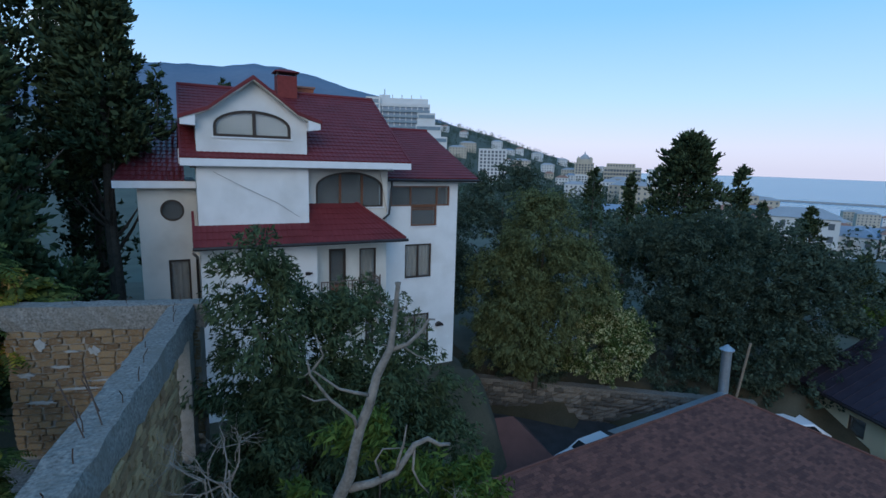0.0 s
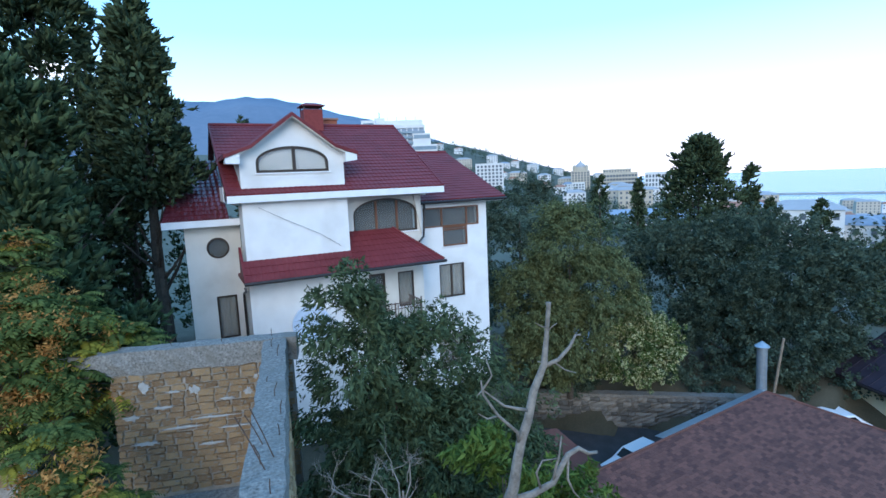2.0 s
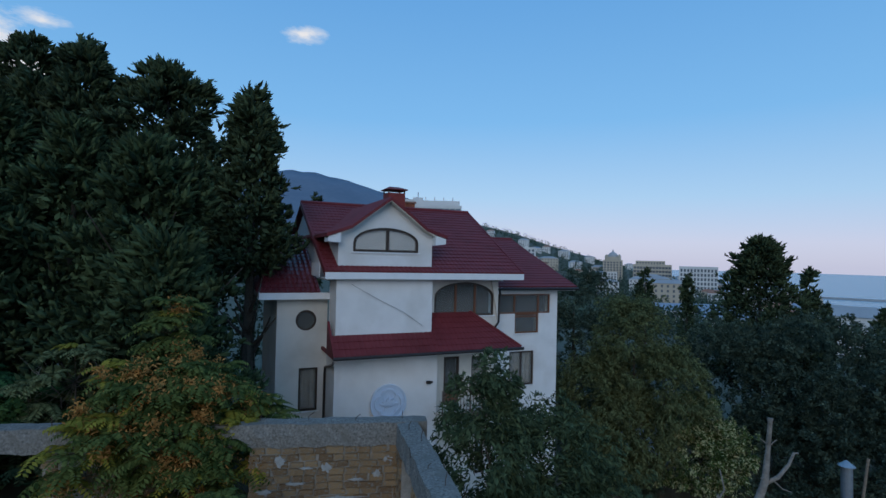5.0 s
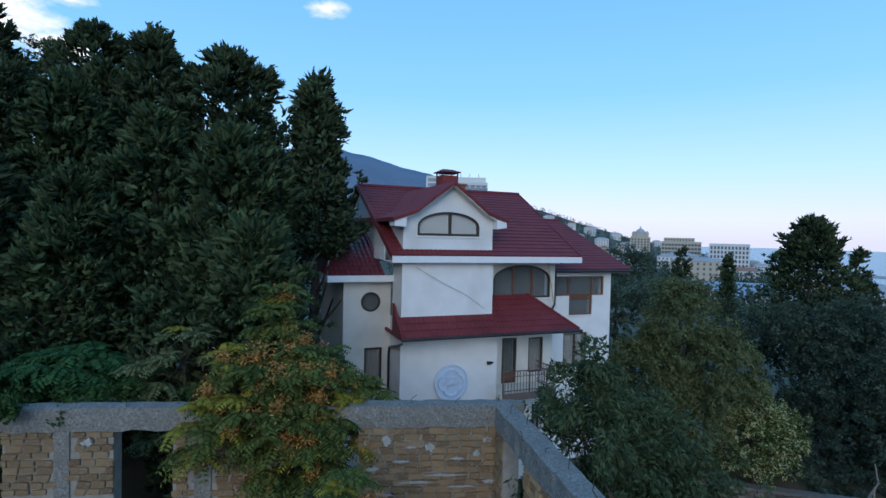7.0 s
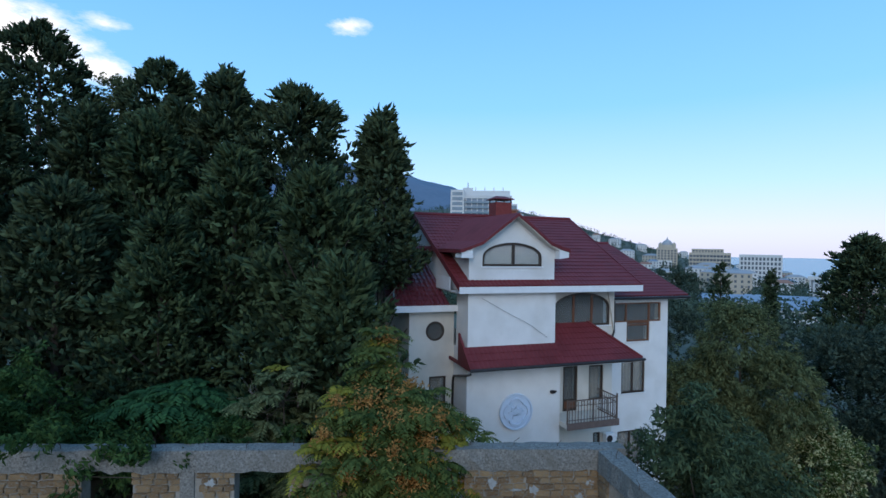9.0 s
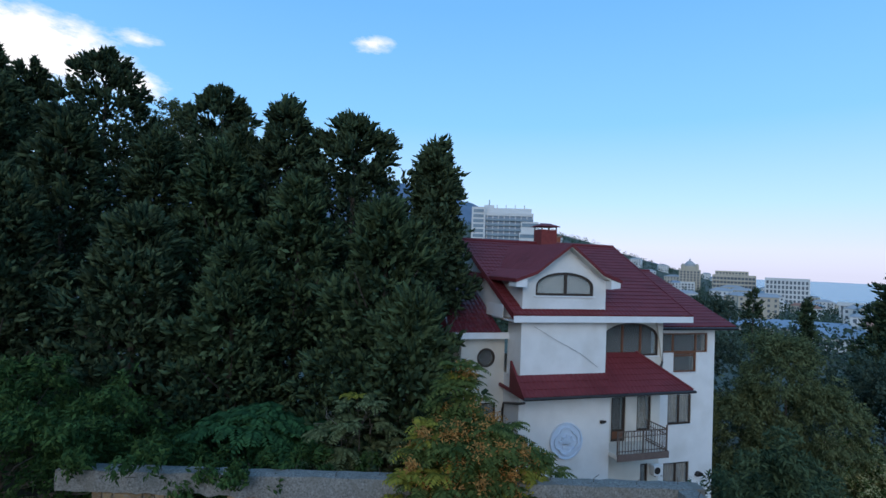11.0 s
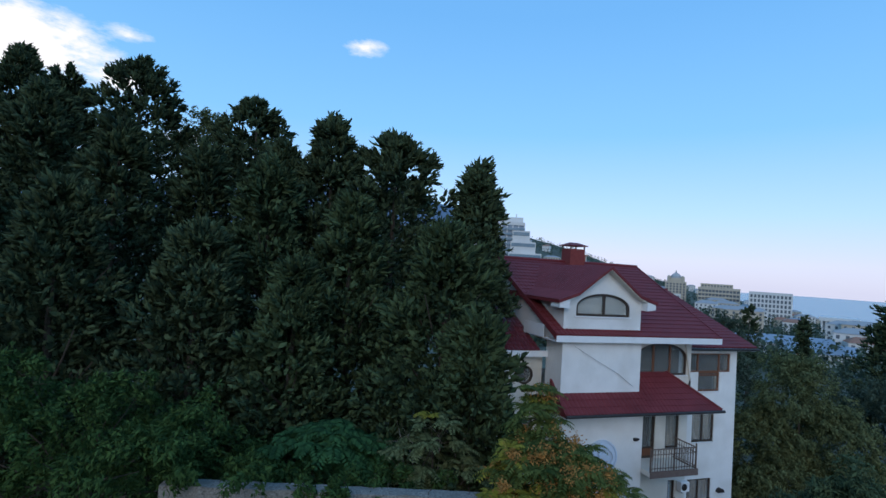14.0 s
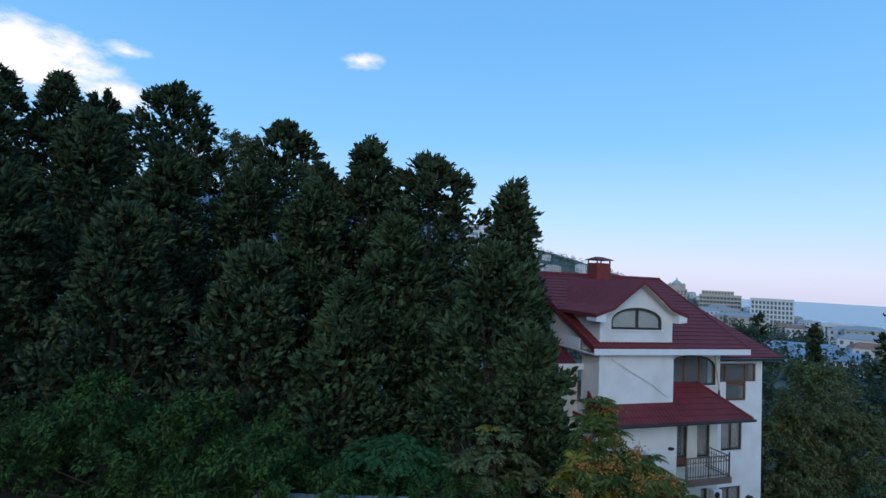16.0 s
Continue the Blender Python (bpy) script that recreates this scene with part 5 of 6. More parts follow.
for k, (x, y, z, r) in enumerate([(15.2, 25.6, -3.7, 1.3), (21.6, 22.4, -3.6, 1.4), (24.4, 21.0, -3.9, 1.5), (27.2, 19.6, -4.2, 1.5), (12.6, 27.2, -3.2, 1.3)]):
    broadleaf(x, y, -5.2, [(0, 0, z, r, r * 0.8, 0.9), (r * 0.7, -0.2, z - 0.3, r * 0.8, r * 0.7, 0.7)], 90 + k, "dark green undergrowth above the retaining wall", M_DARKLEAF, 260, 20, 0.16, 0.2, name="undergrowth_shrub", trunk=0.06, inner=0.5, wild=0.4, group="undergrowth along the lane")


def twigs(s, p, d, length, r, rng, depth):
    """A bare branch that forks."""
    q = p + d * length * 0.5 + Vector(rng.normal(size=3)) * length * 0.06
    e = p + d * length + Vector(rng.normal(size=3)) * length * 0.08
    s.tube([p, q, e], [r, r * 0.8, r * 0.55], 5 if depth > 1 else 4)
    if depth:
        for _ in range(3 if depth > 1 else 2):
            t = (d + Vector(rng.normal(size=3)) * 0.65).normalized()
            twigs(s, p.lerp(e, 0.45 + 0.55 * rng.random()), t, length * 0.62, r * 0.5, rng, depth - 1)


# dead trunk with stubs
rng = np.random.default_rng(5)
snag = thing("dead_tree", "bleached dead tree trunk with broken bare branches", "dead tree", (-2.2, 4.3, 1.0))
s = Solid().tube([(-2.5, 4.4, 0.8), (-2.42, 4.45, 4.2), (-2.24, 4.48, 5.3), (-2.16, 4.5, 5.7), (-2.05, 4.5, 6.0), (-1.93, 4.5, 6.25), (-1.87, 4.5, 6.55), (-1.82, 4.5, 6.76), (-1.72, 4.5, 7.0), (-1.64, 4.5, 7.31), (-1.5, 4.5, 7.58), (-1.46, 4.5, 7.92), (-1.43, 4.5, 8.22), (-1.43, 4.5, 8.27)], [0.1, 0.085, 0.072, 0.074, 0.066, 0.064, 0.056, 0.054, 0.05, 0.046, 0.038, 0.026, 0.024, 0.032], 10)
part("trunk", s, M_DEAD, snag, smooth=True)
for r0, pts in [(0.04, [(-1.5, 4.5, 7.56), (-1.32, 4.48, 7.61), (-1.18, 4.46, 7.74), (-1.1, 4.46, 7.86), (-1.03, 4.46, 7.85)]), (0.02, [(-1.5, 4.5, 7.58), (-1.34, 4.52, 7.56), (-1.2, 4.52, 7.45), (-1.07, 4.5, 7.4)]),
                (0.032, [(-1.72, 4.5, 7.1), (-1.9, 4.46, 7.18), (-2.05, 4.44, 7.25), (-2.3, 4.44, 7.48)]), (0.02, [(-2.3, 4.44, 7.48), (-2.2, 4.42, 7.62), (-2.27, 4.42, 7.84)]), (0.016, [(-2.3, 4.44, 7.48), (-2.38, 4.42, 7.44)]),
                (0.034, [(-1.84, 4.5, 6.74), (-1.9, 4.44, 6.92), (-2.15, 4.4, 7.18), (-2.33, 4.38, 7.46), (-2.36, 4.36, 7.62)]), (0.018, [(-2.15, 4.4, 7.18), (-2.3, 4.36, 7.2), (-2.42, 4.32, 7.3)]),
                (0.07, [(-1.94, 4.5, 6.1), (-1.7, 4.47, 6.12), (-1.44, 4.45, 6.19), (-1.24, 4.44, 6.48), (-1.09, 4.44, 6.52), (-0.95, 4.44, 6.42), (-0.82, 4.44, 6.4)]), (0.03, [(-1.44, 4.45, 6.19), (-1.42, 4.43, 6.36), (-1.37, 4.42, 6.53), (-1.34, 4.42, 6.74)]),
                (0.025, [(-1.24, 4.44, 6.46), (-1.26, 4.42, 6.2), (-1.18, 4.42, 6.02), (-1.07, 4.42, 5.88)]), (0.022, [(-1.6, 4.46, 6.15), (-1.68, 4.42, 6.4), (-1.6, 4.42, 6.52), (-1.36, 4.42, 6.48)]),
                (0.014, [(-1.45, 4.5, 7.98), (-1.55, 4.48, 8.03), (-1.62, 4.48, 8.08)]), (0.013, [(-1.45, 4.5, 7.95), (-1.37, 4.5, 8.0), (-1.32, 4.5, 8.02)]), (0.014, [(-1.5, 4.5, 7.6), (-1.6, 4.48, 7.64)])]:
    n = len(pts) - 1
    part("branch", Solid().tube(pts, [r0 * 0.68 * (1 - 0.62 * k / n) for k in range(n + 1)], 7), M_DEAD, snag, smooth=True)
for k, (p, d, ln) in enumerate([((-2.75, 4.7, 5.6), (-0.55, 0.1, 0.8), 0.75), ((-2.9, 4.6, 5.3), (-0.9, 0.1, 0.35), 0.7), ((-2.5, 4.5, 5.1), (-0.4, -0.2, 0.6), 0.6), ((-2.4, 4.4, 5.2), (0.6, -0.2, 0.25), 0.65), ((-3.1, 5.4, 5.2), (-0.3, 0.2, 0.9), 0.75), ((-1.2, 4.4, 4.7), (0.5, 0.2, 0.6), 0.6), ((-3.2, 4.5, 4.8), (-0.4, 0, 0.7), 0.6), ((-2.6, 4.3, 5.0), (0.1, -0.3, 0.7), 0.6), ((-3.0, 4.2, 5.0), (-0.7, -0.2, 0.5), 0.65), ((-2.2, 4.1, 5.0), (0.5, -0.3, 0.4), 0.55), ((-1.0, 4.2, 4.6), (0.3, -0.2, 0.7), 0.6), ((-0.7, 4.5, 4.6), (0.6, 0.1, 0.5), 0.55), ((-3.0, 4.9, 5.7), (-0.2, 0.0, 0.9), 0.6)]):
    s = Solid()
    twigs(s, Vector(p), Vector(d).normalized(), ln, 0.02, rng, 4)
    bush = thing("bare_bush", "leafless grey branching twigs", "dead shrub", (p[0], p[1], 2.5), "bare twigs round the dead tree")
    s.tube([(p[0] + 0.1, p[1], 1.6), p], [0.03, 0.024], 5)
    part("branching_twig", s, M_DEAD, bush)
s = Solid()
for p, d in (((-10.3, 15.2, 5.6), (0.1, 0, 1)), ((-10.5, 15.2, 5.4), (-0.5, 0, 0.8)), ((-10.0, 15.2, 5.4), (0.5, 0, 0.9))):
    twigs(s, Vector(p), Vector(d).normalized(), 1.3, 0.025, rng, 3)
bush = thing("bare_sapling", "bare grey twigs standing among the cypresses", "dead shrub", (-10.3, 15.2, 3.3))
s.tube([(-10.3, 15.2, 3.2), (-10.3, 15.2, 5.6)], [0.05, 0.03], 6)
part("branching_twig", s, M_DEAD, bush)

# ---- unfinished walls ----
yard = thing("unfinished_wall", "roofless yellow stone walls under a raw concrete ring beam", "wall", (-3.6, 10.4, 3.5))
MB = Matrix.Translation((-3.5, 10.4, 0)) @ Matrix.Rotation(math.atan2(2.5, -11.0), 4, "Z")
MS = Matrix.Translation((-3.58, 10.45, 0)) @ Matrix.Rotation(math.atan2(-6.65, -0.82), 4, "Z")
TOP = 6.62


def rough_beam(m, x0, x1, y0, y1, z0, z1, seed):
    """A cast concrete beam with uneven faces."""
    rng = np.random.default_rng(seed)
    n = int((x1 - x0) / 0.22)
    s = Solid(m)
    ring = []
    for i in range(n + 1):
        x = x0 + (x1 - x0) * i / n
        j = rng.normal(size=8) * 0.012
        ring.append(len(s.v))
        s.v += [tuple(m @ Vector(p)) for p in [(x, y0 + j[0], z0 + j[1]), (x, y1 + j[2], z0 + j[3] * 2), (x, y1 + j[4], (z0 + z1) / 2 + j[5]), (x, y1 + j[6] - 0.015, z1 + j[7] * 0.7), (x, (y0 + y1) / 2, z1 + 0.008 + j[2] * 0.6), (x, y0 + j[5] + 0.01, z1 + j[3] * 0.7)]]
    for a, b in zip(ring, ring[1:]):
        s.f += [(a + k, b + k, b + (k + 1) % 6, a + (k + 1) % 6) for k in range(6)]
    s.f += [tuple(range(5, -1, -1)), tuple(ring[-1] + k for k in range(6))]
    return s


part("ring_beam", rough_beam(MB, -0.1, 14.0, -0.42, 0.0, TOP - 0.45, TOP, 1), M_CONCRETE, yard)
part("ring_beam", rough_beam(MS, 0.0, 14, -0.45, 0.0, TOP - 0.46, TOP - 0.006, 2), M_CONCRETE, yard)
for a, b in ((0.0, 3.4), (5.0, 7.1), (8.2, 10.3), (11.3, 13.2)):
    part("wall_core", Solid(MB).box(a + 0.02, b - 0.02, -0.36, -0.05, 3.3, TOP - 0.45), M_MORTAR, yard)
for a, b in ((6.33, 6.66), (9.03, 9.32)):
    part("concrete_column", Solid(MB).box(a, b, -0.37, -0.012, 3.3, TOP - 0.44), M_CONCRETE, yard)
for a, b in ((0.0, 0.45), (1.7, 14)):
    part("wall_core", Solid(MS).box(a + 0.02, b, -0.39, -0.05, 1.5, TOP - 0.46), M_MORTAR, yard)
part("floor_slab", Solid(MB).box(0.3, 14, 0.02, 10, 3.3, 3.6), M_CONCRETE, yard)
for k in range(26):
    rr_ = np.random.default_rng(300 + k)
    m, x = (MB, 0.4 + k * 0.95) if k < 14 else (MS, 0.5 + (k - 14) * 0.62)
    y = -0.21 + 0.1 * rr_.normal()
    hgt = 0.09 + 0.12 * rr_.random()
    tip = (x + 0.05 * rr_.normal(), y + 0.04 * rr_.normal(), TOP + hgt)
    part("rebar", Solid(m).tube([(x, y, TOP - 0.05), (x, y, TOP + hgt * 0.5), tip], 0.007, 5), M_REBAR, yard)
for x, y, dx, dy, ln in ((5.0, -0.2, -0.25, -0.3, 0.55), (4.75, -0.12, -0.3, -0.25, 0.5), (4.4, -0.25, -0.12, -0.2, 0.35), (6.3, -0.3, 0.1, -0.2, 0.3)):
    part("rebar", Solid(MS).tube([(x, y, TOP - 0.05), (x + dx * 0.5, y + dy * 0.5, TOP + ln * 0.5), (x + dx, y + dy, TOP + ln)], 0.008, 5), M_REBAR, yard)


def stone_mesh(seed):
    """A worn squared block, one unit long, deep and high."""
    r = np.random.default_rng(seed)
    s = Solid()
    f = [(r.normal() * 0.045, r.normal() * 0.085) for _ in range(8)]
    o = [(-0.5 + f[0][0], -0.5 + f[0][1]), (0.5 + f[1][0], -0.5 + f[1][1]), (0.5 + f[2][0], 0.5 + f[2][1]), (-0.5 + f[3][0], 0.5 + f[3][1])]
    o8 = []
    for i in range(4):
        p, q = o[i], o[(i + 1) % 4]
        o8 += [(p[0] * 0.94 + q[0] * 0.06, p[1] * 0.9 + q[1] * 0.1), (p[0] * 0.06 + q[0] * 0.94, p[1] * 0.1 + q[1] * 0.9)]
    v = [(x, 0.0, z) for x, z in o8] + [(x, 0.72 + 0.1 * r.normal(), z) for x, z in o8] + [(x * 0.9, 1.0 + 0.12 * r.normal(), z * 0.84) for x, z in o8]
    s.add(v, [(i, (i + 1) % 8, 8 + (i + 1) % 8, 8 + i) for i in range(8)] + [(8 + i, 8 + (i + 1) % 8, 16 + (i + 1) % 8, 16 + i) for i in range(8)] + [tuple(range(16, 24))])
    s.f = [f_[::-1] for f_ in s.f]
    return mesh_of("stone", s, M_STONE)


STONES = [stone_mesh(k) for k in range(9)]
M_PATCH = surface("mortar_patch", (0.27, 0.27, 0.26), (0.42, 0.42, 0.4), 9, 0.95, bump=0.7, fine=40)


def lay_stones(m, x0, x1, z0, z1, y, flip, seed, skip=(), joined=False):
    r = np.random.default_rng(seed)
    rest = Solid()
    z = z1
    row = 0
    while z - 0.1 > z0:
        hgt = 0.122 + 0.022 * r.random()
        x = x0 - (0.2 if row % 2 else 0.0)
        while x < x1 - 0.05:
            ln = 0.2 + 0.15 * r.random()
            a, b = max(x, x0), min(x + ln, x1)
            x += ln + 0.012
            if b - a < 0.1 or any(p < (a + b) / 2 < q for p, q in skip):
                continue
            d = 0.03 + 0.03 * r.random()
            block_mesh = STONES[r.integers(9)]
            mm = m @ Matrix.Translation(((a + b) / 2, y, z - hgt / 2)) @ Matrix.Rotation(r.normal() * 0.03, 4, "Y") @ Matrix.Diagonal((b - a - 0.012, -d if flip else d, hgt - 0.008 - 0.022 * r.random(), 1))
            if joined:
                rest.add([mm @ v.co for v in block_mesh.vertices], [tuple(p.vertices) for p in block_mesh.polygons])
                continue
            ob = part("stone", block_mesh, None, yard)
            ob.matrix_parent_inverse = Matrix.Translation(-Vector(yard.location))
            ob.matrix_basis = mm
        z -= hgt + 0.006
        row += 1
    if joined:
        tagged(part("stone_field", rest, M_STONE_FIELD, yard), kind="stuff")


lay_stones(MB, 0.02, 3.4, 3.62, TOP - 0.46, -0.052, False, 1)
lay_stones(MB, 5.0, 7.1, 4.2, TOP - 0.46, -0.052, False, 2, ((6.3, 6.7),))
lay_stones(MB, 8.2, 10.3, 4.8, TOP - 0.46, -0.052, False, 3, ((9.0, 9.35),))
lay_stones(MB, 11.3, 13.2, 5.0, TOP - 0.46, -0.052, False, 7)
lay_stones(MS, 1.7, 7.0, 3.6, TOP - 0.47, -0.052, False, 4, joined=True)
lay_stones(MS, 1.7, 6.8, 4.2, TOP - 0.47, -0.388, True, 6, joined=True)
lay_stones(MS, 0.0, 0.45, 4.4, TOP - 0.47, -0.388, True, 5)
for k, (x, z, w, h) in enumerate([(1.9, 5.75, 0.26, 0.2), (2.8, 5.9, 0.2, 0.24), (0.7, 5.9, 0.22, 0.14), (0.9, 5.6, 0.18, 0.16), (1.6, 5.15, 1.0, 0.05), (2.2, 5.0, 0.9, 0.06), (1.2, 4.9, 0.7, 0.05), (5.5, 5.9, 0.25, 0.22), (8.7, 5.95, 0.22, 0.2), (0.3, 5.55, 0.3, 0.1), (2.5, 5.45, 0.34, 0.08), (1.3, 5.5, 0.3, 0.07), (3.1, 5.3, 0.3, 0.12), (0.6, 5.0, 0.4, 0.08), (2.9, 4.75, 0.5, 0.09), (1.7, 4.6, 0.5, 0.07), (0.5, 4.45, 0.36, 0.12), (2.3, 5.75, 0.3, 0.06)]):
    r = np.random.default_rng(90 + k)
    n = 22
    pts = [(x + w / 2 * math.cos(2 * math.pi * i / n) * (0.45 + 0.75 * r.random()), z + h / 2 * math.sin(2 * math.pi * i / n) * (0.45 + 0.75 * r.random())) for i in range(n)]
    s = Solid(MB)
    s.add([(px, 0.006, pz) for px, pz in pts] + [(px, -0.05, pz) for px, pz in pts] + [(x, 0.014, z)], [(i, (i + 1) % n, 2 * n) for i in range(n)] + [((i + 1) % n, i, i + n, (i + 1) % n + n) for i in range(n)])
    part("mortar_patch", s, M_PATCH, yard)



# ---- low house with shingle roof ----
A, L = Vector((21.6, 17.1, -2.5)), Vector((4.2, 14.9, -2.5))
EL, ER = Vector((3.4, 5.2, -5.25)), Vector((28.5, 8.5, -5.25))
low_house = thing("low_house", "low house under a brown-red bitumen shingle roof", "house", (12, 11, -6.5))
M_LOWWALL = surface("grey_render", (0.3, 0.29, 0.27), (0.42, 0.41, 0.38), 2, 0.9)
part("wall", Solid().add([(4, 5.2, -7), (19.6, 8.4, -7), (20.4, 17.5, -7), (4, 16, -7), (4, 5.2, -5.7), (19.6, 8.4, -5.7), (20.4, 17.5, -5.7), (4, 16, -5.7)], [(0, 1, 5, 4), (1, 2, 6, 5), (2, 3, 7, 6), (3, 0, 4, 7), (4, 5, 6, 7)]), M_LOWWALL, low_house)
NA, NB = Vector((21.8, 18.9, -5.6)), Vector((4.0, 16.7, -5.6))
roof = part("shingle_roof", Solid().slab([EL, ER, A, L], 0.12).slab([L, A, NA, NB], 0.12).slab([A, ER, (28.6, 12.5, -5.6), NA], 0.12), M_SHINGLE, low_house)
part("ridge_flashing", Solid().slab([L.lerp(A, 0.5) + Vector((0, 0.02, 0.09)), A + Vector((0, 0.02, 0.09)), A + Vector((0.1, 0.5, -0.02)), L.lerp(A, 0.5) + Vector((0, 0.5, -0.02))], 0.02), M_ZINC, low_house, "blue-grey zinc ridge flashing")
part("ridge_course", Solid().tube([L + Vector((0, 0, 0.03)), A + Vector((0, 0, 0.03))], 0.06, 6), M_SHINGLE, low_house)
part("hip_course", Solid().tube([A + Vector((0, 0, 0.02)), ER + Vector((0, 0, 0.02))], 0.07, 6), M_SHINGLE, low_house)
sub = part("porch_roof", Solid().add([(10.3, 20.5, -3.3), (6.5, 17.5, -4.9), (11.3, 17.3, -4.6), (12.6, 23, -5.4), (7, 24, -5.4), (6.0, 21.5, -3.5)], [(0, 5, 1, 2), (0, 2, 3), (0, 3, 4, 5), (5, 4, 1), (1, 4, 3, 2)]), M_SHINGLE, low_house)
flue = part("flue_pipe", Solid().tube([(21.95, 17.6, -3.2), (21.85, 17.6, -0.15)], 0.26, 14), M_ZINC, low_house, "galvanised flue pipe")
part("cowl", Solid().tube([(21.84, 17.6, -0.15), (21.84, 17.6, -0.1), (21.83, 17.6, 0.18)], [0.38, 0.38, 0.02], 14), M_ZINC, flue)

# ---- road, retaining wall, cars ----
s = Solid().slab([(9.6, 17.6, -6.12), (30, 14.2, -6.12), (46, 10.5, -6.2), (46, 15.5, -6.2), (30.5, 19.0, -6.12), (23.3, 19.9, -6.12), (11.9, 26.75, -6.12), (9.6, 27.0, -6.12)], 0.3)
solid_thing("road", s, M_ASPHALT, "narrow grey asphalt lane below the garden", "road", kind="structure")
rwall = thing("retaining_wall", "rough grey rubble retaining wall along the lane", "wall", (17, 23, -5.7), kind="structure")
MR = Matrix.Translation((10.6, 27.45, 0)) @ Matrix.Rotation(math.atan2(-7.1, 10.9), 4, "Z")
part("core", Solid(MR).box(0, 17.5, 0, 0.5, -6.6, -4.15), M_MORTAR, rwall)
part("coping", rough_beam(MR, -0.1, 17.6, -0.1, 0.55, -4.15, -3.98, 9), M_CONCRETE, rwall)
rub = [mesh_of("rubble", Solid().add([(x * (0.5 + 0.03 * r.normal()), -0.12 * (1 - abs(x) * 0.0) + (0.06 if abs(x) + abs(z) > 1 else -0.02) + 0.02 * r.normal(), z * (0.5 + 0.05 * r.normal())) for x in (-1, 0, 1) for z in (-1, 0, 1)] + [(x * 0.5, 0.1, z * 0.5) for x, z in ((-1, -1), (1, -1), (1, 1), (-1, 1))],
       [(0, 3, 4, 1), (3, 6, 7, 4), (1, 4, 5, 2), (4, 7, 8, 5), (0, 9, 10, 6, 3), (6, 10, 11, 8, 7), (8, 11, 12, 2, 5), (2, 12, 9, 0, 1)]), M_RUBBLE) for r in [np.random.default_rng(200 + k) for k in range(6)]]
r = np.random.default_rng(8)
z = -4.16
while z > -6.2:
    h = 0.26 + 0.12 * r.random()
    x = 0.0
    while x < 17.3:
        ln = 0.35 + 0.4 * r.random()
        ob = part("rubble_stone", rub[r.integers(6)], None, rwall)
        ob.matrix_basis = MR @ Matrix.Translation((x + ln / 2, -0.005, z - h / 2)) @ Matrix.Diagonal((ln - 0.03, 1, h - 0.03, 1))
        x += ln
    z -= h


def car(x, y, z, yaw, label):
    c = thing("parked_car", label, "car", (x, y, z))
    m = Matrix.Rotation(radians(yaw), 4, "Z")
    m = Matrix.Translation((x, y, z)) @ m
    prof = [(-2.1, 0.3), (2.1, 0.3), (2.15, 0.62), (1.95, 0.82), (1.05, 0.95), (0.45, 1.42), (-1.15, 1.46), (-1.85, 0.98), (-2.12, 0.85)]
    s = Solid(m)
    n = len(prof)
    rings = []
    for yy, k in ((-0.85, 0.96), (-0.78, 1.0), (0.78, 1.0), (0.85, 0.96)):
        rings.append(len(s.v))
        s.v += [tuple(m @ Vector((px, yy * (0.84 if pz > 1.2 else 1), 0.3 + (pz - 0.3) * k))) for px, pz in prof]
    for a, b in zip(rings, rings[1:]):
        s.f += [(a + i, b + i, b + (i + 1) % n, a + (i + 1) % n) for i in range(n)]
    s.f += [tuple(range(n)), tuple(rings[-1] + i for i in range(n - 1, -1, -1))]
    part("body", s, M_CARWHITE, c)
    part("windscreen", Solid(m).add([(1.0, -0.72, 0.985), (1.0, 0.72, 0.985), (0.5, 0.6, 1.4), (0.5, -0.6, 1.4)], [(0, 1, 2, 3)]), M_CARGLASS, c)
    part("rear_window", Solid(m).add([(-1.78, -0.66, 1.06), (-1.78, 0.66, 1.06), (-1.22, 0.6, 1.45), (-1.22, -0.6, 1.45)], [(3, 2, 1, 0)]), M_CARGLASS, c)
    for side in (-1, 1):
        part("side_window", Solid(m).add([(0.75, 0.835 * side, 1.0), (-1.5, 0.835 * side, 1.02), (-1.1, 0.735 * side, 1.38), (0.4, 0.735 * side, 1.36)], [(0, 1, 2, 3)]), M_CARGLASS, c)
        for wx in (-1.3, 1.3):
            w = part("wheel", Solid(m).tube([(wx, 0.7 * side, 0.31), (wx, 0.86 * side, 0.31)], 0.31, 16), M_RUBBER, c)
            part("rim", Solid(m).tube([(wx, 0.855 * side, 0.31), (wx, 0.872 * side, 0.31)], 0.19, 12), M_ZINC, w)
    return c


car(14.3, 18.85, -6.12, 187, "white hatchback parked in the lane")
car(26.6, 16.8, -6.12, 160, "white car parked at the lane's far end")
s = Solid().tube([(23.6, 18.3, -6.2), (24.3, 18.0, -0.2)], [0.09, 0.07], 8)
solid_thing("wooden_pole", s, surface("weathered_pole_wood", (0.16, 0.12, 0.085), (0.3, 0.25, 0.19), 9, 0.9, bump=0.5), "leaning weathered wooden pole behind the shingle roof", "pole")

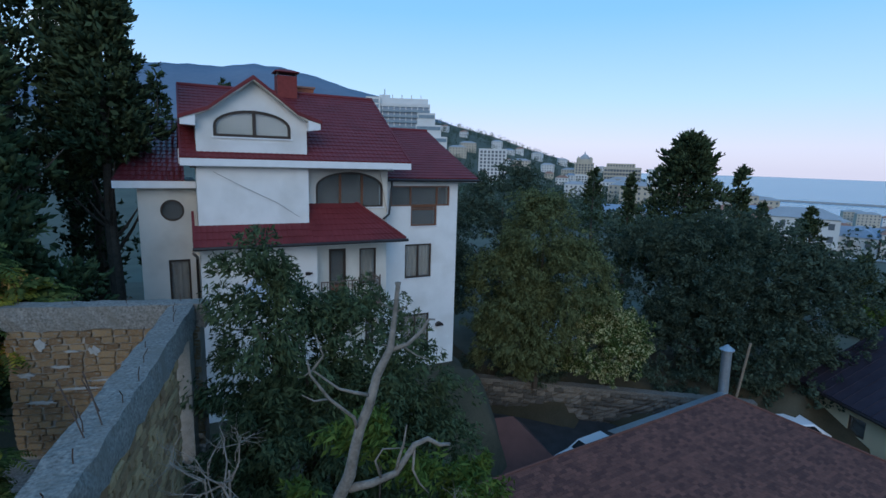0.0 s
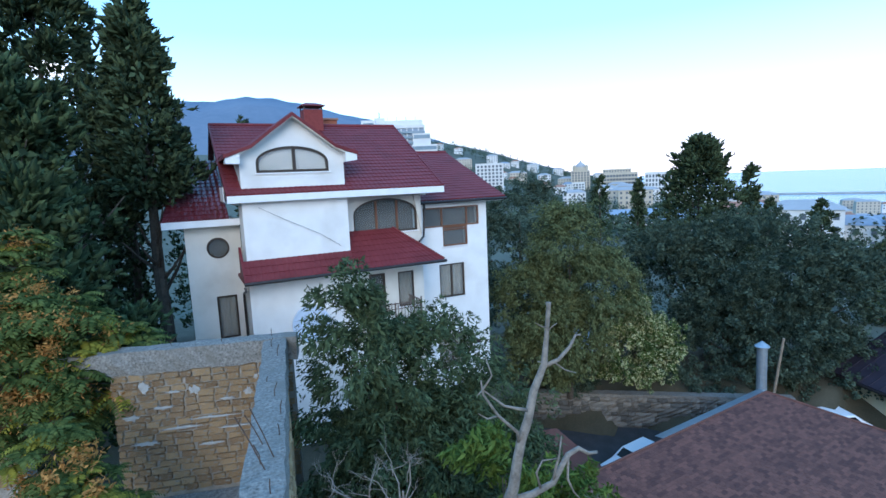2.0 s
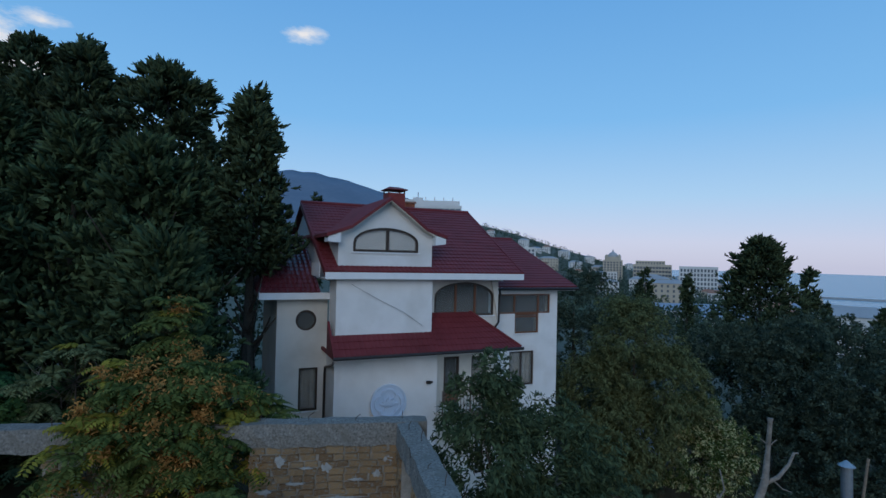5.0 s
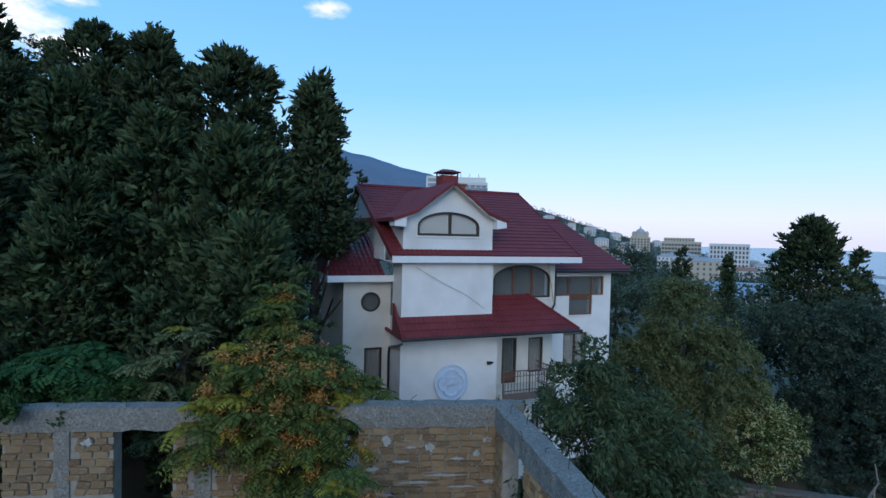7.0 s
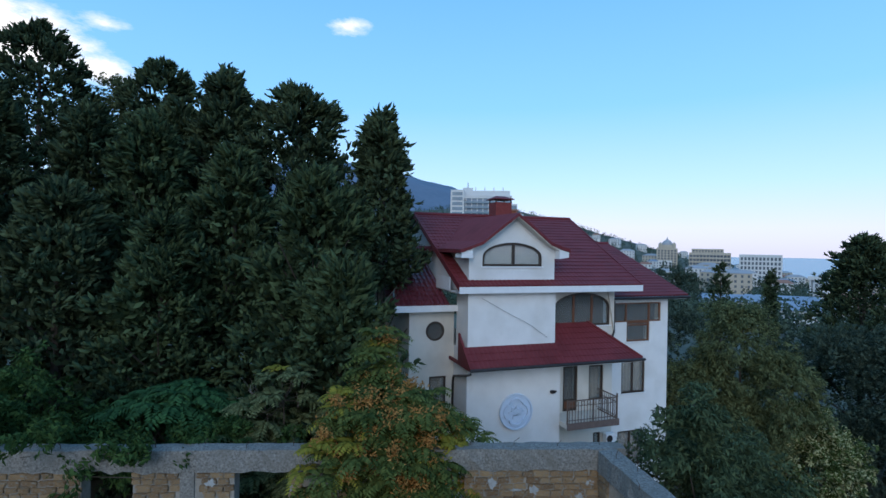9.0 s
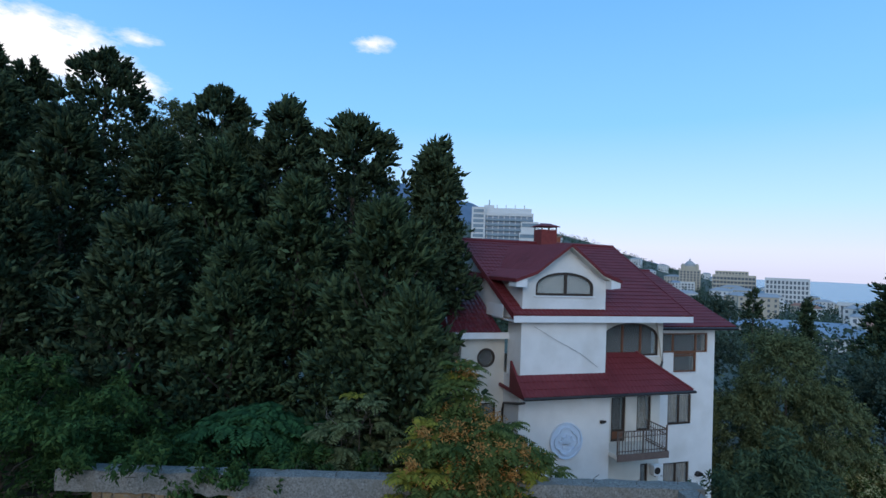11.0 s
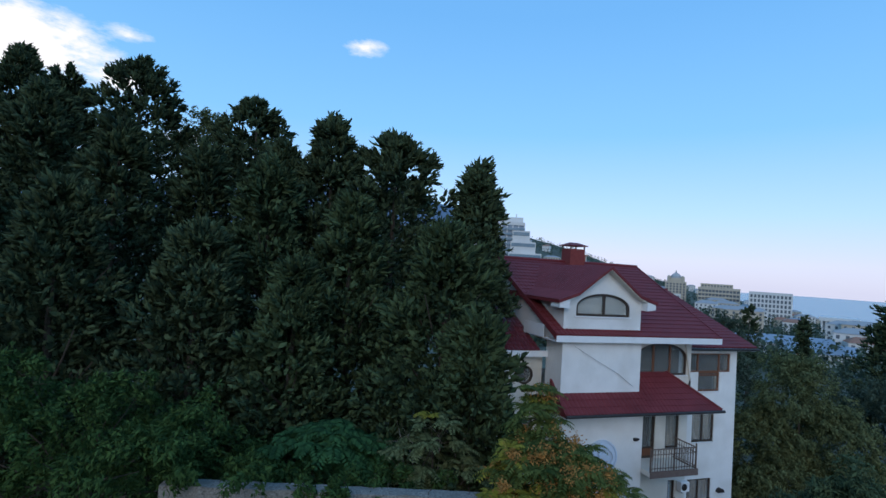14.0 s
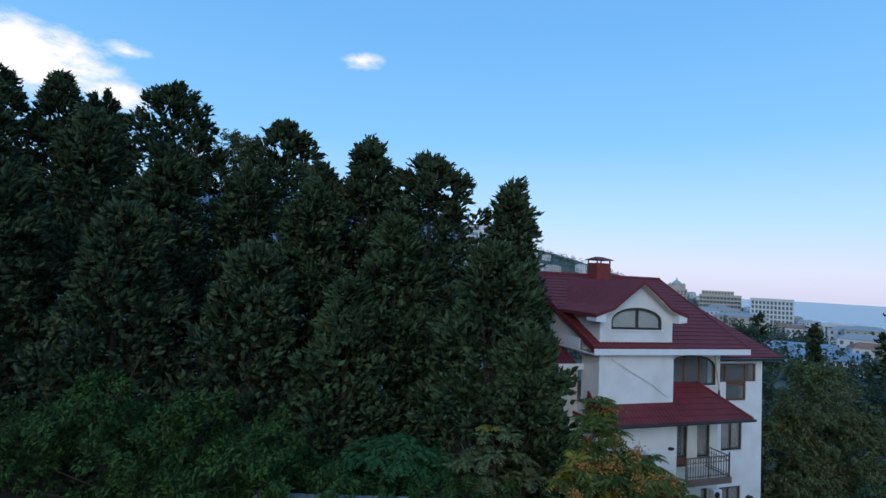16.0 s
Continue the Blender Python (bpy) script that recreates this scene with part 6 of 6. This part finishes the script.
# ---- pale yellow house ----
yh = thing("yellow_house", "pale yellow house with a dark violet metal roof", "house", (34, 13, -7))
YA, YB = Vector((30.6, 17.9, 0)), Vector((28.4, 9.9, 0))
d = (YB - YA).normalized()
MY = Matrix.Translation((YA.x, YA.y, -1.15)) @ Matrix.Rotation(math.atan2(d.y, d.x), 4, "Z") @ Matrix.Scale(1.17, 4)
part("wall", wall_with_holes(Solid(MY), 0, 9, -6.5, -2.1, 0, 0.25, [(2.2, 3.1, -3.6, -2.7)]).box(0, 0.25, 0.25, 9, -6.5, -2.1).box(0.25, 9, 8.7, 9, -6.5, -2.1), M_YELLOW, yh)
wdw = part("window", wall_with_holes(Solid(MY), 2.2, 3.1, -3.6, -2.7, 0.05, 0.12, [(2.27, 3.03, -3.53, -2.77)]), M_BROWN, yh)
part("pane", Solid(MY).box(2.27, 3.03, 0.08, 0.09, -3.53, -2.77), M_GLASS, wdw)
part("room_shade_sheet", Solid(MY).box(2.2, 3.1, 0.5, 0.52, -3.6, -2.7), M_ROOM_SHADE, wdw)
part("roof", Solid(MY).slab([(-0.5, -0.6, -2.0), (-0.5, 4.5, 0.9), (9.5, 4.5, 0.9), (9.5, -0.6, -2.0)][::-1], 0.12).slab([(-0.5, 4.5, 0.9), (-0.5, 9.6, -2.0), (9.5, 9.6, -2.0), (9.5, 4.5, 0.9)][::-1], 0.12), M_PURPLE, yh)
for k in range(20):
    x = -0.4 + k * 0.52
    part("standing_seam", Solid(MY).add([(x, -0.6, -2.0), (x + 0.03, -0.6, -2.0), (x + 0.03, 4.5, 0.9), (x, 4.5, 0.9), (x, -0.6, -1.96), (x + 0.03, -0.6, -1.96), (x + 0.03, 4.5, 0.94), (x, 4.5, 0.94)], [(4, 5, 6, 7), (0, 1, 5, 4), (1, 2, 6, 5), (3, 0, 4, 7)]), M_PURPLE, yh)
part("gutter", Solid(MY).tube([(-0.55, -0.66, -2.1), (9.5, -0.66, -2.1)], 0.07, 8), M_GUTTER, yh)
part("gable", Solid(MY).add([(0.02, 0, -2.15), (0.02, 9, -2.15), (0.02, 4.5, 0.7)], [(0, 2, 1)]), M_YELLOW, yh)
shed = thing("garden_shed", "small dark shed with a grey sheet roof among the trees", "shed", (17.6, 27.5, -4.2))
part("wall", Solid().box(16.3, 19, 26.8, 29, -4.6, -2.3), M_BARK, shed)
part("roof", Solid().slab([(16.0, 26.4, -2.2), (19.3, 26.4, -2.3), (19.3, 29.2, -1.7), (16.0, 29.2, -1.6)], 0.06), M_CITY_GREY, shed)


# ---- shingles ----
def shingles(a, b, c, d, near):
    """Courses of bitumen tabs on the slope a-b (eave) to d-c (ridge): singles inside the near stretch, the rest joined."""
    r = np.random.default_rng(12)
    ev, up = (b - a), ((d + c) / 2 - (a + b) / 2)
    nor = (b - a).cross(d - a).normalized()
    rows = int(up.length / 0.16)
    tab = Solid().add([(-0.5, 0, 0.016), (0.5, 0, 0.016), (0.5, 1.15, 0.004), (-0.5, 1.15, 0.004), (-0.5, 0, 0), (0.5, 0, 0)], [(0, 1, 2, 3), (4, 5, 1, 0), (5, 2, 1), (4, 0, 3)])
    tab_mesh = mesh_of("shingle", tab, M_SHINGLE_ONE)
    rest, singles = Solid(), 0
    for i in range(rows):
        q = i / rows
        left, right = a + (d - a) * q, b + (c - b) * q
        e = (right - left).normalized()
        u = (up - e * up.dot(e)).normalized()
        n = int((right - left).length / 0.3)
        for k in range(n):
            w = 0.285
            p = left + e * (0.15 + k * 0.3 + (0.15 if i % 2 else 0)) + nor * 0.006
            h = 0.16 + (0.03 if r.random() < 0.5 else 0.0)
            m = Matrix(((e.x * w, u.x * h, nor.x, p.x), (e.y * w, u.y * h, nor.y, p.y), (e.z * w, u.z * h, nor.z, p.z), (0, 0, 0, 1)))
            if near(p) and singles < 300:
                ob = part("shingle", tab_mesh, None, low_house)
                ob.matrix_basis = m
                singles += 1
            else:
                k0 = len(rest.v)
                rest.v += [tuple(m @ Vector(v)) for v in tab.v]
                rest.f += [tuple(j + k0 for j in f) for f in tab.f]
    tagged(part("shingle_field", rest, M_SHINGLE, low_house), kind="stuff")


shingles(EL, ER, A, L, lambda p: p.y < 9.5 and 8 < p.x < 14)


# ---- the town ----
def spot(az, dist):
    return -6 + dist * math.sin(radians(az)), 0.5 + dist * math.cos(radians(az))


def block(name, label, az, dist, z0, z1, width, depth, floors, cols, wall, yaw=None, group="", band=False, category="building", rail=None, core=None):
    """A block of flats with recessed window bays and balcony slabs, facing the viewer."""
    x, y = spot(az, dist)
    th = thing(name, label, category, (x, y, z0), group)
    m = Matrix.Translation((x, y, 0)) @ Matrix.Rotation(radians(-az if yaw is None else yaw), 4, "Z")
    w, fh = width / 2, (z1 - z0) / (floors + 0.6)
    part("core", Solid(m).box(-w + 0.3, w - 0.3, 0.6, depth, z0 - 12, z1 - 0.3 * fh), core or M_CITY_PANE, th)
    s = Solid(m).box(-w, w, 0.0, depth, z1 - 0.6 * fh, z1).box(-w, -w + 0.5, 0.3, depth, z0 - 12, z1).box(w - 0.5, w, 0.3, depth, z0 - 12, z1).box(-w, w, depth - 0.3, depth, z0 - 12, z1).box(-w, w, 0.0, depth, z0 - 12, z0)
    part("wall", s, wall, th)
    for k in range(floors):
        z = z0 + k * fh
        part("balcony", Solid(m).box(-w, w, -0.6 if band else 0.25, 0.6, z, z + fh * (0.42 if band else 0.34)), rail or wall, th)
    for k in range(cols + 1):
        xx = -w + 0.4 + (width - 0.8) * k / cols
        ww_ = width / cols * (0.09 if band else 0.2)
        part("pier", Solid(m).box(xx - ww_, xx + ww_, 0.1, 0.6, z0 - 12, z1), wall, th)
    return th, m


# white terraced hotel up the hill
th, m = block("terraced_hotel", "white terraced hotel with glazed balconies on the hill", 19.3, 300, 16, 41.5, 34, 18, 8, 10, M_CITY_WHITE, band=True, rail=M_CITY_GLASS, core=M_CITY_BLUE)
part("side_tower", Solid(m).box(-19, -11, -2.5, 14, 4, 44.5), M_CITY_WHITE, th)
for k in range(9):
    part("window", Solid(m).box(-18, -12, -2.6, -2.45, 18 + k * 2.9, 19.9 + k * 2.9), M_CITY_GLASS, th)
for k in range(3):
    part("terrace", Solid(m).box(10 - k * 1.0, 20 + k * 3.5, -1.5 - k, 14, 4, 36.5 - k * 6.5), M_CITY_WHITE, th)
    part("terrace_glazing", Solid(m).box(10.4 - k * 1.0, 19.6 + k * 3.5, -1.7 - k, -1.45 - k, 33.6 - k * 6.5, 35.6 - k * 6.5), M_CITY_GLASS, th)
part("roof_storey", Solid(m).box(-14, 16, 3, 15, 41.5, 44.6), M_CITY_WHITE, th)
part("roof_pavilion", Solid(m).box(-12, -6, 5, 12, 44.2, 46.5), M_CITY_WHITE, th)
part("mast", Solid(m).tube([(-9, 8, 46), (-9, 8, 50)], 0.3, 6), M_CITY_GREY, th)
for k in range(5):
    part("roof_post", Solid(m).box(-10 + k * 5.4, -9.5 + k * 5.4, 3.2, 3.7, 44.2, 46.6), M_CITY_WHITE, th)
block("apartment_block", "pale apartment block below the hill", 29.4, 420, -3, 21, 22, 14, 8, 7, M_CITY_WHITE, group="town blocks")
# domed tower
th, m = block("domed_tower", "tan apartment tower crowned by a small dome", 39.1, 620, -12, 13, 21, 18, 8, 6, M_CITY_TAN)
part("upper_storey", Solid(m).box(-8, 8, 2, 16, 13, 17), M_CITY_TAN, th)
part("dome", Solid(m).tube([(0, 8, 17), (0, 8, 19), (0, 8, 21.5), (0, 8, 23), (0, 8, 26)], [6, 5.6, 3.4, 1.0, 0.2], 14), M_CITY_GREY, th)
for sx in (-7, 7):
    part("corner_turret", Solid(m).tube([(sx, 3, 13), (sx, 3, 18), (sx, 3, 20)], [2, 2, 0.2], 8), M_CITY_TAN, th)
block("white_annex", "white stepped annex in front of the tower", 38.9, 580, -18, 0, 13, 10, 6, 4, M_CITY_WHITE, group="town blocks")
block("long_hotel", "long cream hotel with rows of balconies", 43.0, 600, -18, 9, 39, 16, 6, 12, M_CITY_TAN, band=True)
block("long_hotel_roof", "set-back top storey of the cream hotel", 42.8, 608, 7, 13, 30, 10, 2, 10, M_CITY_TAN, group="town blocks")
block("corner_hotel", "pale ornate hotel near the sea", 47.3, 560, -16, 8, 34, 16, 5, 11, M_CITY_WHITE)
block("white_terrace_house", "white flat-roofed building among the cypresses", 66.5, 150, -20, -10.5, 22, 12, 2, 6, M_CITY_WHITE)
# colonnaded theatre
x, y = spot(52.4, 430)
th = thing("colonnade", "white colonnaded hall near the sea", "building", (x, y, -20))
m = Matrix.Translation((x, y, 0)) @ Matrix.Rotation(radians(-52), 4, "Z")
part("core", Solid(m).box(-10, 10, 3, 14, -32, -7), M_CITY_GREY, th)
part("entablature", Solid(m).box(-11, 11, -0.5, 14, -8, -5.5), M_CITY_WHITE, th)
part("base", Solid(m).box(-12, 12, -1, 14, -32, -17), M_CITY_WHITE, th)
for k in range(9):
    part("column", Solid(m).tube([(-9.6 + 2.4 * k, 0.6, -17), (-9.6 + 2.4 * k, 0.6, -8)], 0.6, 8), M_CITY_WHITE, th)
# blue roofed halls
for az, dist, z, w, dp in ((50.6, 205, -8.5, 20, 14), (49.0, 250, -10, 26, 16), (44.6, 230, -9, 20, 14), (57.0, 420, -20, 30, 14)):
    x, y = spot(az, dist)
    th = thing("market_hall", "low white hall with a shallow blue-grey roof", "building", (x, y, z - 5), "low halls of the town")
    m = Matrix.Translation((x, y, 0)) @ Matrix.Rotation(radians(-az + 12), 4, "Z")
    part("wall", Solid(m).box(-w / 2, w / 2, 0, dp, z - 16, z), M_CITY_WHITE, th)
    part("roof", Solid(m).slab([(-w / 2 - 0.6, -0.6, z), (w / 2 + 0.6, -0.6, z), (w / 2 + 0.6, dp / 2, z + 2.4), (-w / 2 - 0.6, dp / 2, z + 2.4)], 0.3).slab([(-w / 2 - 0.6, dp / 2, z + 2.4), (w / 2 + 0.6, dp / 2, z + 2.4), (w / 2 + 0.6, dp + 0.6, z), (-w / 2 - 0.6, dp + 0.6, z)], 0.3), M_CITY_BLUE, th)
    for k in range(7):
        xx = -w / 2 + w * (k + 0.5) / 7
        part("window", Solid(m).box(xx - w * 0.04, xx + w * 0.04, -0.05, 0.1, z - 2.6, z - 0.9), M_CITY_PANE, th)


def small_house(w, dp, h, wall, roof_mat, name="town_house"):
    th = thing(name, "small town house among trees", "house", (0, 0, 0), "houses of the town")
    part("wall", Solid().box(-w / 2, w / 2, 0, dp, -6, h), wall, th)
    part("roof", Solid().add([(-w / 2 - 0.4, -0.4, h), (w / 2 + 0.4, -0.4, h), (w / 2 + 0.4, dp + 0.4, h), (-w / 2 - 0.4, dp + 0.4, h), (-w / 4, dp / 2, h + 2.2), (w / 4, dp / 2, h + 2.2)], [(0, 1, 5, 4), (1, 2, 5), (2, 3, 4, 5), (3, 0, 4), (3, 2, 1, 0)]), roof_mat, th)
    for f in range(max(1, int(h / 3))):
        for k in range(max(2, int(w / 3))):
            xx = -w / 2 + w * (k + 0.5) / max(2, int(w / 3))
            part("window", Solid().box(xx - 0.6, xx + 0.6, -0.05, 0.1, h - 2.4 - 3 * f, h - 0.9 - 3 * f), M_CITY_PANE, th)
    return th


kinds = [small_house(12, 9, 7, M_CITY_WHITE, M_CITY_RED), small_house(16, 10, 10, M_CITY_WHITE, M_CITY_GREY), small_house(10, 8, 5, M_CITY_TAN, M_CITY_RED), small_house(20, 11, 12, M_CITY_TAN, M_CITY_GREY), small_house(14, 9, 6, M_CITY_WHITE, M_CITY_BLUE)]
r = np.random.default_rng(33)
spots = []
for k in range(190):
    az = 21 + 47 * r.random() ** 0.9
    dist = (320 + 850 * r.random()) if az < 52 else (230 + 560 * r.random())
    if az < 40:
        dist = 380 + 520 * r.random()
        if r.random() < 0.5:
            continue
    x, y = spot(az, dist)
    spots.append((x, y, ground_z(x, y), -az + 40 * (r.random() - 0.5), int(r.integers(5))))
for k in range(64):
    az, dist = 54 + 18 * r.random(), 240 + 200 * r.random()
    x, y = spot(az, dist)
    spots.append((x, y, ground_z(x, y) - 1, -az + 40 * (r.random() - 0.5), int(r.integers(5))))
for k in range(16):
    az, dist = 59 + 12 * r.random(), 150 + 90 * r.random()
    x, y = spot(az, dist)
    spots.append((x, y, ground_z(x, y) - 1.5, -az + 30 * (r.random() - 0.5), (0, 1, 4)[int(r.integers(3))]))
for k, (x, y, z, yaw, kind) in enumerate(spots):
    m = pose(x, y, max(z, SEA_Z + 2) + 0.5, 0, 0, yaw)
    if k < 5:
        kinds[k].matrix_basis = m
    else:
        copy_thing(kinds[kind], m)

# breakwater
x, y = spot(66, 1150)
s = Solid(Matrix.Translation((x, y, 0)) @ Matrix.Rotation(radians(-62), 4, "Z")).box(-220, 260, 0, 12, SEA_Z - 2, SEA_Z + 3)
solid_thing("breakwater", s, M_CITY_GREY, "low grey breakwater in the bay", "pier")

# far woods between the houses
r = np.random.default_rng(77)
n = 3600
az = 12 + 62 * r.random(n) ** 1.15
dist = 150 + 1050 * r.random(n) ** 1.3
cx, cy = -6 + dist * np.sin(np.radians(az)), 0.5 + dist * np.cos(np.radians(az))
cz = np.array([ground_z(a, b) for a, b in zip(cx, cy)])
ok = (cz > SEA_Z + 3) & ((az < 50) | (r.random(n) < 0.6))
cx, cy, cz, dist = cx[ok], cy[ok], cz[ok], dist[ok]
hgt = 4 + 6 * r.random(len(cx))
per = 50
ang, v1 = r.random((len(cx), per)) * 2 * np.pi, r.random((len(cx), per))
slim = np.where(r.random(len(cx)) < 0.25, 0.2, 0.45)
rad = (hgt * slim)[:, None] * np.sqrt(np.clip(1 - (2 * v1 - 0.9) ** 2 * 0.8, 0, 1)) * (0.7 + 0.4 * r.random((len(cx), per)))
pts = np.stack([cx[:, None] + rad * np.cos(ang), cy[:, None] + rad * np.sin(ang), (cz - 0.5)[:, None] + hgt[:, None] * (0.1 + 0.9 * v1)], -1).reshape(-1, 3)
size = np.repeat(hgt * 0.15, per) * (0.7 + 0.6 * r.random(len(pts)))
mid = np.repeat(np.stack([cx, cy, cz + hgt * 0.3], 1), per, 0)
v, q = leaf_quads(pts, r.normal(size=pts.shape), size, size * 0.7, r, unit(pts - mid) + 0.4 * r.normal(size=pts.shape))
wood = new("woodland", arrays_mesh("woodland", v, q, M_DARKLEAF))
tagged(wood, "dark green trees scattered between the town's houses", "woodland", kind="stuff")
